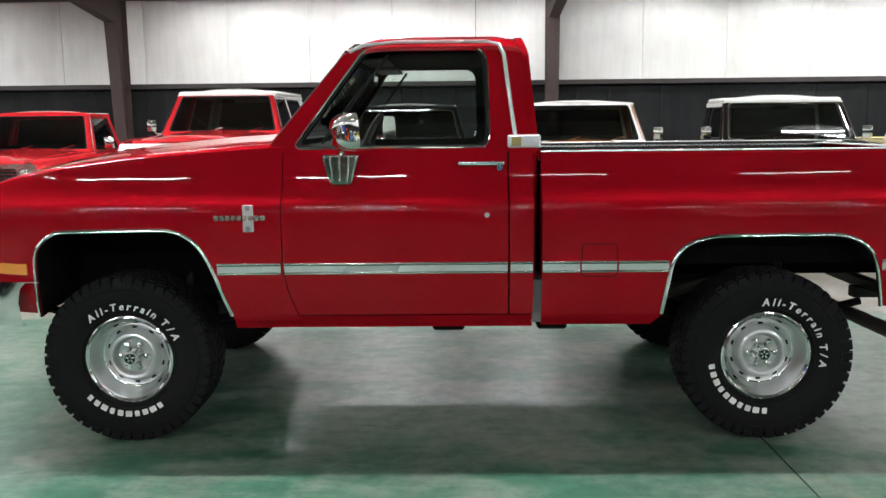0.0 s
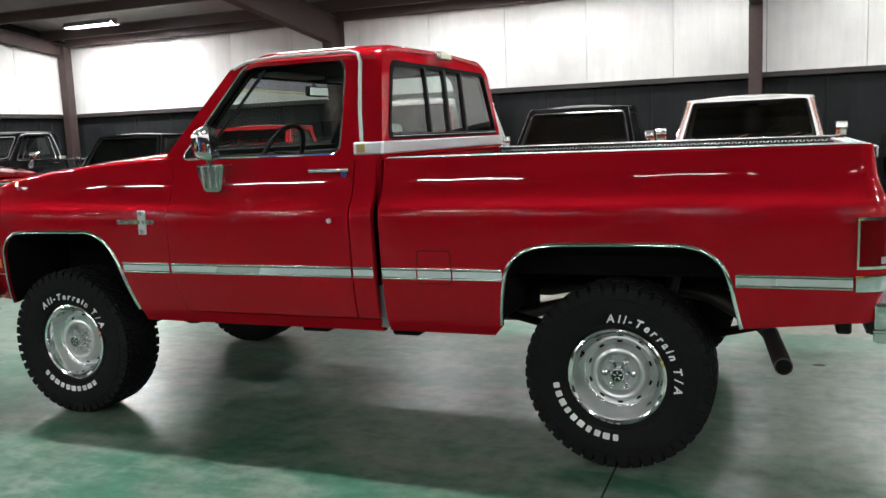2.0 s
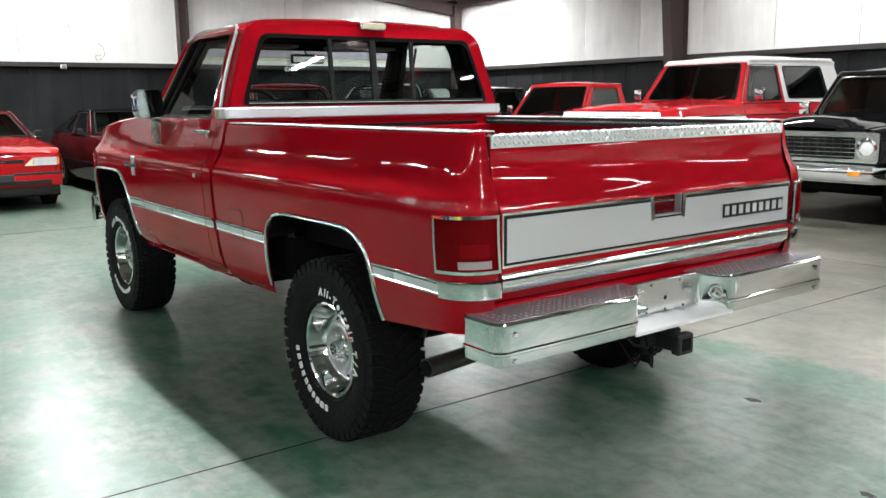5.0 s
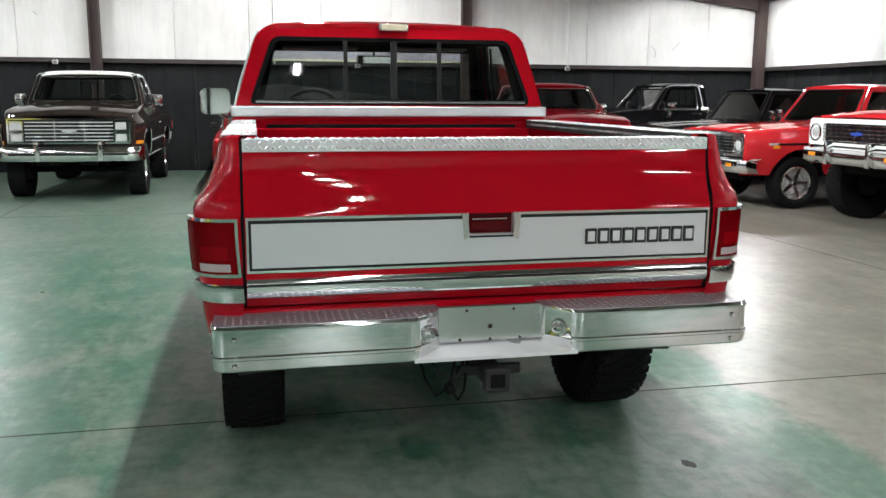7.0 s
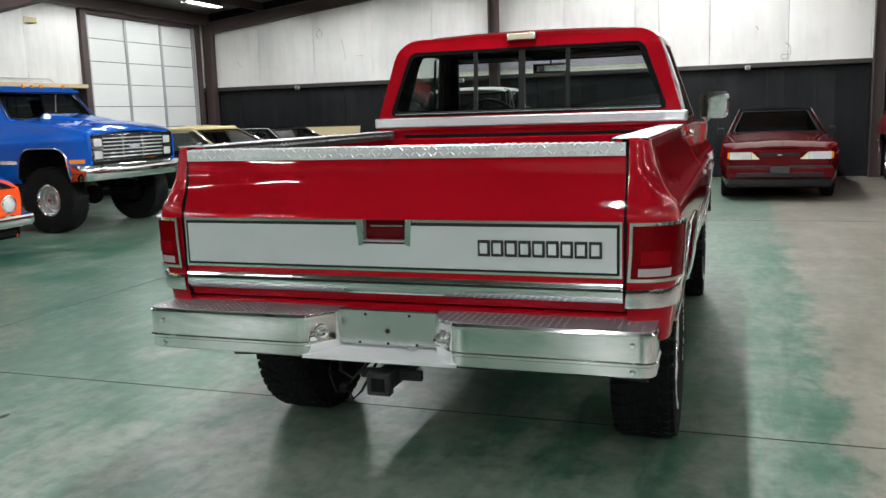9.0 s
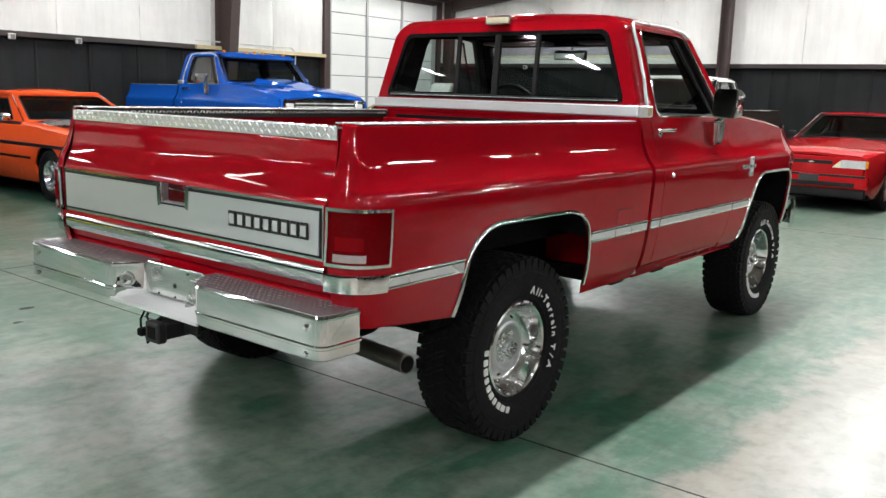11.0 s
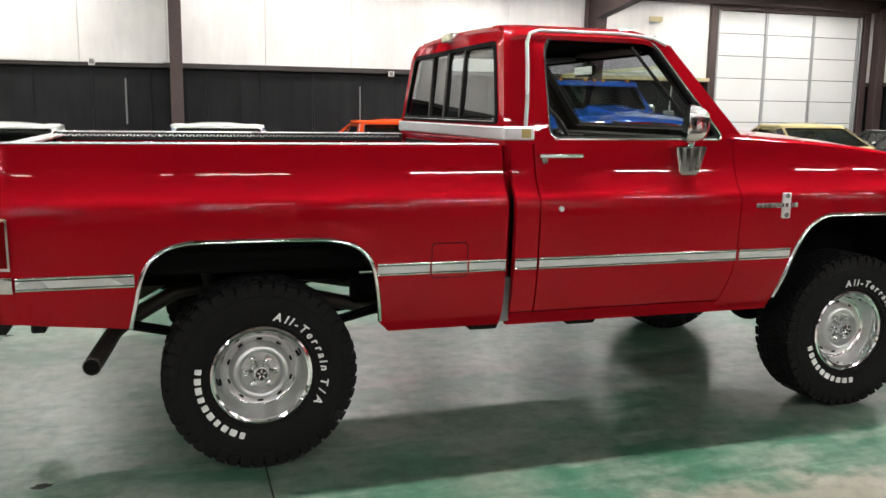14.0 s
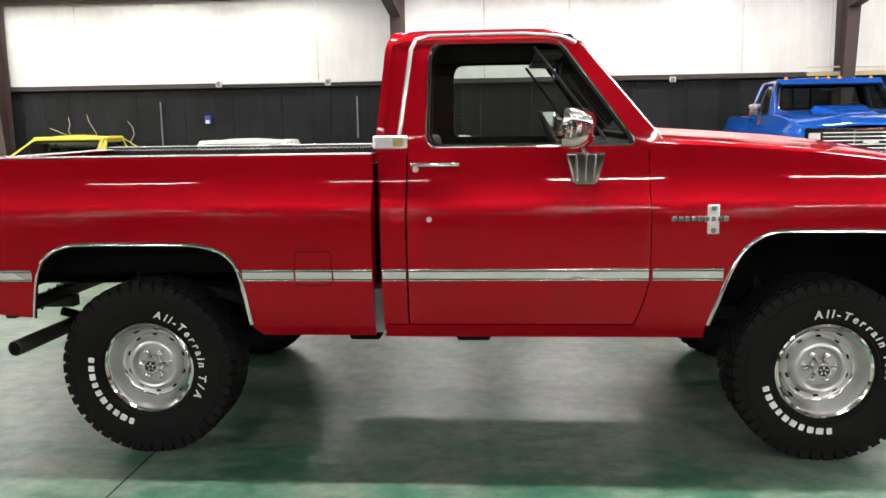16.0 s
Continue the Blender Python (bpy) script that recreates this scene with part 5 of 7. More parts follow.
def cab_inside(add):
    # Cab trim and dashboard take near-black undercoat so the cab reads shaded.
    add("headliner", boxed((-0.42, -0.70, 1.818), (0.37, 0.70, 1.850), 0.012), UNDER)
    on_back = lambda pts: [(lerp_table([(1.30, 0.405), (1.42, 0.402), (1.80, 0.368)], z), y, z) for y, z in pts]
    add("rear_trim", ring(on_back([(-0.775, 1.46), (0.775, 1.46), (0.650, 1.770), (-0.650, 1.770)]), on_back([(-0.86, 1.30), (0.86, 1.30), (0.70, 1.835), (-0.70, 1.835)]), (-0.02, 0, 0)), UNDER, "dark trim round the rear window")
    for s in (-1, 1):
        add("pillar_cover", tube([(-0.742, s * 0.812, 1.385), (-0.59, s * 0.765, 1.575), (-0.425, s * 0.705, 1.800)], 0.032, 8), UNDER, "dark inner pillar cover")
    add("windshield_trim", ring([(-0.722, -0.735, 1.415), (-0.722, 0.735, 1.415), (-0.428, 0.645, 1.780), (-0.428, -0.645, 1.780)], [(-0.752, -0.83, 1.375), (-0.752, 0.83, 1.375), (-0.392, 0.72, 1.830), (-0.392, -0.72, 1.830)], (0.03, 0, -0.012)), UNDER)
    seat = add("bench_seat", boxed((-0.22, -0.70, 0.88), (0.28, 0.70, 1.04), 0.05, 3), VINYL, "dark vinyl bench seat")
    bm = bmesh.new()
    box(bm, (0.22, -0.70, 0.98), (0.36, 0.70, 1.40), 0.04, 3)
    bmesh.ops.rotate(bm, verts=bm.verts, cent=(0.28, 0, 1.0), matrix=Matrix.Rotation(radians(8), 3, "Y"))
    part("seat_back", bm, VINYL, seat)
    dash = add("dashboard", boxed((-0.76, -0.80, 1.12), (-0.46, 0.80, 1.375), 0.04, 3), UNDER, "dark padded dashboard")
    part("cluster", boxed((-0.50, -0.58, 1.22), (-0.44, -0.14, 1.36), 0.015, 2), BLACK_TRIM, dash)
    hub = Vector((-0.40, -0.41, 1.345))
    wh = add("steering_wheel", tube([hub + 0.195 * (math.cos(a) * Vector((0, 1, 0)) + math.sin(a) * Vector((0.45, 0, 0.89))) for a in [2 * math.pi * j / 28 for j in range(28)]], 0.014, 8, True), BLACK_TRIM, "black steering wheel")
    part("column", cyl(bmesh.new(), (-0.58, -0.41, 1.245), hub, 0.03, n=12), BLACK_TRIM, wh)
    part("spoke", slab([hub + Vector(p) for p in ((0, -0.185, -0.01), (0, -0.05, -0.035), (0, 0.05, -0.035), (0, 0.185, -0.01), (0, 0.185, 0.012), (0, 0.05, 0.03), (0, -0.05, 0.03), (0, -0.185, 0.012))], (0.014, 0, 0)), BLACK_TRIM, wh)
    part("hub_pad", boxed(hub + Vector((-0.01, -0.06, -0.04)), hub + Vector((0.03, 0.06, 0.04)), 0.012, 2), UNDER, wh)
    rv = add("rear_view_mirror", boxed((-0.40, -0.115, 1.685), (-0.375, 0.115, 1.745), 0.01, 2), BLACK_TRIM, "black rear-view mirror")
    part("glass", boxed((-0.375, -0.105, 1.692), (-0.372, 0.105, 1.738), 0.001), MIRROR_GLASS, rv)
    part("stem", cyl(bmesh.new(), (-0.39, 0, 1.73), (-0.43, 0, 1.80), 0.008, n=8), BLACK_TRIM, rv)
    for s in (-1, 1):
        add("sun_visor", boxed((-0.40, min(s * 0.12, s * 0.60), 1.775), (-0.26, max(s * 0.12, s * 0.60), 1.793), 0.006), GREY_PLASTIC)
        add("door_panel", boxed((-0.66, min(s * 0.835, s * 0.865), 0.70), (0.36, max(s * 0.835, s * 0.865), 1.37), 0.01), VINYL)
    add("cab_floor", boxed((-0.98, -0.88, 0.60), (0.40, 0.88, 0.66)), VINYL)
    add("firewall", boxed((-0.80, -0.84, 0.62), (-0.76, 0.84, 1.34)), BLACK_TRIM)


def bed_inside(add, paint):
    add("bed_floor", boxed((0.455, -0.80, 0.86), (2.44, 0.80, 0.90)), UNDER)
    add("bed_front", boxed((0.455, -0.86, 0.58), (0.49, 0.86, 1.300), 0.006), paint)
    # Added plate: its black stands for the shade in the open gap.
    add("gap_shield", boxed((0.4335, -0.72, 0.76), (0.4540, 0.72, 1.32), 0.002), UNDER, "dark shield between cab and bed")
    add("cab_gap_seal", boxed((0.405, -0.93, 0.56), (0.458, 0.93, 0.76), 0.004), GREY_PLASTIC, "grey filler strip between cab and bed")
    for s in (-1, 1):
        add("bed_wall", boxed((0.46, min(s * 0.795, s * 0.815), 1.02), (2.43, max(s * 0.795, s * 0.815), 1.34)), paint)
        add("bed_well_box", boxed((1.02, min(s * 0.62, s * 0.80), 0.88), (1.96, max(s * 0.62, s * 0.80), 1.08), 0.04, 2), UNDER)
        bm = bmesh.new()
        y0, y1 = sorted((s * 0.782, s * 0.900))
        box(bm, (0.462, y0, 1.341), (2.43, y1, 1.3455), 0.0015)
        ya, yb = sorted((s * 0.782, s * 0.786))
        lugs(bm, (0.475, y0 + 0.006, 1.3455), (1, 0, 0), (0, 1, 0), 75, 4, 0.026, 0.017, 0.0045, 0.0010)
        add("rail_cap", bm, TREAD_PLATE, "bright tread-plate bed rail cap", 20)
        # The lip's black paints in the shade and dark reflection on its face.
        lip = add("rail_lip", boxed((0.462, ya, 1.298), (2.43, yb, 1.3405)), BLACK_TRIM, "dark inner lip with bright treads")
        bm = bmesh.new()
        if s > 0:
            lugs(bm, (0.475, ya, 1.311), (1, 0, 0), (0, 0, 1), 102, 1, 0.019, 0.022, 0.0035)
        else:
            lugs(bm, (0.475, yb, 1.334), (1, 0, 0), (0, 0, -1), 102, 1, 0.019, 0.022, 0.0035)
        part("tread", bm, TREAD_PLATE, lip, "raised bright treads", 20)


def tailgate(add, paint):
    prof = [(2.450, 0.768), (2.486, 0.775), (2.498, 0.80), (2.506, 0.83), (2.518, 0.875), (2.5195, 1.003), (2.520, 1.076), (2.515, 1.095), (2.500, 1.130), (2.483, 1.165), (2.471, 1.21), (2.465, 1.26), (2.462, 1.305), (2.452, 1.322), (2.40, 1.325)]
    bm = sheet([[(x, y, z) for x, z in prof] for y in spread(-0.832, 0.832, 16, (-0.082, 0.082))], (-0.03, 0, 0))
    # the latch pocket's mouth
    bm.faces.ensure_lookup_table()
    mouth = []
    for f in bm.faces:
        c = f.calc_center_median()
        if abs(c.y) < 0.08 and 1.01 < c.z < 1.07 and c.x > 2.505:
            mouth.append(f)
    bmesh.ops.delete(bm, geom=mouth, context="FACES")
    tg = add("tailgate", bm, paint)
    bm = bmesh.new()
    box(bm, (2.385, -0.832, 1.326), (2.470, 0.832, 1.3305), 0.001)
    box(bm, (2.466, -0.832, 1.288), (2.4715, 0.832, 1.3305), 0.001)
    lugs(bm, (2.388, -0.824, 1.3305), (1, 0, 0), (0, 1, 0), 3, 58, 0.028, 0.026, 0.006, 0.0026)
    lugs(bm, (2.4715, -0.826, 1.2915), (0, 1, 0), (0, 0, 1), 78, 2, 0.0212, 0.025, 0.0052, 0.0034)
    part("tailgate_cap", bm, TREAD_PLATE, tg, "bright tread-plate tailgate cap", 20)
    # silver panel with a notch for the latch
    X = 2.520

    def outline(a, b, c, e):
        return [(X, -a, b), (X, a, b), (X, a, c), (X, e, c), (X, e - 0.012, 1.0 - (0.008 if e > 0.095 else 0.0)), (X, -e + 0.012, 1.0 - (0.008 if e > 0.095 else 0.0)), (X, -e, c), (X, -a, c)]

    part("panel_frame", slab(outline(0.828, 0.893, 1.078, 0.088), (0.004, 0, 0)), CHROME, tg, "chrome panel frame")
    part("panel_border", slab([(x + 0.004, y, z) for x, y, z in outline(0.820, 0.902, 1.069, 0.094)], (0.002, 0, 0)), BLACK_TRIM, tg, "black panel border")
    part("panel", slab([(x + 0.006, y, z) for x, y, z in outline(0.811, 0.911, 1.058, 0.104)], (0.003, 0, 0)), BRUSHED, tg, "brushed silver tailgate panel")
    # Pocket back and handle take a darker red that paints in the recess's shade.
    hd = part("latch_recess", boxed((2.4915, -0.085, 0.999), (2.4945, 0.085, 1.079), 0.001), DARK_RED, tg, "tailgate latch pocket, darker red than the gate for its shade")
    part("pocket_floor", boxed((2.4945, -0.0815, 0.9995), (2.5285, 0.0815, 1.0035), 0.001), BRUSHED, hd, "bright pocket floor")
    part("pocket_top", boxed((2.4945, -0.0815, 1.0755), (2.5185, 0.0815, 1.0785), 0.001), paint, hd)
    part("latch_lip", boxed((2.4945, -0.062, 1.050), (2.508, 0.062, 1.059), 0.003), CHROME, hd)
    part("latch_handle", boxed((2.4945, -0.070, 1.012), (2.503, 0.070, 1.047), 0.003), DARK_RED, hd)
    for s in (-1, 1):
        y0, y1 = sorted((s * 0.0815, s * 0.0850))
        part("pocket_side", boxed((2.4945, y0, 0.9995), (2.5285, y1, 1.0785), 0.001), BRUSHED, hd, "bright pocket side")
    for s in (-1, 1):
        part("latch_cheek", slab([(2.529, s * 0.105, 1.075), (2.529, s * 0.084, 1.075), (2.529, s * 0.078, 0.992), (2.529, s * 0.098, 0.985)], (0.004, 0, 0)), CHROME, hd)
    # maker's name as plain bright blocks
    for i in range(9):
        y = 0.345 + i * 0.0472
        bm = bmesh.new()
        box(bm, (2.529, y, 0.958), (2.536, y + 0.042, 1.014), 0.002)
        part("name_block", bm, CAST, tg, "raised dark block with a bright face")
        part("block_centre", boxed((2.536, y + 0.008, 0.968), (2.537, y + 0.034, 1.004)), BADGE_SILVER, tg)
    rows = [[(x, y, z) for x, z in ((2.504, 0.808), (2.519, 0.810), (2.527, 0.823), (2.527, 0.862), (2.521, 0.872), (2.508, 0.874))] for y in (-0.830, 0, 0.830)]
    md = part("lower_moulding", sheet(rows, (-0.005, 0, 0)), CHROME, tg, "chrome lower moulding")
    part("groove", boxed((2.5255, -0.826, 0.853), (2.5285, 0.826, 0.857)), BLACK_TRIM, md)
    add("rear_sill", boxed((2.425, -0.90, 0.695), (2.470, 0.90, 0.764), 0.008), paint)
    for s in (-1, 1):
        y0, y1 = sorted((s * 0.8315, s * 0.850))
        part("gate_gap", slab([(x - 0.006, y0, z) for x, z in prof[1:-1]] + [(2.40, y0, 1.318), (2.40, y0, 0.775)], (0, y1 - y0, 0)), UNDER, tg)


def step_bumper(add):
    """A chrome step bumper: two blocks with chequered tops either side of a recessed plate."""
    bp = add("rear_bumper", boxed((2.440, -0.90, 0.62), (2.470, 0.90, 0.73), 0.004), CAST, "chrome step bumper with tread-plate top")
    zt, zb = 0.746, 0.592
    for s in (-1, 1):
        plan = rounded([(2.462, s * 0.945, 0), (2.642, s * 0.945, 0), (2.642, s * 0.285, 0), (2.548, s * 0.185, 0), (2.462, s * 0.185, 0)], [0.01, 0.05, 0.03, 0.015, 0.003], 5)
        grow = lambda k: [Vector((2.55 + (p.x - 2.55) * (1 + k / 0.09), p.y + (0.0 if abs(p.y) < 0.3 else k * (1 if p.y > 0 else -1)), 0)) for p in plan]
        levels = [(zb, -0.012), (zb + 0.008, 0.0), (0.632, 0.0), (0.636, 0.005), (0.644, 0.005), (0.648, 0.0), (zt - 0.022, 0.0), (zt - 0.010, 0.004), (zt, -0.002)]
        bm = bmesh.new()
        rings = [[bm.verts.new((p.x, p.y, z)) for p in grow(k)] for z, k in levels]
        for a, b in zip(rings, rings[1:]):
            for i in range(len(a)):
                bm.faces.new((a[i], a[(i + 1) % len(a)], b[(i + 1) % len(a)], b[i]))
        bm.faces.new(rings[0])
        bm.faces.new(rings[-1])
        blk = part("step_block", bm, CHROME, bp, "chrome bumper block")
        bm = bmesh.new()
        if s > 0:
            lugs(bm, (2.475, 0.215, zt), (1, 0, 0), (0, 1, 0), 6, 28, 0.025, 0.020, 0.005, 0.0024)
        else:
            lugs(bm, (2.475, -0.915, zt), (1, 0, 0), (0, 1, 0), 6, 28, 0.025, 0.020, 0.005, 0.0024)
        part("tread", bm, TREAD_PLATE, blk, "raised bright treads", 20)
        part("top_plate", slab([(2.55 + (p.x - 2.55) * 0.93, p.y * 0.995, zt - 0.001) for p in plan], (0, 0, 0.0022)), STEP_PLATE, blk, "grey tread-plate step")
        for y, z in ((0.875, 0.702), (0.875, 0.614)):
            part("bolt", cyl(bmesh.new(), (2.640, s * y, z), (2.650, s * y, z), 0.011, 0.007, 12), CHROME, blk)
        c, out = Vector((2.593, s * 0.233, 0.678)), Vector((0.73, -0.68 * s, 0.0))
        lm = part("plate_lamp", cyl(bmesh.new(), c, c + out * 0.012, 0.031, 0.027, 20), ALLOY, blk, "domed chrome plate lamp")
        dome = bmesh.new()
        bmesh.ops.create_uvsphere(dome, u_segments=16, v_segments=10, radius=0.021, matrix=Matrix.Translation(c + out * 0.014))
        part("dome", dome, CHROME, lm)
        part("screw", cyl(bmesh.new(), c + out * 0.034, c + out * 0.038, 0.005, n=8), CAST, lm)
    part("plate_recess", boxed((2.515, -0.19, 0.622), (2.531, 0.19, 0.752), 0.004), ALLOY, bp, "bright recessed plate")
    part("step_shelf", slab([(2.51, -0.19, 0.606), (2.51, 0.19, 0.606), (2.635, 0.29, 0.590), (2.640, 0.29, 0.590), (2.640, -0.29, 0.590), (2.635, -0.29, 0.590)], (0, 0, 0.012)), TREAD_PLATE, bp, "bright satin step shelf")
    for y, z, r in ((0.0, 0.676, 0.009), (-0.085, 0.735, 0.005), (0.085, 0.735, 0.005), (-0.11, 0.630, 0.005), (0.0, 0.630, 0.005), (0.11, 0.630, 0.005)):
        part("hole", cyl(bmesh.new(), (2.529, y, z), (2.5325, y, z), r, n=10), BLACK_TRIM, bp)
    hi = add("tow_hitch", boxed((2.30, -0.035, 0.478), (2.63, 0.035, 0.540), 0.004), CAST, "black tow hitch receiver")
    part("collar", boxed((2.600, -0.045, 0.468), (2.640, 0.045, 0.550), 0.006), CAST, hi)
    part("opening", boxed((2.639, -0.026, 0.485), (2.6415, 0.026, 0.533)), UNDER, hi)
    part("cross_tube", boxed((2.36, -0.50, 0.52), (2.42, 0.50, 0.585), 0.008), CAST, hi)
    part("chain_plate", boxed((2.50, -0.12, 0.492), (2.52, 0.12, 0.530), 0.004), CAST, hi)
    for k, pts in enumerate((((2.46, -0.10, 0.58), (2.55, -0.15, 0.47), (2.56, -0.20, 0.44), (2.54, -0.235, 0.50), (2.47, -0.25, 0.59)), ((2.46, -0.06, 0.57), (2.56, -0.10, 0.455), (2.58, -0.125, 0.43), (2.57, -0.155, 0.47)))):
        part("wiring", tube(pts, 0.005, 6), UNDER, hi, "loose black wire")
    part("plug", boxed((2.555, -0.172, 0.455), (2.60, -0.138, 0.487), 0.006), UNDER, hi, "black trailer plug")
    part("wiring", tube([(2.50, -0.08, 0.56), (2.56, -0.13, 0.50), (2.54, -0.19, 0.52), (2.48, -0.22, 0.58)], 0.006, 6), BLACK_TRIM, hi)


def grille_face(add, paint, guards):
    """The front: grille bars, stacked square lamps and a chrome bumper."""
    add("front_panel", boxed((-2.13, -0.80, 0.70), (-2.06, 0.80, 1.17), 0.01), BLACK_TRIM)
    gr = add("grille", ring(rounded([(-2.165, -0.80, 0.835), (-2.165, 0.80, 0.835), (-2.165, 0.80, 1.155), (-2.165, -0.80, 1.155)], 0.02, 2), rounded([(-2.165, -0.825, 0.815), (-2.165, 0.825, 0.815), (-2.165, 0.825, 1.178), (-2.165, -0.825, 1.178)], 0.02, 2), (0.06, 0, 0)), CHROME, "chrome grille with level bars")
    for i in range(6):
        z = 0.868 + i * 0.0505
        part("bar", boxed((-2.172, -0.59, z - 0.008), (-2.14, 0.59, z + 0.008), 0.003), BADGE_SILVER, gr)
    for y in (-0.2, 0.2):
        part("upright", boxed((-2.160, y - 0.006, 0.84), (-2.14, y + 0.006, 1.15), 0.002), GREY_PLASTIC, gr)
    part("emblem", slab([(-2.178, -0.10, 0.985), (-2.178, -0.03, 0.985), (-2.178, -0.022, 0.968), (-2.178, 0.035, 0.968), (-2.178, 0.043, 0.985), (-2.178, 0.10, 0.985), (-2.178, 0.09, 1.012), (-2.178, 0.03, 1.012), (-2.178, 0.022, 1.029), (-2.178, -0.035, 1.029), (-2.178, -0.043, 1.012), (-2.178, -0.09, 1.012)], (0.012, 0, 0)), BADGE_SILVER, gr, "plain bright emblem")
    for s in (-1, 1):
        for z in (0.905, 1.07):
            y0, y1 = sorted((s * 0.61, s * 0.79))
            lp = part("headlamp", boxed((-2.152, y0 + 0.012, z - 0.056), (-2.12, y1 - 0.012, z + 0.056), 0.012, 2), CLEAR_LENS, gr, "square headlamp")
            part("bezel", ring(rounded([(-2.164, y0 + 0.016, z - 0.052), (-2.164, y1 - 0.016, z - 0.052), (-2.164, y1 - 0.016, z + 0.052), (-2.164, y0 + 0.016, z + 0.052)], 0.01, 2), rounded([(-2.164, y0, z - 0.07), (-2.164, y1, z - 0.07), (-2.164, y1, z + 0.07), (-2.164, y0, z + 0.07)], 0.01, 2), (0.03, 0, 0)), CHROME, lp)
        y0, y1 = sorted((s * 0.60, s * 0.80))
        part("lamp_divider", boxed((-2.168, y0, 0.980), (-2.13, y1, 0.994), 0.003), CHROME, gr)
        add("front_wing_return", boxed((-2.155, min(s * 0.80, s * 0.872), 0.70), (-2.09, max(s * 0.80, s * 0.872), 1.175), 0.02, 2), paint)
    rows = []
    for y in (-0.985, -0.975, -0.94, -0.85, -0.6, -0.3, 0, 0.3, 0.6, 0.85, 0.94, 0.975, 0.985):
        a = abs(y)
        back = 0.04 * (a / 0.9) ** 2 + (0.30 if a > 0.98 else 0.17 if a > 0.97 else 0.07 if a > 0.93 else 0.0)
        rows.append([(-2.285 + back, y, z) for z, back in ((0.575, back + 0.02), (0.60, back), (0.68, back - 0.012), (0.745, back), (0.775, back + 0.025), (0.775, back + 0.09))])
    fb = add("front_bumper", sheet(rows, (0.0, 0, -0.004)), CHROME, "chrome front bumper")
    part("bumper_core", boxed((-2.18, -0.86, 0.60), (-2.09, 0.86, 0.75), 0.01), CAST, fb)
    if guards:
        for y in (-0.42, 0.42):
            part("bumper_guard", boxed((-2.33, y - 0.035, 0.57), (-2.25, y + 0.035, 0.86), 0.02, 3), CHROME, fb)
        part("guard_strip", boxed((-2.300, -0.8, 0.655), (-2.285, 0.8, 0.690), 0.004), BLACK_TRIM, fb)


def underbody(add, axle_z):
    """Frame, axles, drive line, springs and the two exhausts, all dark."""
    for s in (-1, 1):
        add("frame_rail", boxed((-2.05, min(s * 0.36, s * 0.43), 0.565), (1.02, max(s * 0.36, s * 0.43), 0.70), 0.008), UNDER)
        add("frame_rail", boxed((0.98, min(s * 0.36, s * 0.43), 0.69), (2.44, max(s * 0.36, s * 0.43), 0.80), 0.008), UNDER)
        for x in (FRONT_X, REAR_X):
            pts = [(x - 0.62 + 1.24 * j / 10, s * 0.50, axle_z + 0.16 - 0.10 * math.sin(math.pi * j / 10)) for j in range(11)]
            add("leaf_spring", tube(pts, 0.022, 6), UNDER)
            add("shock_absorber", cyl(bmesh.new(), (x + 0.10, s * 0.54, axle_z - 0.02), (x + 0.20, s * 0.48, 0.80), 0.032, n=12), CAST)
        ex = [(-0.3, s * 0.30, 0.52), (0.9, s * 0.34, 0.52), (1.28, s * 0.30, 0.60), (1.55, s * 0.27, 0.68), (1.82, s * 0.26, 0.63), (1.98, s * 0.26, 0.54), (2.06, s * 0.29, 0.495), (2.095, s * 0.38, 0.480), (2.15, s * 0.88, 0.466)]
        pipe = add("exhaust_pipe", tube(ex, 0.036, 12), RUSTY, "dull steel exhaust pipe", 60)
        part("bore", cyl(bmesh.new(), (2.1497, s * 0.8785, 0.466), (2.1503, s * 0.8822, 0.466), 0.031, n=12), UNDER, pipe)
        add("body_mount", boxed((-0.05, min(s * 0.44, s * 0.885), 0.512), (0.10, max(s * 0.44, s * 0.885), 0.58), 0.01), UNDER)
        add("body_mount", boxed((0.44, min(s * 0.44, s * 0.885), 0.515), (0.58, max(s * 0.44, s * 0.885), 0.58), 0.01), UNDER)
    add("fuel_tank", boxed((0.55, -0.86, 0.60), (1.0, -0.46, 0.84), 0.03), UNDER)
    add("gearbox", boxed((-0.75, -0.22, 0.50), (0.15, 0.22, 0.78), 0.06, 2), UNDER)
    add("skid_plate", boxed((-0.28, -0.30, 0.455), (0.12, 0.30, 0.50), 0.02), UNDER)
    add("engine_sump", boxed((-1.65, -0.20, 0.55), (-0.85, 0.20, 1.00), 0.05), UNDER)
    add("floor_pan", boxed((-0.95, -0.88, 0.585), (0.41, 0.88, 0.61)), UNDER)
    add("bed_pan", boxed((0.46, -0.78, 0.805), (2.43, 0.78, 0.862)), UNDER)
    for x in (FRONT_X, REAR_X):
        ax = add("axle", cyl(bmesh.new(), (x, -0.74, axle_z), (x, 0.74, axle_z), 0.042, n=12), UNDER)
        part("differential", sphere_mesh((x, 0.12 if x < 0 else 0.0, axle_z), 0.135), UNDER, ax)
    add("drive_shaft", cyl(bmesh.new(), (0.1, 0, 0.56), (REAR_X - 0.1, 0, axle_z + 0.02), 0.036, n=10), UNDER)
    add("inner_tub", boxed((-2.05, -0.52, 0.66), (-0.80, 0.52, 1.10)), UNDER)


def sphere_mesh(c, r):
    bm = bmesh.new()
    bmesh.ops.create_uvsphere(bm, u_segments=16, v_segments=10, radius=r, matrix=Matrix.Translation(c))
    return bm


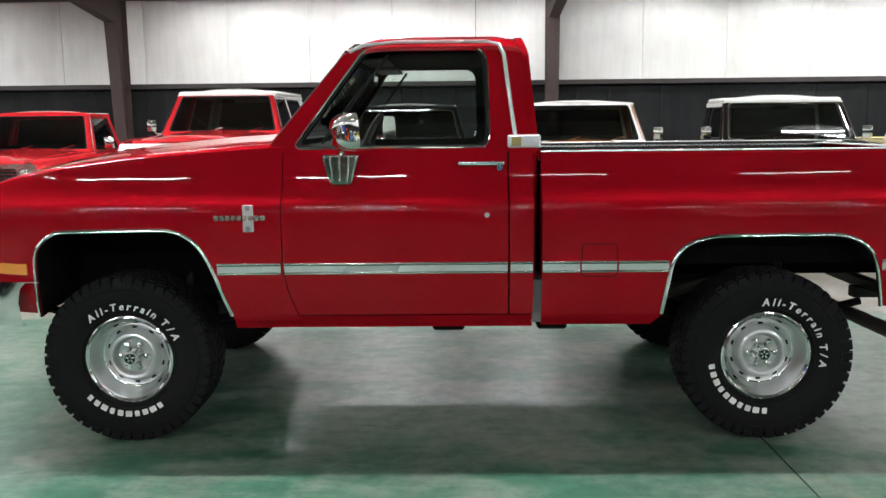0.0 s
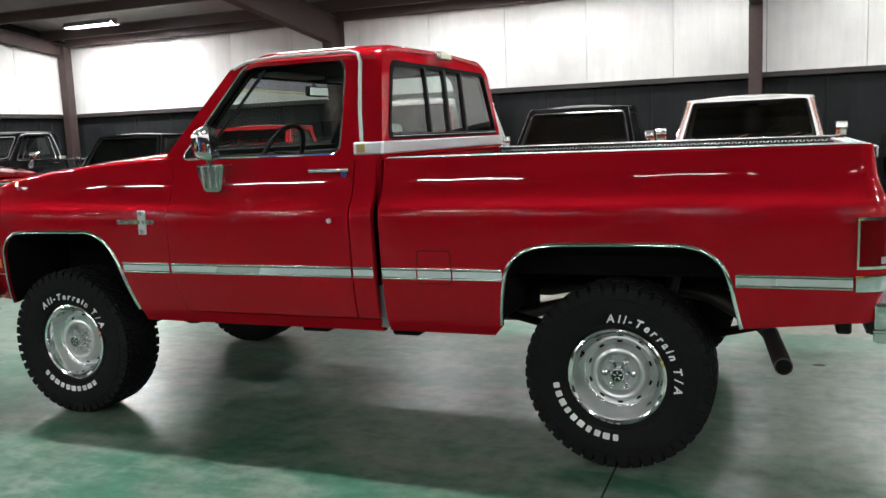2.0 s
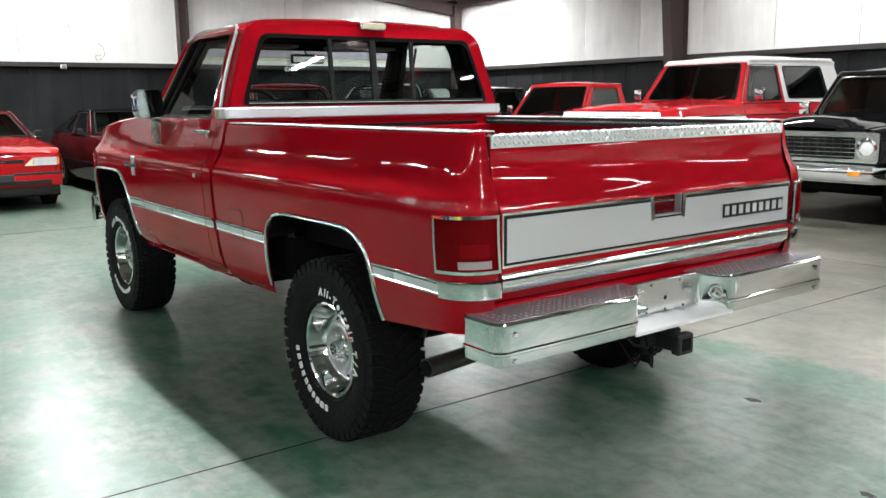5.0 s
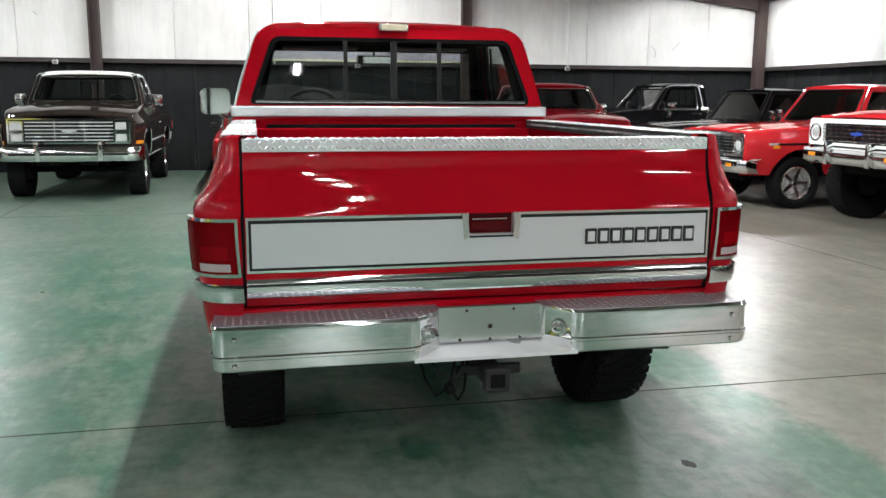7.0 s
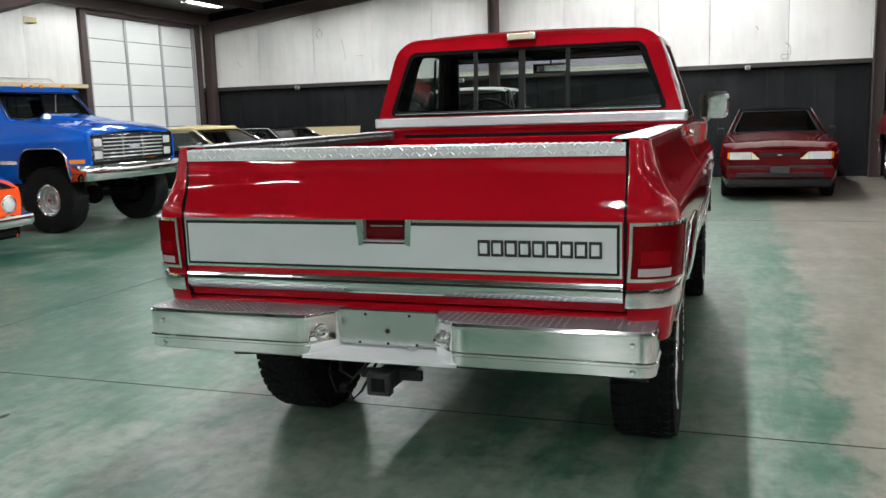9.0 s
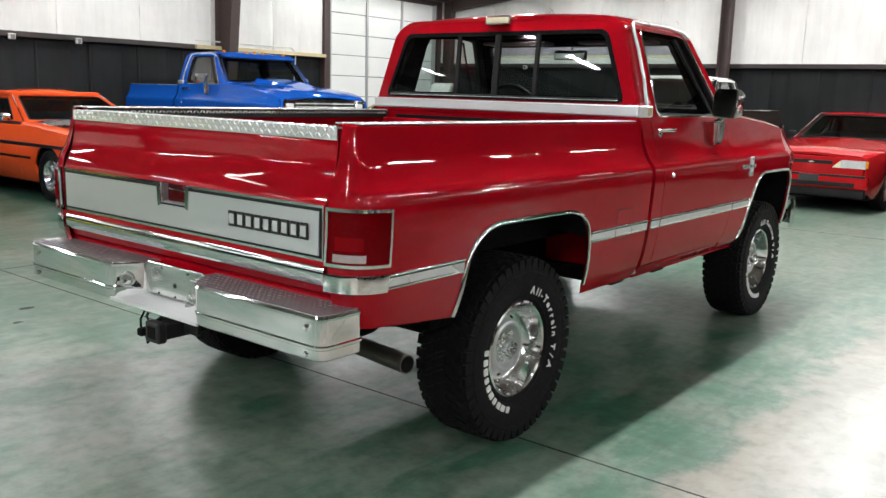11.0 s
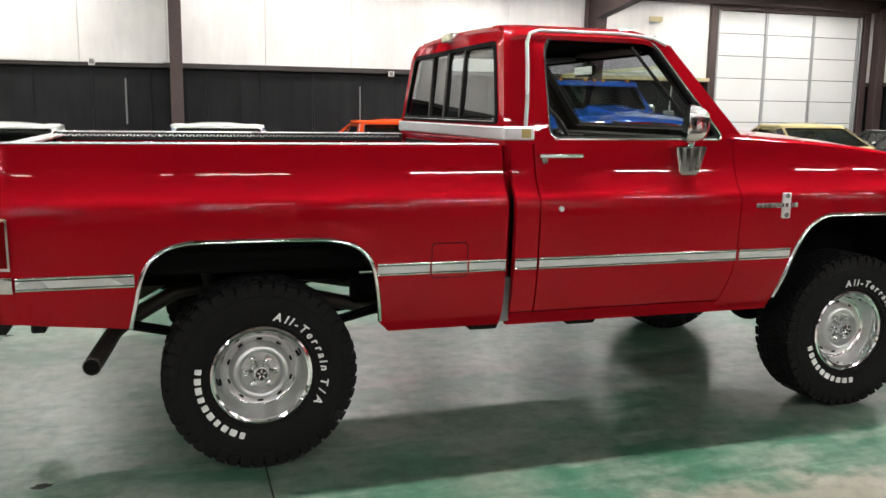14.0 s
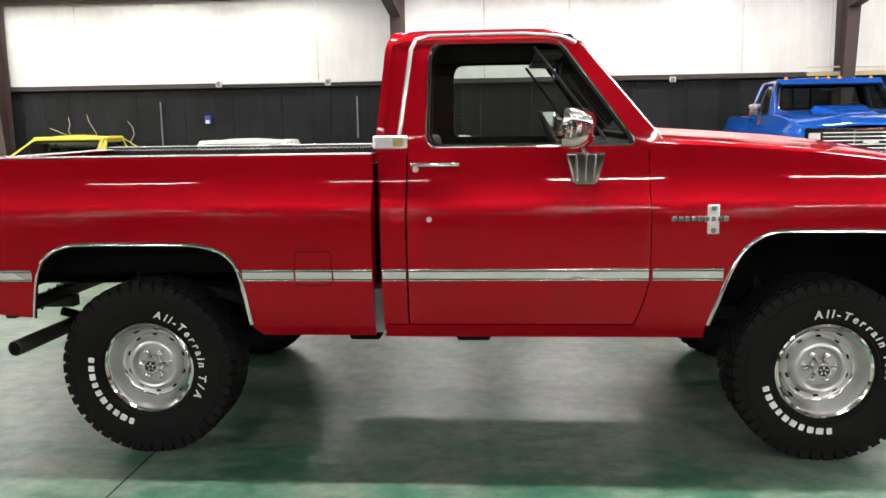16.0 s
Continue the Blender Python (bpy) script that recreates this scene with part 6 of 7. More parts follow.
square_pickup("red lifted pickup truck with chrome trim on large off-road tyres", pose(0, 0, 0), RED, full=True)


# ---- older pickups, wagons and coupes along the walls ----
def flank(xs, bottom, top, s, fy, levels, lid=None, depth=0.03):
    rows = []
    for x in xs:
        zb, zt = bottom(x), top(x)
        zs = [min(max(z, zb), zt) for z in levels]
        col = [(x, s * fy(x, z), z) for z in zs]
        if lid:
            col += [(x, s * y, z) for y, z in lid(x, zt)]
        rows.append(col)
    return sheet(rows, (0, -s * depth, 0))


def round_arch(cx, r, cz, z0):
    pts = []
    a0 = math.asin(max(-1, min(1, (z0 - cz) / r)))
    for j in range(13):
        a = math.pi - a0 - (math.pi - 2 * a0) * j / 12
        pts.append((cx + r * math.cos(a), cz + r * math.sin(a)))
    return pts


def on_quad(q, u, v):
    """A point of a four-cornered patch (a, b, c, d): u along a-b, v from a-b to d-c."""
    a, b, c, d = (Vector(p) for p in q)
    return (a * (1 - u) + b * u) * (1 - v) + (d * (1 - u) + c * u) * v


def glazed(add, name, quad, mat, frame_mat, inset, depth, glass_mat, r=0.05):
    """A four-cornered body patch with one rounded pane in it. inset: left, right, low, high shares."""
    l, rt, lo, hi = inset
    n = 6
    outer_uv = [(0, 0), (1, 0), (1, 1), (0, 1)]
    inner_uv = [(l, lo), (1 - rt, lo), (1 - rt, 1 - hi), (l, 1 - hi)]
    o = rounded([on_quad(quad, *p) for p in outer_uv], 0.004, n)
    i = rounded([on_quad(quad, *p) for p in inner_uv], r, n)
    d = Vector(depth)
    fr = add(name, ring(i, o, d), mat)
    e = rounded([on_quad(quad, *p) for p in [(l + 0.012, lo + 0.02), (1 - rt - 0.012, lo + 0.02), (1 - rt - 0.012, 1 - hi - 0.02), (l + 0.012, 1 - hi - 0.02)]], r, n)
    part("seal", ring([p - d * 0.15 for p in e], [p - d * 0.15 for p in i], d * 0.5), frame_mat, fr)
    part("glass", slab([p + d * 0.25 for p in e], d * 0.12), glass_mat, fr, "dark tinted glass")
    return fr


def greenhouse(add, paint, roof_paint, a_base, a_top, c_top, c_base, yb, yt, seal, split=None, back=(0.05, 0.05, 0.12, 0.12), pillar=(0.10, 0.14), crown=0.035, front_paint=None, brow=0.0):
    """Windshield, sides, back light and roof from eight corners: each a pair (x, z)."""
    P = lambda p, y: (p[0], y, p[1])
    glazed(add, "windshield_frame", [P(a_base, -yb), P(a_base, yb), P(a_top, yt), P(a_top, -yt)], front_paint or paint, seal, (0.045, 0.045, 0.07, 0.06), (0.04, 0, -0.02), CAB_GLASS)
    glazed(add, "back_light_frame", [P(c_base, -yb), P(c_base, yb), P(c_top, yt), P(c_top, -yt)], roof_paint, seal, back, (-0.04, 0, -0.02), CAB_GLASS)
    for s in (-1, 1):
        q = [P(a_base, s * yb), P(c_base, s * yb), P(c_top, s * yt), P(a_top, s * yt)]
        if split:
            xm, xt = split
            f = (xm - a_base[0]) / (c_base[0] - a_base[0])
            g = (xt - a_top[0]) / (c_top[0] - a_top[0])
            m0, m1 = on_quad(q, f, 0), on_quad(q, g, 1)
            glazed(add, "front_side_frame", [q[0], m0, m1, q[3]], paint, seal, (pillar[0], 0.06, 0.04, 0.08), (0, -s * 0.04, 0), CAB_GLASS)
            glazed(add, "rear_side_frame", [m0, q[1], q[2], m1], roof_paint, seal, (0.06, pillar[1], 0.08, 0.12), (0, -s * 0.04, 0), CAB_GLASS, 0.07)
        else:
            glazed(add, "side_frame", q, paint, seal, (pillar[0], pillar[1], 0.04, 0.09), (0, -s * 0.04, 0), CAB_GLASS)
        add("drip_rail", tube([P(a_base, s * (yb + 0.004)), P(a_top, s * (yt + 0.006)), P(c_top, s * (yt + 0.006))], 0.008, 6), CHROME)
    rows = []
    for j in range(9):
        k = j / 8
        x = a_top[0] - 0.02 + (c_top[0] - a_top[0] + 0.04) * k
        z = a_top[1] + (c_top[1] - a_top[1]) * k
        rows.append([(x, yt * u, z + crown * (1 - abs(u) ** 2.5) * (1 - 0.5 * abs(2 * k - 1) ** 3)) for u in (-1.02, -0.97, -0.85, -0.6, -0.3, 0, 0.3, 0.6, 0.85, 0.97, 1.02)])
        e = rows[-1]
        rows[-1] = [(e[0][0], e[0][1] - 0.006, e[0][2] - 0.045), (e[0][0], e[0][1] - 0.006, e[0][2] - 0.012)] + e[1:-1] + [(e[-1][0], e[-1][1] + 0.006, e[-1][2] - 0.012), (e[-1][0], e[-1][1] + 0.006, e[-1][2] - 0.045)]
    add("roof", sheet(rows, (0, 0, -0.025)), roof_paint)
    if brow:
        rim = rounded([P((a_top[0] - 0.01, a_top[1]), -yt), P((a_top[0] - 0.01, a_top[1]), yt), P(c_top, yt), P(c_top, -yt)], 0.12, 5)
        add("roof_rim", tube([p + Vector((0, 0, 0.006)) for p in rim], brow, 10, True), roof_paint, "thick rounded roof edge")
    seat = add("seat", boxed((c_top[0] - 0.42, -yb * 0.78, a_base[1] - 0.30), (c_top[0] - 0.28, yb * 0.78, a_base[1] + 0.10), 0.05, 2), VINYL, "dark seat seen through the glass")
    hub = Vector((a_base[0] + 0.42, -0.36, a_base[1] + 0.02))
    steer = add("steering_wheel", tube([hub + 0.18 * (math.cos(t) * Vector((0, 1, 0)) + math.sin(t) * Vector((0.4, 0, 0.92))) for t in [2 * math.pi * j / 20 for j in range(20)]], 0.011, 6, True), BLACK_TRIM)
    part("column", cyl(bmesh.new(), hub, hub + Vector((-0.25, 0, -0.10)), 0.025, n=8), BLACK_TRIM, steer)
    add("interior_mirror", boxed((a_top[0] + 0.06, -0.10, a_top[1] - 0.13), (a_top[0] + 0.085, 0.10, a_top[1] - 0.075), 0.008), BLACK_TRIM)
    add("interior", boxed((a_base[0] + 0.25, -yb * 0.8, a_base[1] - 0.35), (c_base[0] - 0.1, yb * 0.8, a_base[1] - 0.02), 0.05), VINYL)


OLD_SIDE = [(0.40, 0.88), (0.55, 0.92), (0.70, 0.965), (0.85, 0.985), (0.95, 0.985), (1.00, 0.972), (1.06, 0.945), (1.13, 0.925), (1.2, 0.91)]
OLD_LEVELS = [0.45, 0.5, 0.55, 0.62, 0.70, 0.78, 0.85, 0.90, 0.95, 0.975, 1.0, 1.03, 1.06, 1.10, 1.14, 1.18]


def old_pickup(label, m, paint, lower=None, roof=None, lift=0.0, R=0.36, half=0.12, rim=0.19, wagon=False, chunky=False, spokes=False, round_nose=False, roof_w=0.70, mirrors=True, bowtie=True, group=""):
    root = thing("wagon" if wagon else "pickup_truck", label, "wagon" if wagon else "pickup truck", group, m=m)
    hold = new("body")
    hold.parent = root
    hold.matrix_basis = Matrix.Translation((0, 0, lift))
    roof = roof or paint

    def add(name, bm, mat, label="", sharp=35.0):
        return part(name, bm, mat, hold, label, sharp)

    fx, rx, nose, tail = -1.46, 1.20 if wagon else 1.46, -2.26, 2.05 if wagon else 2.45
    top = lambda x: lerp_table([(nose, 1.06), (nose + 0.3, 1.09), (-0.60, 1.14), (3, 1.14)], x)
    fy = lambda x, z: lerp_table(OLD_SIDE, z) - (0.10 * ((nose + 0.5 - x) / 0.5) ** 2 if x < nose + 0.5 else 0)
    fa, ra = round_arch(fx, 0.43, 0.42, 0.50), round_arch(rx, 0.43, 0.42, 0.50)

    def low(x):
        for arch in (fa, ra):
            if arch[0][0] <= x <= arch[-1][0]:
                return lerp_table(arch, x)
        return 0.50

    tops = lambda x, z: [(fy(x, z) - 0.03, z + 0.02), (0.74, z + 0.028)]
    for s in (-1, 1):
        for name, a, b, lid in (("front_fender", nose, -0.645, tops), ("door", -0.635, 0.40, None), ("rear_side", 0.41, tail, None if wagon else (lambda x, z: [(0.84, z + 0.012), (0.80, z + 0.0)]))):
            xs = spread(a, b, 16, [p[0] for p in fa + ra])
            add(name, flank(xs, low, top, s, fy, OLD_LEVELS, lid), paint)
            if lower:
                ex = [p[0] for p in fa + ra]
                white_low = lambda x: max(low(x), 0.50)
                add("lower_panel", flank(spread(a, b, 16, ex), white_low, lambda x: max(0.90, low(x) + 0.02) if name != "front_fender" else max(1.0, low(x) + 0.02), s, lambda x, z: fy(x, z) + 0.004, OLD_LEVELS), lower)
        add("side_trim", flank(spread(nose + 0.3, tail - 0.05, 20, []), lambda x: 0.905 if not lower else 0.985, lambda x: 0.935 if not lower else 1.0, s, lambda x, z: fy(x, z) + 0.008, [0.905, 0.935, 0.985, 1.0]), CHROME)
        for arch in (fa, ra):
            rows = [[(x, s * (fy(x, z) - 0.01), z), (x, s * 0.5, z)] for x, z in arch]
            bm = sheet(rows)
            bm.faces.new([bm.verts.new((x, s * 0.5, z)) for x, z in arch])
            add("wheel_well", bm, UNDER)
        add("door_handle", boxed((0.22, min(s * 0.94, s * 0.965), 1.045), (0.36, max(s * 0.94, s * 0.965), 1.062), 0.004), CHROME)
        add("marker_lamp", boxed((nose + 0.36, min(s * 0.975, s * 0.992), 0.86), (nose + 0.46, max(s * 0.975, s * 0.992), 0.90), 0.004), AMBER_LENS)
        if mirrors:
            mr = add("mirror", boxed((-0.50, min(s * 0.99, s * 1.13), 1.20), (-0.46, max(s * 0.99, s * 1.13), 1.36), 0.02, 2), CHROME, "chrome door mirror")
            part("mirror_arm", tube([(-0.46, s * 0.90, 1.16), (-0.47, s * 1.0, 1.17), (-0.48, s * 1.05, 1.22)], 0.01, 6), CHROME, mr)
    # hood
    rows = []
    for x in spread(nose + 0.02, -0.62, 10):
        z = top(x) + 0.03
        w = 0.735 if x > nose + 0.2 else 0.70
        rows.append([(x, w * k / 8, z + (0.10 if round_nose else 0.045) * (1 - (k / 8) ** 2) * (0.4 if x < nose + 0.05 else 1) - (0.012 if abs(k) == 5 else 0)) for k in range(-8, 9)])
    add("hood", sheet(rows, (0, 0, -0.03)), paint)
    add("cowl", boxed((-0.66, -0.84, 1.08), (-0.56, 0.84, 1.165), 0.02), paint)
    if wagon:
        greenhouse(add, paint, roof, (-0.62, 1.155), (-0.28, 1.735), (1.92, 1.755), (2.04, 1.155), 0.875, roof_w, BLACK_TRIM, (0.43, 0.43), crown=0.10, pillar=(0.10, 0.26), brow=0.036)
        add("load_floor", boxed((0.4, -0.85, 0.7), (2.0, 0.85, 1.14)), UNDER)
        add("tail_panel", boxed((2.02, -0.88, 0.55), (2.06, 0.88, 1.16), 0.01), paint)
    else:
        greenhouse(add, paint, roof, (-0.62, 1.155), (-0.28, 1.70), (0.40, 1.70), (0.47, 1.155), 0.875, roof_w, BLACK_TRIM, front_paint=roof if lower else paint, crown=0.085 if round_nose else 0.05, brow=0.036 if round_nose else 0.0)
        if round_nose:
            loop = rounded([(-0.613, -0.80, 1.195), (-0.613, 0.80, 1.195), (-0.317, roof_w * 0.93, 1.668), (-0.317, -roof_w * 0.93, 1.668)], 0.08, 5)
            add("windshield_moulding", tube(loop, 0.011, 6, True), CHROME, "chrome windshield moulding")
            for s in (-1, 1):
                add("cowl_vent", boxed((-0.655, s * 0.40 - 0.26, 1.164), (-0.585, s * 0.40 + 0.26, 1.176), 0.004), ALLOY, "bright cowl vent")
        add("bed_floor", boxed((0.50, -0.84, 0.72), (tail, 0.84, 0.78)), UNDER)
        add("bed_front", boxed((0.47, -0.86, 0.6), (0.50, 0.86, 1.14)), paint)
        add("tailgate", boxed((tail - 0.04, -0.86, 0.58), (tail, 0.86, 1.14), 0.01), paint)
        for s in (-1, 1):
            add("bed_wall", boxed((0.50, min(s * 0.80, s * 0.82), 0.7), (tail, max(s * 0.80, s * 0.82), 1.14)), paint)
    for s in (-0.32, 0.28):
        add("wiper", tube([(-0.64, s, 1.175), (-0.58, s - 0.28, 1.25)], 0.006, 6), CHROME)
    # front
    add("front_panel", boxed((nose + 0.03, -0.86, 0.62), (nose + 0.12, 0.86, 1.06), 0.02), BLACK_TRIM)
    x = nose - 0.01
    gr = add("grille", ring(rounded([(x, -0.61, 0.775), (x, 0.61, 0.775), (x, 0.61, 1.005), (x, -0.61, 1.005)], 0.03, 3), rounded([(x, -0.86, 0.74), (x, 0.86, 0.74), (x, 0.86, 1.06), (x, -0.86, 1.06)], 0.04, 3), (0.05, 0, 0)), ALLOY if not chunky else WHITE_PAINT, "bright grille surround")
    for i in range(5):
        z = 0.80 + i * 0.045
        part("bar", boxed((x + 0.002, -0.61, z - 0.005), (x + 0.03, 0.61, z + 0.005), 0.002), CHROME, gr)
    for i in range(13):
        y = -0.54 + i * 0.09
        part("upright", boxed((x + 0.006, y - 0.004, 0.775), (x + 0.03, y + 0.004, 1.005), 0.001), CAST, gr)
    if bowtie:
        part("emblem", slab([(x - 0.006, -0.09, 0.875), (x - 0.006, -0.03, 0.875), (x - 0.006, 0.03, 0.86), (x - 0.006, 0.04, 0.875), (x - 0.006, 0.09, 0.875), (x - 0.006, 0.09, 0.905), (x - 0.006, 0.03, 0.905), (x - 0.006, -0.03, 0.92), (x - 0.006, -0.04, 0.905), (x - 0.006, -0.09, 0.905)], (0.01, 0, 0)), BLUE_BADGE, gr, "plain blue emblem")
    for s in (-1, 1):
        part("headlamp_ring", ring([(x - 0.012, s * 0.735 + 0.085 * math.cos(a), 0.89 + 0.085 * math.sin(a)) for a in [2 * math.pi * j / 24 for j in range(24)]], [(x - 0.008, s * 0.735 + 0.112 * math.cos(a), 0.89 + 0.112 * math.sin(a)) for a in [2 * math.pi * j / 24 for j in range(24)]], (0.03, 0, 0)), CHROME, gr)
        part("headlamp", revolve_x([(0.0, -0.012), (0.05, -0.008), (0.088, 0.008)], (x, s * 0.735, 0.89)), CLEAR_LENS, gr, "round headlamp")
    rows = []
    for y in (-0.97, -0.95, -0.85, -0.5, 0, 0.5, 0.85, 0.95, 0.97):
        b = 0.03 * y * y + (0.22 if abs(y) > 0.96 else 0.08 if abs(y) > 0.94 else 0)
        rows.append([(nose - 0.10 + b, y, z) for z, b in ((0.53, b + 0.03), (0.555, b), (0.63, b - 0.02), (0.70, b), (0.72, b + 0.06))])
    fb = add("front_bumper", sheet(rows, (0, 0, -0.004)), CHROME, "chrome front bumper")
    part("bumper_core", boxed((nose + 0.0, -0.86, 0.55), (nose + 0.06, 0.86, 0.69)), CAST, fb)
    for s in (-1, 1):
        part("turn_lamp", boxed((nose - 0.108, s * 0.66 - 0.07, 0.605), (nose - 0.07, s * 0.66 + 0.07, 0.655), 0.005), AMBER_LENS, fb)
        if chunky:
            part("bumper_guard", boxed((nose - 0.15, s * 0.36 - 0.03, 0.52), (nose - 0.06, s * 0.36 + 0.03, 0.80), 0.02, 2), CHROME, fb)
    simple_under(add, fx, rx, R - lift, 0.62)
    for x in (fx, rx):
        for s in (-1, 1):
            wheel(root, x, s * (0.80 if not chunky else 0.84), R, half, rim, False, chunky, False, spokes)
    return root


def revolve_x(profile, at):
    """Turns (radius, depth) pairs round a line along x."""
    bm = revolve([(r, d) for r, d in profile], 24)
    bm.transform(Matrix.Translation(at) @ Matrix.Rotation(-math.pi / 2, 4, "Z"))
    return bm


def simple_under(add, fx, rx, axle_z, width):
    for s in (-1, 1):
        add("frame_rail", boxed((fx - 0.5, min(s * 0.38, s * 0.45), 0.42), (rx + 0.7, max(s * 0.38, s * 0.45), 0.56)), UNDER)
    add("floor_pan", boxed((fx + 0.45, -0.86, 0.46), (rx + 0.6, 0.86, 0.52)), UNDER)
    add("engine_bay", boxed((fx - 0.55, -0.48, 0.40), (fx + 0.6, 0.48, 0.95)), UNDER)
    for x in (fx, rx):
        add("axle", cyl(bmesh.new(), (x, -0.7, axle_z), (x, 0.7, axle_z), 0.045, n=10), UNDER)


CAR_LEVELS = [0.20, 0.24, 0.28, 0.34, 0.40, 0.47, 0.54, 0.60, 0.66, 0.71, 0.75, 0.79, 0.83, 0.87, 0.91]


def coupe(label, m, paint, hood_paint=None, roof_paint=None, lower=None, front="square", length=4.7, roof_z=1.33, rear_drop=0.0, rim=0.19, R=0.325, stripe_mat=None, fast=False, roof_w=None, group=""):
    root = thing("car", label, "car", group, m=m)
    hood_paint, roof_paint = hood_paint or paint, roof_paint or paint

    def add(name, bm, mat, label="", sharp=35.0):
        return part(name, bm, mat, root, label, sharp)

    wb = 2.70
    fx, rx = -wb / 2, wb / 2
    nose, tail = fx - 0.88, fx - 0.88 + length
    hi = roof_z - 0.44
    table = [(0.20, 0.80), (0.30, 0.85), (0.45, 0.885), (0.60, 0.90), (0.70, 0.895), (0.80, 0.875), (0.92, 0.84)]
    fy = lambda x, z: lerp_table(table, z) - 0.14 * max(0, (nose + 0.45 - x) / 0.45) ** 2 - 0.10 * max(0, (x - tail + 0.4) / 0.4) ** 2
    top = lambda x: lerp_table([(nose, hi - 0.17), (nose + 0.25, hi - 0.10), (-0.55, hi), (1.3, hi), (tail, hi - 0.06)], x)
    fa, ra = round_arch(fx, 0.365, 0.33, 0.22), round_arch(rx, 0.365, 0.33, 0.22)

    def low(x):
        for arch in (fa, ra):
            if arch[0][0] <= x <= arch[-1][0]:
                return lerp_table(arch, x)
        return 0.21

    for s in (-1, 1):
        for name, a, b in (("front_wing", nose, -0.60), ("door", -0.594, 0.62), ("rear_wing", 0.626, tail)):
            lid = (lambda x, z: [(fy(x, z) - 0.03, z + 0.016), (0.66, z + 0.022)]) if name != "door" else None
            add(name, flank(spread(a, b, 18, [p[0] for p in fa + ra]), low, top, s, fy, CAR_LEVELS, lid), paint)
        if stripe_mat:
            add("side_stripe", flank(spread(nose + 0.1, tail - 0.1, 24, []), lambda x: 0.66, lambda x: 0.70, s, lambda x, z: fy(x, z) + 0.004, [0.66, 0.68, 0.70]), stripe_mat)
        add("side_strip", flank(spread(nose + 1.3, rx - 0.4, 16, []), lambda x: 0.50, lambda x: 0.53, s, lambda x, z: fy(x, z) + 0.008, [0.50, 0.53]), BLACK_TRIM)
        for arch in (fa, ra):
            rows = [[(x, s * (fy(x, z) - 0.01), z), (x, s * 0.5, z)] for x, z in arch]
            bm = sheet(rows)
            bm.faces.new([bm.verts.new((x, s * 0.5, z)) for x, z in arch])
            add("wheel_well", bm, UNDER)
        mr = add("mirror", boxed((-0.40, min(s * 0.86, s * 0.98), hi + 0.02), (-0.30, max(s * 0.86, s * 0.98), hi + 0.12), 0.03, 2), BLACK_TRIM if front == "slim" else CHROME)
        add("door_handle", boxed((0.40, min(s * 0.87, s * 0.895), 0.73), (0.54, max(s * 0.87, s * 0.895), 0.755), 0.005), CHROME if front != "slim" else BLACK_TRIM)
    rows = [[(x, 0.66 * k / 6, top(x) + 0.022 + 0.03 * (1 - (k / 6) ** 2) - (0.008 if abs(k) == 3 else 0)) for k in range(-6, 7)] for x in spread(nose + 0.01, -0.56, 10)]
    add("hood", sheet(rows, (0, 0, -0.03)), hood_paint)
    back = (1.55 if not fast else 2.05)
    rows = [[(x, 0.66 * k / 6, top(x) + 0.022 + 0.02 * (1 - (k / 6) ** 2)) for k in range(-6, 7)] for x in spread(back - 0.12, tail - 0.01, 6)]
    add("boot_lid", sheet(rows, (0, 0, -0.03)), paint)
    greenhouse(add, paint, roof_paint, (-0.62, hi + 0.015), (0.05, roof_z - (0.035 if front == "slim" else 0.085)), (0.80, roof_z - (0.035 if front == "slim" else 0.085)), (back, hi + 0.02), 0.80, roof_w or (0.60 if front == "slim" else 0.62), BLACK_TRIM, (0.72, 0.74), (0.06, 0.06, 0.10, 0.08), (0.20, 0.62 if fast else 0.34), front_paint=BLACK_PAINT if front == "slim" else roof_paint, crown=0.035 if front == "slim" else 0.075, brow=0.0 if front == "slim" else 0.034)
    for y in (-0.3, 0.25):
        add("wiper", tube([(-0.64, y, hi + 0.03), (-0.58, y - 0.3, hi + 0.06)], 0.006, 6), BLACK_TRIM)
    z1 = hi - 0.17
    add("front_panel", boxed((nose + 0.02, -0.70, 0.25), (nose + 0.12, 0.70, z1), 0.02), paint)
    add("rear_panel", boxed((tail - 0.12, -0.74, 0.25), (tail - 0.02, 0.74, hi - 0.05), 0.02), paint)
    x = nose
    if front == "slim":
        add("nose_cap", boxed((x - 0.03, -0.72, 0.50), (x + 0.06, 0.72, z1 + 0.01), 0.025, 3), paint)
        for s in (-1, 1):
            y0, y1 = sorted((s * 0.34, s * 0.72))
            hl = add("headlamp", slab([(x - 0.042, s * 0.42, z1 - 0.028), (x - 0.036, s * 0.74, z1 - 0.028), (x - 0.036, s * 0.74, z1 - 0.135), (x - 0.042, s * 0.42, z1 - 0.135)], (0.09, 0, 0)), CLEAR_LENS, "clear rectangular headlamp")
            part("inner_lamp", slab([(x - 0.043, s * 0.415, z1 - 0.03), (x - 0.043, s * 0.30, z1 - 0.128), (x - 0.043, s * 0.30, z1 - 0.135), (x - 0.043, s * 0.415, z1 - 0.135)], (0.06, 0, 0)), CREAM_LENS, hl)
            y0, y1 = sorted((s * 0.742, s * 0.775))
            part("turn_lamp", boxed((x - 0.02, y0, z1 - 0.13), (x + 0.12, y1, z1 - 0.03), 0.01), AMBER_LENS, hl)
            y0, y1 = sorted((s * 0.14, s * 0.765))
            add("bumper_strip", boxed((x - 0.085, y0, 0.47), (x - 0.03, y1, 0.53), 0.012, 2), BLACK_TRIM, "black bumper strip")
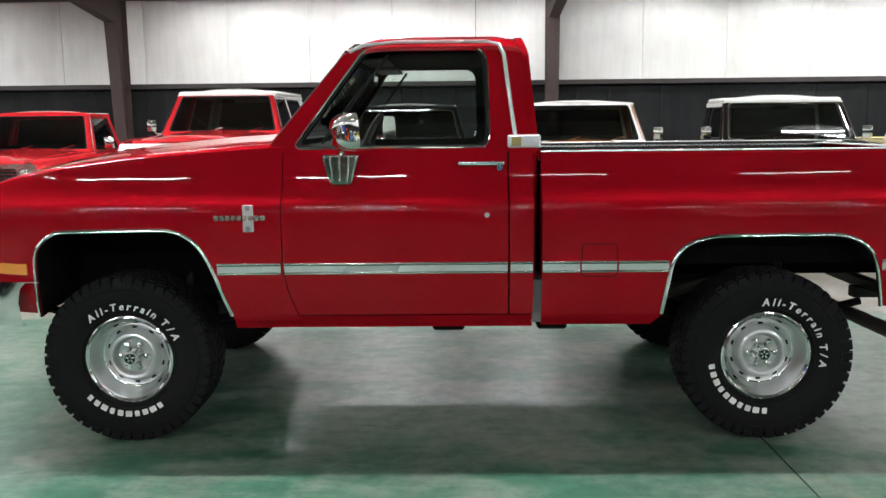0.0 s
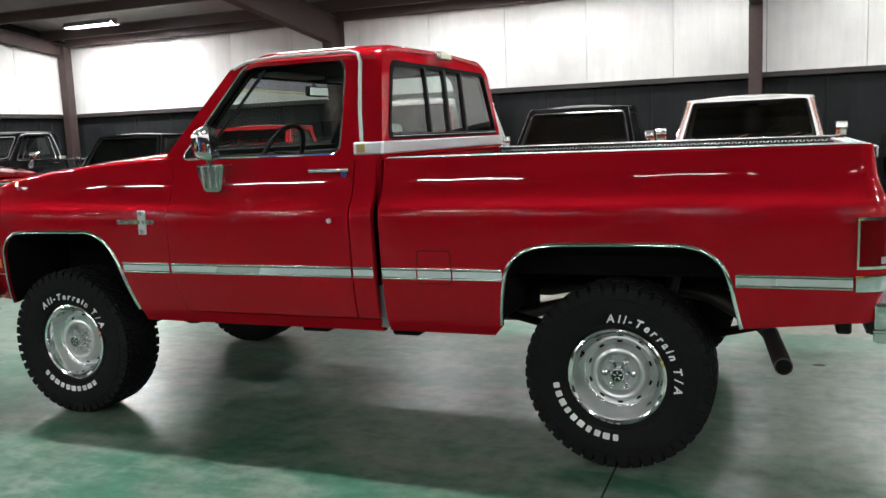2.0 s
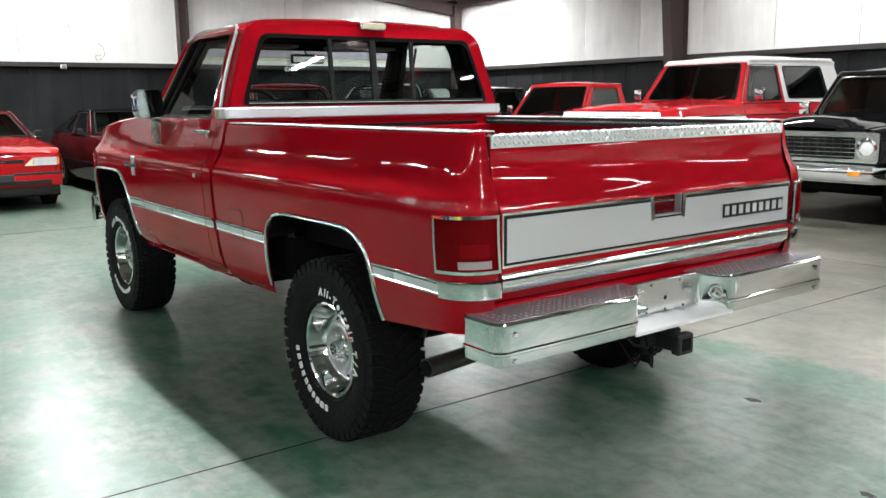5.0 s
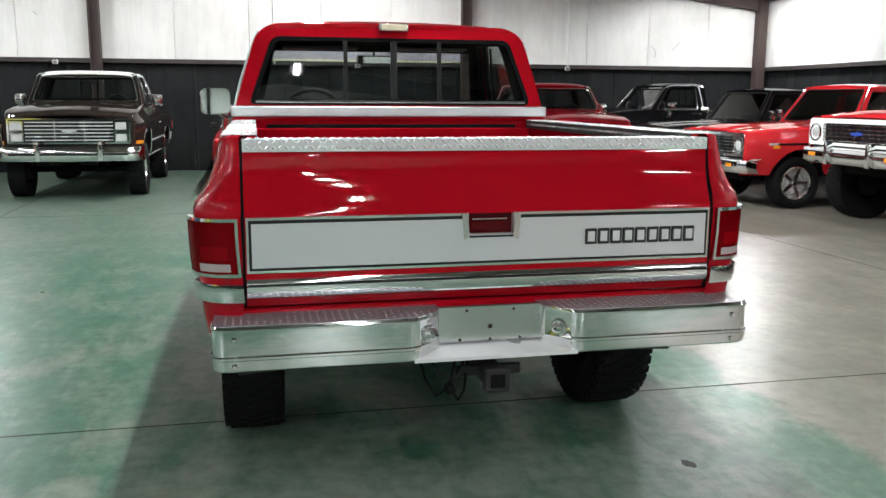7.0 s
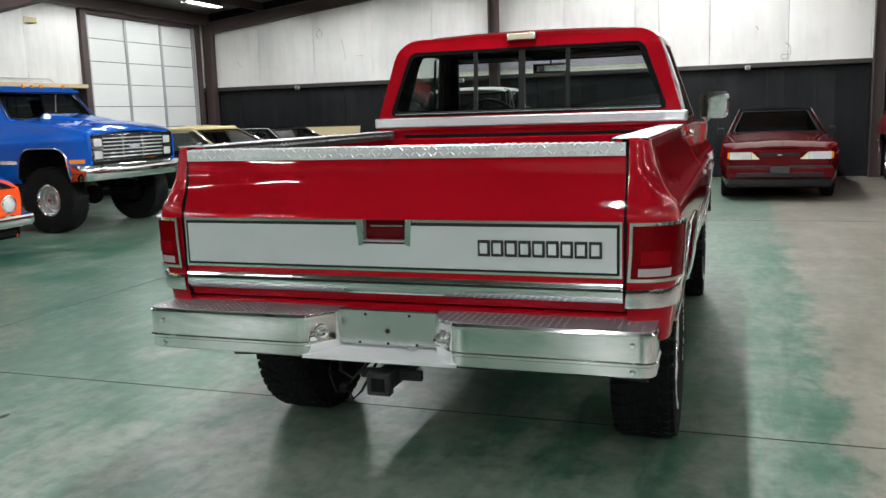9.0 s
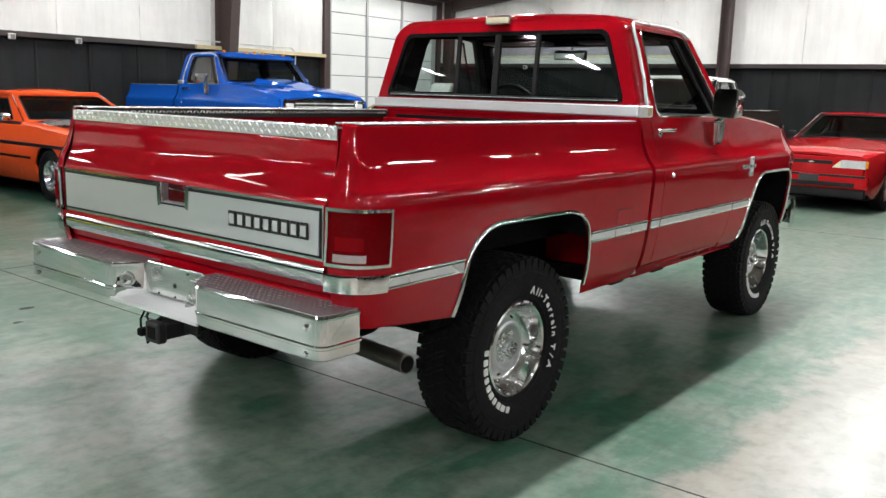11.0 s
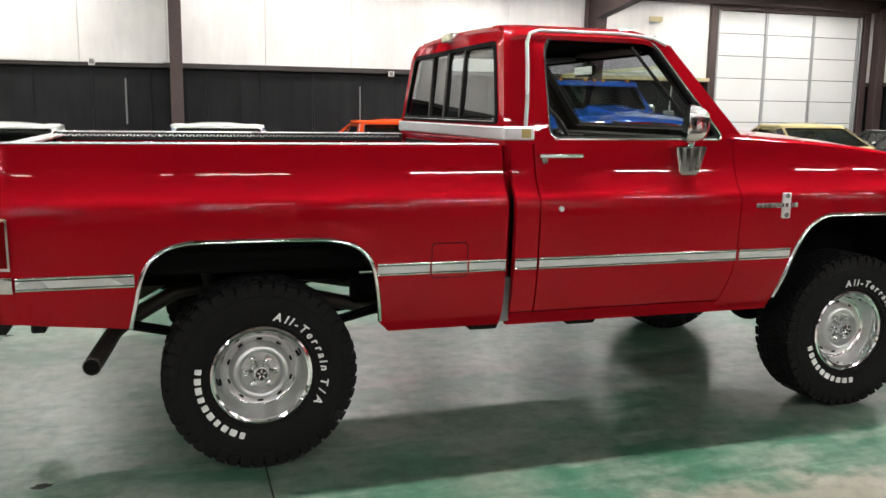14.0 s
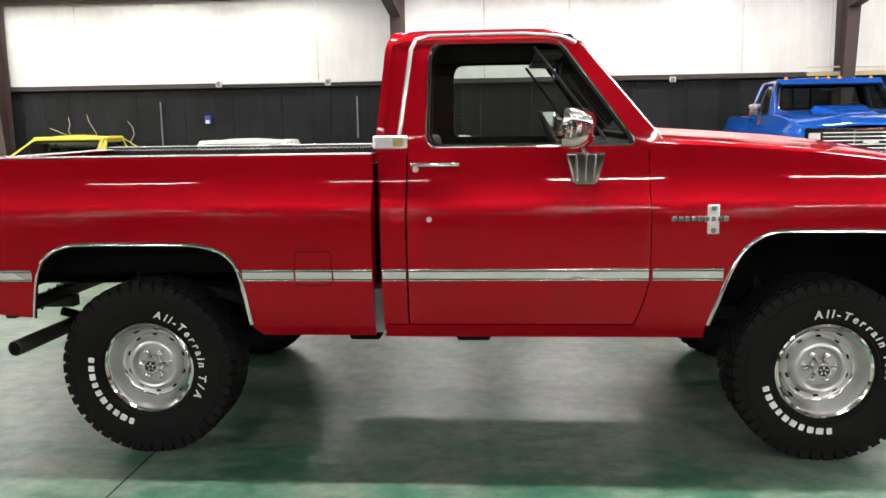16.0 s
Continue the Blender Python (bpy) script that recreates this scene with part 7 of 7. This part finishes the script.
        add("grille_slot", boxed((x - 0.034, -0.30, z1 - 0.10), (x + 0.0, 0.30, z1 - 0.045), 0.006), BLACK_TRIM)
        add("emblem", slab([(x - 0.04, -0.05, z1 - 0.075), (x - 0.04, 0.0, z1 - 0.085), (x - 0.04, 0.05, z1 - 0.075), (x - 0.04, 0.0, z1 - 0.06)], (0.006, 0, 0)), CHROME)
        bp = add("front_bumper", boxed((x - 0.09, -0.79, 0.34), (x + 0.15, 0.79, 0.52), 0.05, 3), paint, "body-coloured bumper")
        part("air_intake", boxed((x - 0.095, -0.64, 0.365), (x - 0.05, 0.64, 0.435), 0.01), BLACK_TRIM, bp)
        part("plate_blank", boxed((x - 0.105, -0.14, 0.42), (x - 0.085, 0.14, 0.52), 0.006), VINYL, bp, "plain dark plate panel")
        add("chin", boxed((x - 0.04, -0.76, 0.22), (x + 0.1, 0.76, 0.345), 0.03, 2), BLACK_TRIM)
    else:
        gr = add("grille", ring(rounded([(x - 0.02, -0.40, 0.50), (x - 0.02, 0.40, 0.50), (x - 0.02, 0.40, z1 - 0.03), (x - 0.02, -0.40, z1 - 0.03)], 0.02, 3), rounded([(x - 0.02, -0.72, 0.47), (x - 0.02, 0.72, 0.47), (x - 0.02, 0.72, z1), (x - 0.02, -0.72, z1)], 0.03, 3), (0.06, 0, 0)), paint if front == "round" else ALLOY, "grille surround")
        part("mesh_back", boxed((x + 0.005, -0.41, 0.49), (x + 0.02, 0.41, z1 - 0.02)), BLACK_TRIM, gr)
        for i in range(4):
            z = 0.52 + i * (z1 - 0.58) / 3
            part("bar", boxed((x - 0.022, -0.40, z - 0.005), (x + 0.01, 0.40, z + 0.005)), GOLD_BADGE if front == "square" else BLACK_TRIM, gr)
        for s in (-1, 1):
            if front == "round":
                part("headlamp", revolve_x([(0.0, -0.03), (0.06, -0.026), (0.088, -0.008)], (x - 0.01, s * 0.565, 0.59)), CLEAR_LENS, gr, "round headlamp")
                part("headlamp_ring", ring([(x - 0.03, s * 0.565 + 0.088 * math.cos(a), 0.59 + 0.088 * math.sin(a)) for a in [2 * math.pi * j / 20 for j in range(20)]], [(x - 0.024, s * 0.565 + 0.104 * math.cos(a), 0.59 + 0.104 * math.sin(a)) for a in [2 * math.pi * j / 20 for j in range(20)]], (0.03, 0, 0)), CHROME, gr)
                part("fog_lamp", revolve_x([(0.0, -0.03), (0.04, -0.026), (0.058, -0.008)], (x - 0.01, s * 0.33, 0.58)), GREY_PLASTIC, gr)
            else:
                for k in (0.48, 0.62):
                    y0, y1 = sorted((s * (k - 0.058), s * (k + 0.058)))
                    part("headlamp", boxed((x - 0.03, y0, 0.53), (x, y1, z1 - 0.05), 0.008), CLEAR_LENS, gr, "square headlamp")
        rows = [[(x - 0.12 + 0.05 * y * y + (0.12 if abs(y) > 0.84 else 0) + b, y, z) for z, b in ((0.34, 0.03), (0.36, 0.0), (0.41, -0.015), (0.46, 0.0), (0.475, 0.06))] for y in (-0.86, -0.83, -0.5, 0, 0.5, 0.83, 0.86)]
        fb = add("front_bumper", sheet(rows, (0, 0, -0.004)), CHROME, "chrome front bumper")
        part("bumper_core", boxed((x - 0.03, -0.7, 0.34), (x + 0.05, 0.7, 0.46)), CAST, fb)
        add("chin", boxed((x + 0.0, -0.72, 0.22), (x + 0.1, 0.72, 0.34), 0.02), UNDER)
    add("floor_pan", boxed((nose + 0.1, -0.78, 0.19), (tail - 0.1, 0.78, 0.26)), UNDER)
    add("inner_block", boxed((nose + 0.2, -0.48, 0.25), (tail - 0.2, 0.48, hi - 0.12)), UNDER)
    for xx in (fx, rx):
        for s in (-1, 1):
            wheel(root, xx, s * 0.775, R, 0.10, rim, False, False, False, True)
    return root


def stand(x, y, heading, half_base):
    """A vehicle's base pose from its front axle's place."""
    a = radians(heading)
    return pose(x - math.cos(a) * half_base, y - math.sin(a) * half_base, 0, 0, 0, heading - 180)


# north row, noses to the south
square_pickup("black pickup truck with chrome mirrors parked by the wall", stand(-11.4, 6.2, -90, 1.485), BLACK_PAINT, lift=-0.09, R=0.35, half=0.11, rim=0.19, chunky=False, extras=False, group="vehicles along the walls")
old_pickup("black pickup truck parked in the row", stand(-8.75, 6.75, -90, 1.46), BLACK_PAINT, R=0.34, bowtie=False, group="vehicles along the walls", lift=-0.06)
old_pickup("red lowered pickup truck on bright five-spoke wheels", stand(-5.95, 6.45, -90, 1.46), BRIGHT_RED, R=0.36, rim=0.22, half=0.12, spokes=True, lift=-0.03, group="vehicles along the walls")
old_pickup("red and white lifted wagon with white hardtop", stand(-3.33, 6.8, -90, 1.46), BRIGHT_RED, WHITE_PAINT, WHITE_PAINT, 0.20, 0.45, 0.15, 0.205, wagon=True, chunky=True, group="vehicles along the walls")
old_pickup("black old pickup truck with rounded hood", stand(-0.66, 7.0, -90, 1.46), BLACK_PAINT, lift=0.0, R=0.36, round_nose=True, roof_w=0.73, bowtie=False, group="vehicles along the walls")
old_pickup("copper and white pickup truck with tall chrome mirrors", stand(1.75, 6.0, -90, 1.46), COPPER_PAINT, WHITE_PAINT, WHITE_PAINT, 0.03, 0.38, 0.12, roof_w=0.74, group="vehicles along the walls")
old_pickup("dark old pickup truck with pale roof", stand(4.43, 5.7, -90, 1.46), BROWN_BLACK, None, WHITE_PAINT, 0.03, 0.37, 0.12, round_nose=True, roof_w=0.78, bowtie=False, group="vehicles along the walls")
old_pickup("cream pickup truck parked at the row's end", stand(7.3, 6.2, -90, 1.46), CREAM_PAINT, None, WHITE_PAINT, 0.03, 0.37, 0.12, bowtie=False, group="vehicles along the walls")
# west row, noses to the east
square_pickup("dark red pickup truck with chrome grille", stand(-9.03, 4.67, 0, 1.485), WINE_RED, lift=-0.13, R=0.35, half=0.11, rim=0.19, chunky=False, extras=False, group="vehicles along the walls")
coupe("dark red hatchback coupe with clear headlamps", stand(-9.15, 1.78, 0, 1.35) @ Matrix.Diagonal((1, 0.94, 1, 1)), DARK_RED, front="slim", length=4.5, roof_z=1.37, fast=True, roof_paint=BLACK_PAINT, group="vehicles along the walls")
coupe("bright red hatchback coupe with clear headlamps", stand(-9.0, -0.60, 0, 1.35) @ Matrix.Diagonal((1, 0.94, 1, 1)), CHERRY_RED, front="slim", length=4.5, roof_z=1.37, fast=True, group="vehicles along the walls")
square_pickup("dark brown pickup truck with white lower body and bumper guards", stand(-8.5, -3.37, 0, 1.485), BROWN_BLACK, WHITE_PAINT, lift=-0.01, R=0.40, half=0.125, rim=0.20, chunky=True, roof=WHITE_PAINT, guards=True, extras=False, group="vehicles along the walls")
# south row, noses to the north
coupe("black low coupe parked in the corner", stand(-10.95, -6.6, 80, 1.35), BLACK_PAINT, front="slim", length=4.6, roof_z=1.28, fast=True, group="vehicles along the walls")
coupe("black coupe with pale gold hood and roof", stand(-8.88, -6.97, 82, 1.35), BLACK_PAINT, CREAM_PAINT, CREAM_PAINT, front="square", length=4.9, roof_z=1.38, group="vehicles along the walls")
BLUE_TRUCK, add_blue = square_pickup("bright blue lifted pickup truck with roof marker lamps", stand(-4.83, -7.55, 88, 1.485), BLUE_PAINT, lift=0.13, R=0.45, half=0.15, rim=0.205, chunky=True, extras=False, group="vehicles along the walls")
coupe("orange coupe with a black hood and dark side stripe", stand(-1.58, -7.4, 90, 1.35), ORANGE_PAINT, BLACK_PAINT, front="round", length=4.8, roof_z=1.37, stripe_mat=BLACK_TRIM, fast=True, group="vehicles along the walls")
coupe("steel blue coupe with white roof and round headlamps", stand(1.15, -8.0, 90, 1.35), PALE_BLUE, None, WHITE_PAINT, front="round", length=4.6, roof_z=1.28, roof_w=0.68, group="vehicles along the walls")
coupe("pale coupe with white roof", stand(4.18, -7.9, 90, 1.35), WHITE_PAINT, None, WHITE_PAINT, front="round", length=4.6, roof_z=1.26, roof_w=0.74, group="vehicles along the walls")
coupe("yellow coupe parked by the wall", stand(7.2, -8.0, 90, 1.35), YELLOW_PAINT, front="round", length=4.6, roof_z=1.36, group="vehicles along the walls")

# five marker lamps and a visor on the blue truck
for i in range(5):
    y = (-0.60, -0.16, 0.0, 0.16, 0.60)[i]
    lm = add_blue("marker_lamp", sphere_mesh((-0.40, y, 1.888), 0.030), AMBER_LENS, "amber roof marker lamp")
    part("lamp_base", boxed((-0.43, y - 0.03, 1.86), (-0.36, y + 0.03, 1.876), 0.006), CHROME, lm)
add_blue("sun_visor", slab([(-0.60, -0.70, 1.80), (-0.60, 0.70, 1.80), (-0.40, 0.74, 1.872), (-0.40, -0.74, 1.872)], (0, 0, 0.012)), BLUE_PAINT, "blue outside sun visor")
rows = [[(x, w * k, lerp_table(HOOD, x) + 0.012 + h * (1.0 if abs(k) < 0.9 else 0.0)) for k in (-1.0, -0.8, -0.4, 0, 0.4, 0.8, 1.0)] for x, w, h in ((-1.95, 0.26, 0.035), (-1.6, 0.31, 0.062), (-1.25, 0.36, 0.085), (-0.90, 0.41, 0.105), (-0.86, 0.41, 0.03))]
add_blue("hood_scoop", sheet(rows, (0, 0, -0.05)), BLUE_PAINT, "raised blue cowl scoop")


# ---- small things on the walls ----
for i, x in enumerate((5.05, 3.05)):
    ob = thing("outlet_box", "white electrical outlet box on the wall rail", "outlet box", "outlet boxes")
    part("housing", boxed((x - 0.05, YS + 0.13, RAIL - 0.01), (x + 0.05, YS + 0.19, RAIL + 0.11), 0.008), PVC, ob)
    part("cover", boxed((x - 0.035, YS + 0.19, RAIL + 0.01), (x + 0.035, YS + 0.196, RAIL + 0.09), 0.003), GREY_PLASTIC, ob)
tagged(part("conduit", tube([(5.0, YS + 0.15, RAIL + 0.05), (3.1, YS + 0.15, RAIL + 0.05), (1.95, YS + 0.15, RAIL + 0.06), (1.88, YS + 0.15, RAIL + 0.12), (1.88, YS + 0.15, 3.6)], 0.013, 6), PVC), "white electrical conduit along the wall rail", "conduit")
tagged(part("conduit", tube([(-5.3, YS + 0.16, RAIL + 0.14), (-7.6, YS + 0.16, RAIL + 0.14), (-7.72, YS + 0.16, RAIL + 0.05), (-7.72, YS + 0.10, 1.55)], 0.013, 6), PVC), "white electrical conduit dropping to a switch box", "conduit")
sb = thing("switch_box", "grey steel switch box on the black wall", "switch box")
part("housing", boxed((-7.82, YS + 0.02, 1.28), (-7.62, YS + 0.12, 1.56), 0.01), GALV, sb)
part("lid", boxed((-7.80, YS + 0.12, 1.30), (-7.64, YS + 0.128, 1.54), 0.004), GREY_PLASTIC, sb)
fe = thing("fire_extinguisher", "red fire extinguisher hung on the wall", "fire extinguisher")
part("cylinder", cyl(bmesh.new(), (-6.75, YS + 0.12, 1.05), (-6.75, YS + 0.12, 1.45), 0.07, n=20), EXT_RED, fe)
part("neck", cyl(bmesh.new(), (-6.75, YS + 0.12, 1.45), (-6.75, YS + 0.12, 1.54), 0.06, 0.02, 20), EXT_RED, fe)
part("valve", boxed((-6.79, YS + 0.09, 1.53), (-6.68, YS + 0.14, 1.57), 0.006), CAST, fe)
part("hose", tube([(-6.72, YS + 0.12, 1.54), (-6.64, YS + 0.14, 1.42), (-6.66, YS + 0.14, 1.2)], 0.01, 6), BLACK_TRIM, fe)
dp = thing("soap_dispenser", "small blue and white dispenser on the black wall", "dispenser")
part("housing", boxed((5.26, YS + 0.02, 1.50), (5.37, YS + 0.11, 1.64), 0.02, 2), BLUE_PLASTIC, dp)
part("front", boxed((5.27, YS + 0.11, 1.50), (5.35, YS + 0.125, 1.56), 0.006), PVC, dp)
for x, z0, z1 in ((2.55, 1.2, 1.95), (6.2, 0.9, 1.9), (-1.4, 1.2, 1.9)):
    tagged(part("wall_pipe", cyl(bmesh.new(), (x, YS + 0.06, z0), (x, YS + 0.06, z1), 0.014, n=8), DULL_PIPE), "thin grey upright pipe on the black wall", "pipe", "upright pipes")
tagged(part("wall_ledger", boxed((-8.55, YS + 0.13, RAIL - 0.01), (-5.3, YS + 0.20, RAIL + 0.06), 0.004), PLYWOOD), "pale timber ledger along the wall rail", "ledger")
tagged(part("plywood_sheet", slab([(XW + 0.42, -8.6, 0.0), (XW + 0.42, -6.95, 0.0), (XW + 0.16, -6.95, 1.22), (XW + 0.16, -8.6, 1.22)], (0.018, 0, 0.004)), PLYWOOD), "pale plywood sheet leaning on the wall", "plywood sheet")
tagged(part("wall_sign", boxed((-7.45, YS + 0.12, 3.28), (-7.15, YS + 0.135, 3.38), 0.003), PLYWOOD), "small blank tan board high on the wall", "board")
for y in (-8.5, -4.5, 1.35, 5.95):
    ob = thing("outlet_box", "small white box on the dark wall rail", "outlet box", "outlet boxes")
    part("housing", boxed((XW + 0.13, y - 0.05, RAIL - 0.06), (XW + 0.19, y + 0.05, RAIL + 0.02), 0.008), PVC, ob)
    part("cover", boxed((XW + 0.19, y - 0.035, RAIL - 0.05), (XW + 0.195, y + 0.035, RAIL + 0.01), 0.003), GREY_PLASTIC, ob)
for x in (-1.95, -3.03):
    ob = thing("outlet_box", "small white box on the dark wall rail", "outlet box", "outlet boxes")
    part("housing", boxed((x - 0.05, YS + 0.13, RAIL - 0.07), (x + 0.05, YS + 0.19, RAIL + 0.02), 0.008), PVC, ob)
    part("cover", boxed((x - 0.035, YS + 0.19, RAIL - 0.06), (x + 0.035, YS + 0.195, RAIL + 0.01), 0.003), GREY_PLASTIC, ob)
# electrical drops on the west wall
for y in (-0.34, 5.97):
    tagged(part("wall_pipe", cyl(bmesh.new(), (XW + 0.14, y, RAIL), (XW + 0.14, y, roof_z(y) - 0.1), 0.016, n=8), PVC), "thin white upright pipe on the liner wall", "pipe", "upright pipes")


# loose threads and torn marks on the gable liner
def loose_thread(y, z, dy, dz, loops, seed):
    rng = random.Random(seed)
    pts = []
    for j in range(14):
        t = j / 13
        a = 2 * math.pi * loops * t
        pts.append((XW + 0.115 + 0.01 * rng.random(), y + dy * t + 0.10 * min(1, loops) * math.sin(a) + 0.02 * rng.random(), z + dz * t + 0.10 * min(1, loops) * (math.cos(a) - 1)))
    return tagged(part("loose_thread", tube(pts, 0.0042, 5), DULL_PIPE), "thin grey thread hanging from the wall liner", "thread", "loose threads")


for k, (y, z, dy, dz, loops) in enumerate(((-7.95, 3.45, 0.1, -0.05, 1.0), (-7.35, 3.18, 0.05, -0.42, 0.3), (-7.0, 2.78, 0.16, 0.06, 0.4), (-10.07, 2.80, 0.05, -0.12, 0.2), (1.48, 2.92, 0.02, -0.06, 0.2), (2.0, 2.58, 0.05, -0.22, 1.0), (-4.87, 3.08, 0.05, -0.03, 0.3), (-3.88, 2.95, 0.05, -0.16, 0.5), (7.9, 2.66, 0.14, -0.12, 0.6), (8.6, 2.75, -0.2, -0.1, 0.4))):
    loose_thread(y, z, dy, dz, loops, k)


# dry vine stems that have crept in along the south wall
for k, pts in enumerate((((8.35, 1.46), (8.1, 1.36), (7.85, 1.27), (7.6, 1.33), (7.3, 1.24)), ((7.98, 1.66), (7.95, 1.52), (8.0, 1.40), (7.92, 1.29)), ((7.62, 1.70), (7.58, 1.56), (7.5, 1.42), (7.42, 1.28)), ((6.85, 1.56), (6.76, 1.46), (6.74, 1.32), (6.82, 1.18)))):
    tagged(part("vine_stem", tube([(x, YS + 0.05 + 0.01 * (j % 2), z) for j, (x, z) in enumerate(pts)], 0.0065, 5), PLYWOOD), "thin dry vine stem on the black wall", "vine", "vine stems")
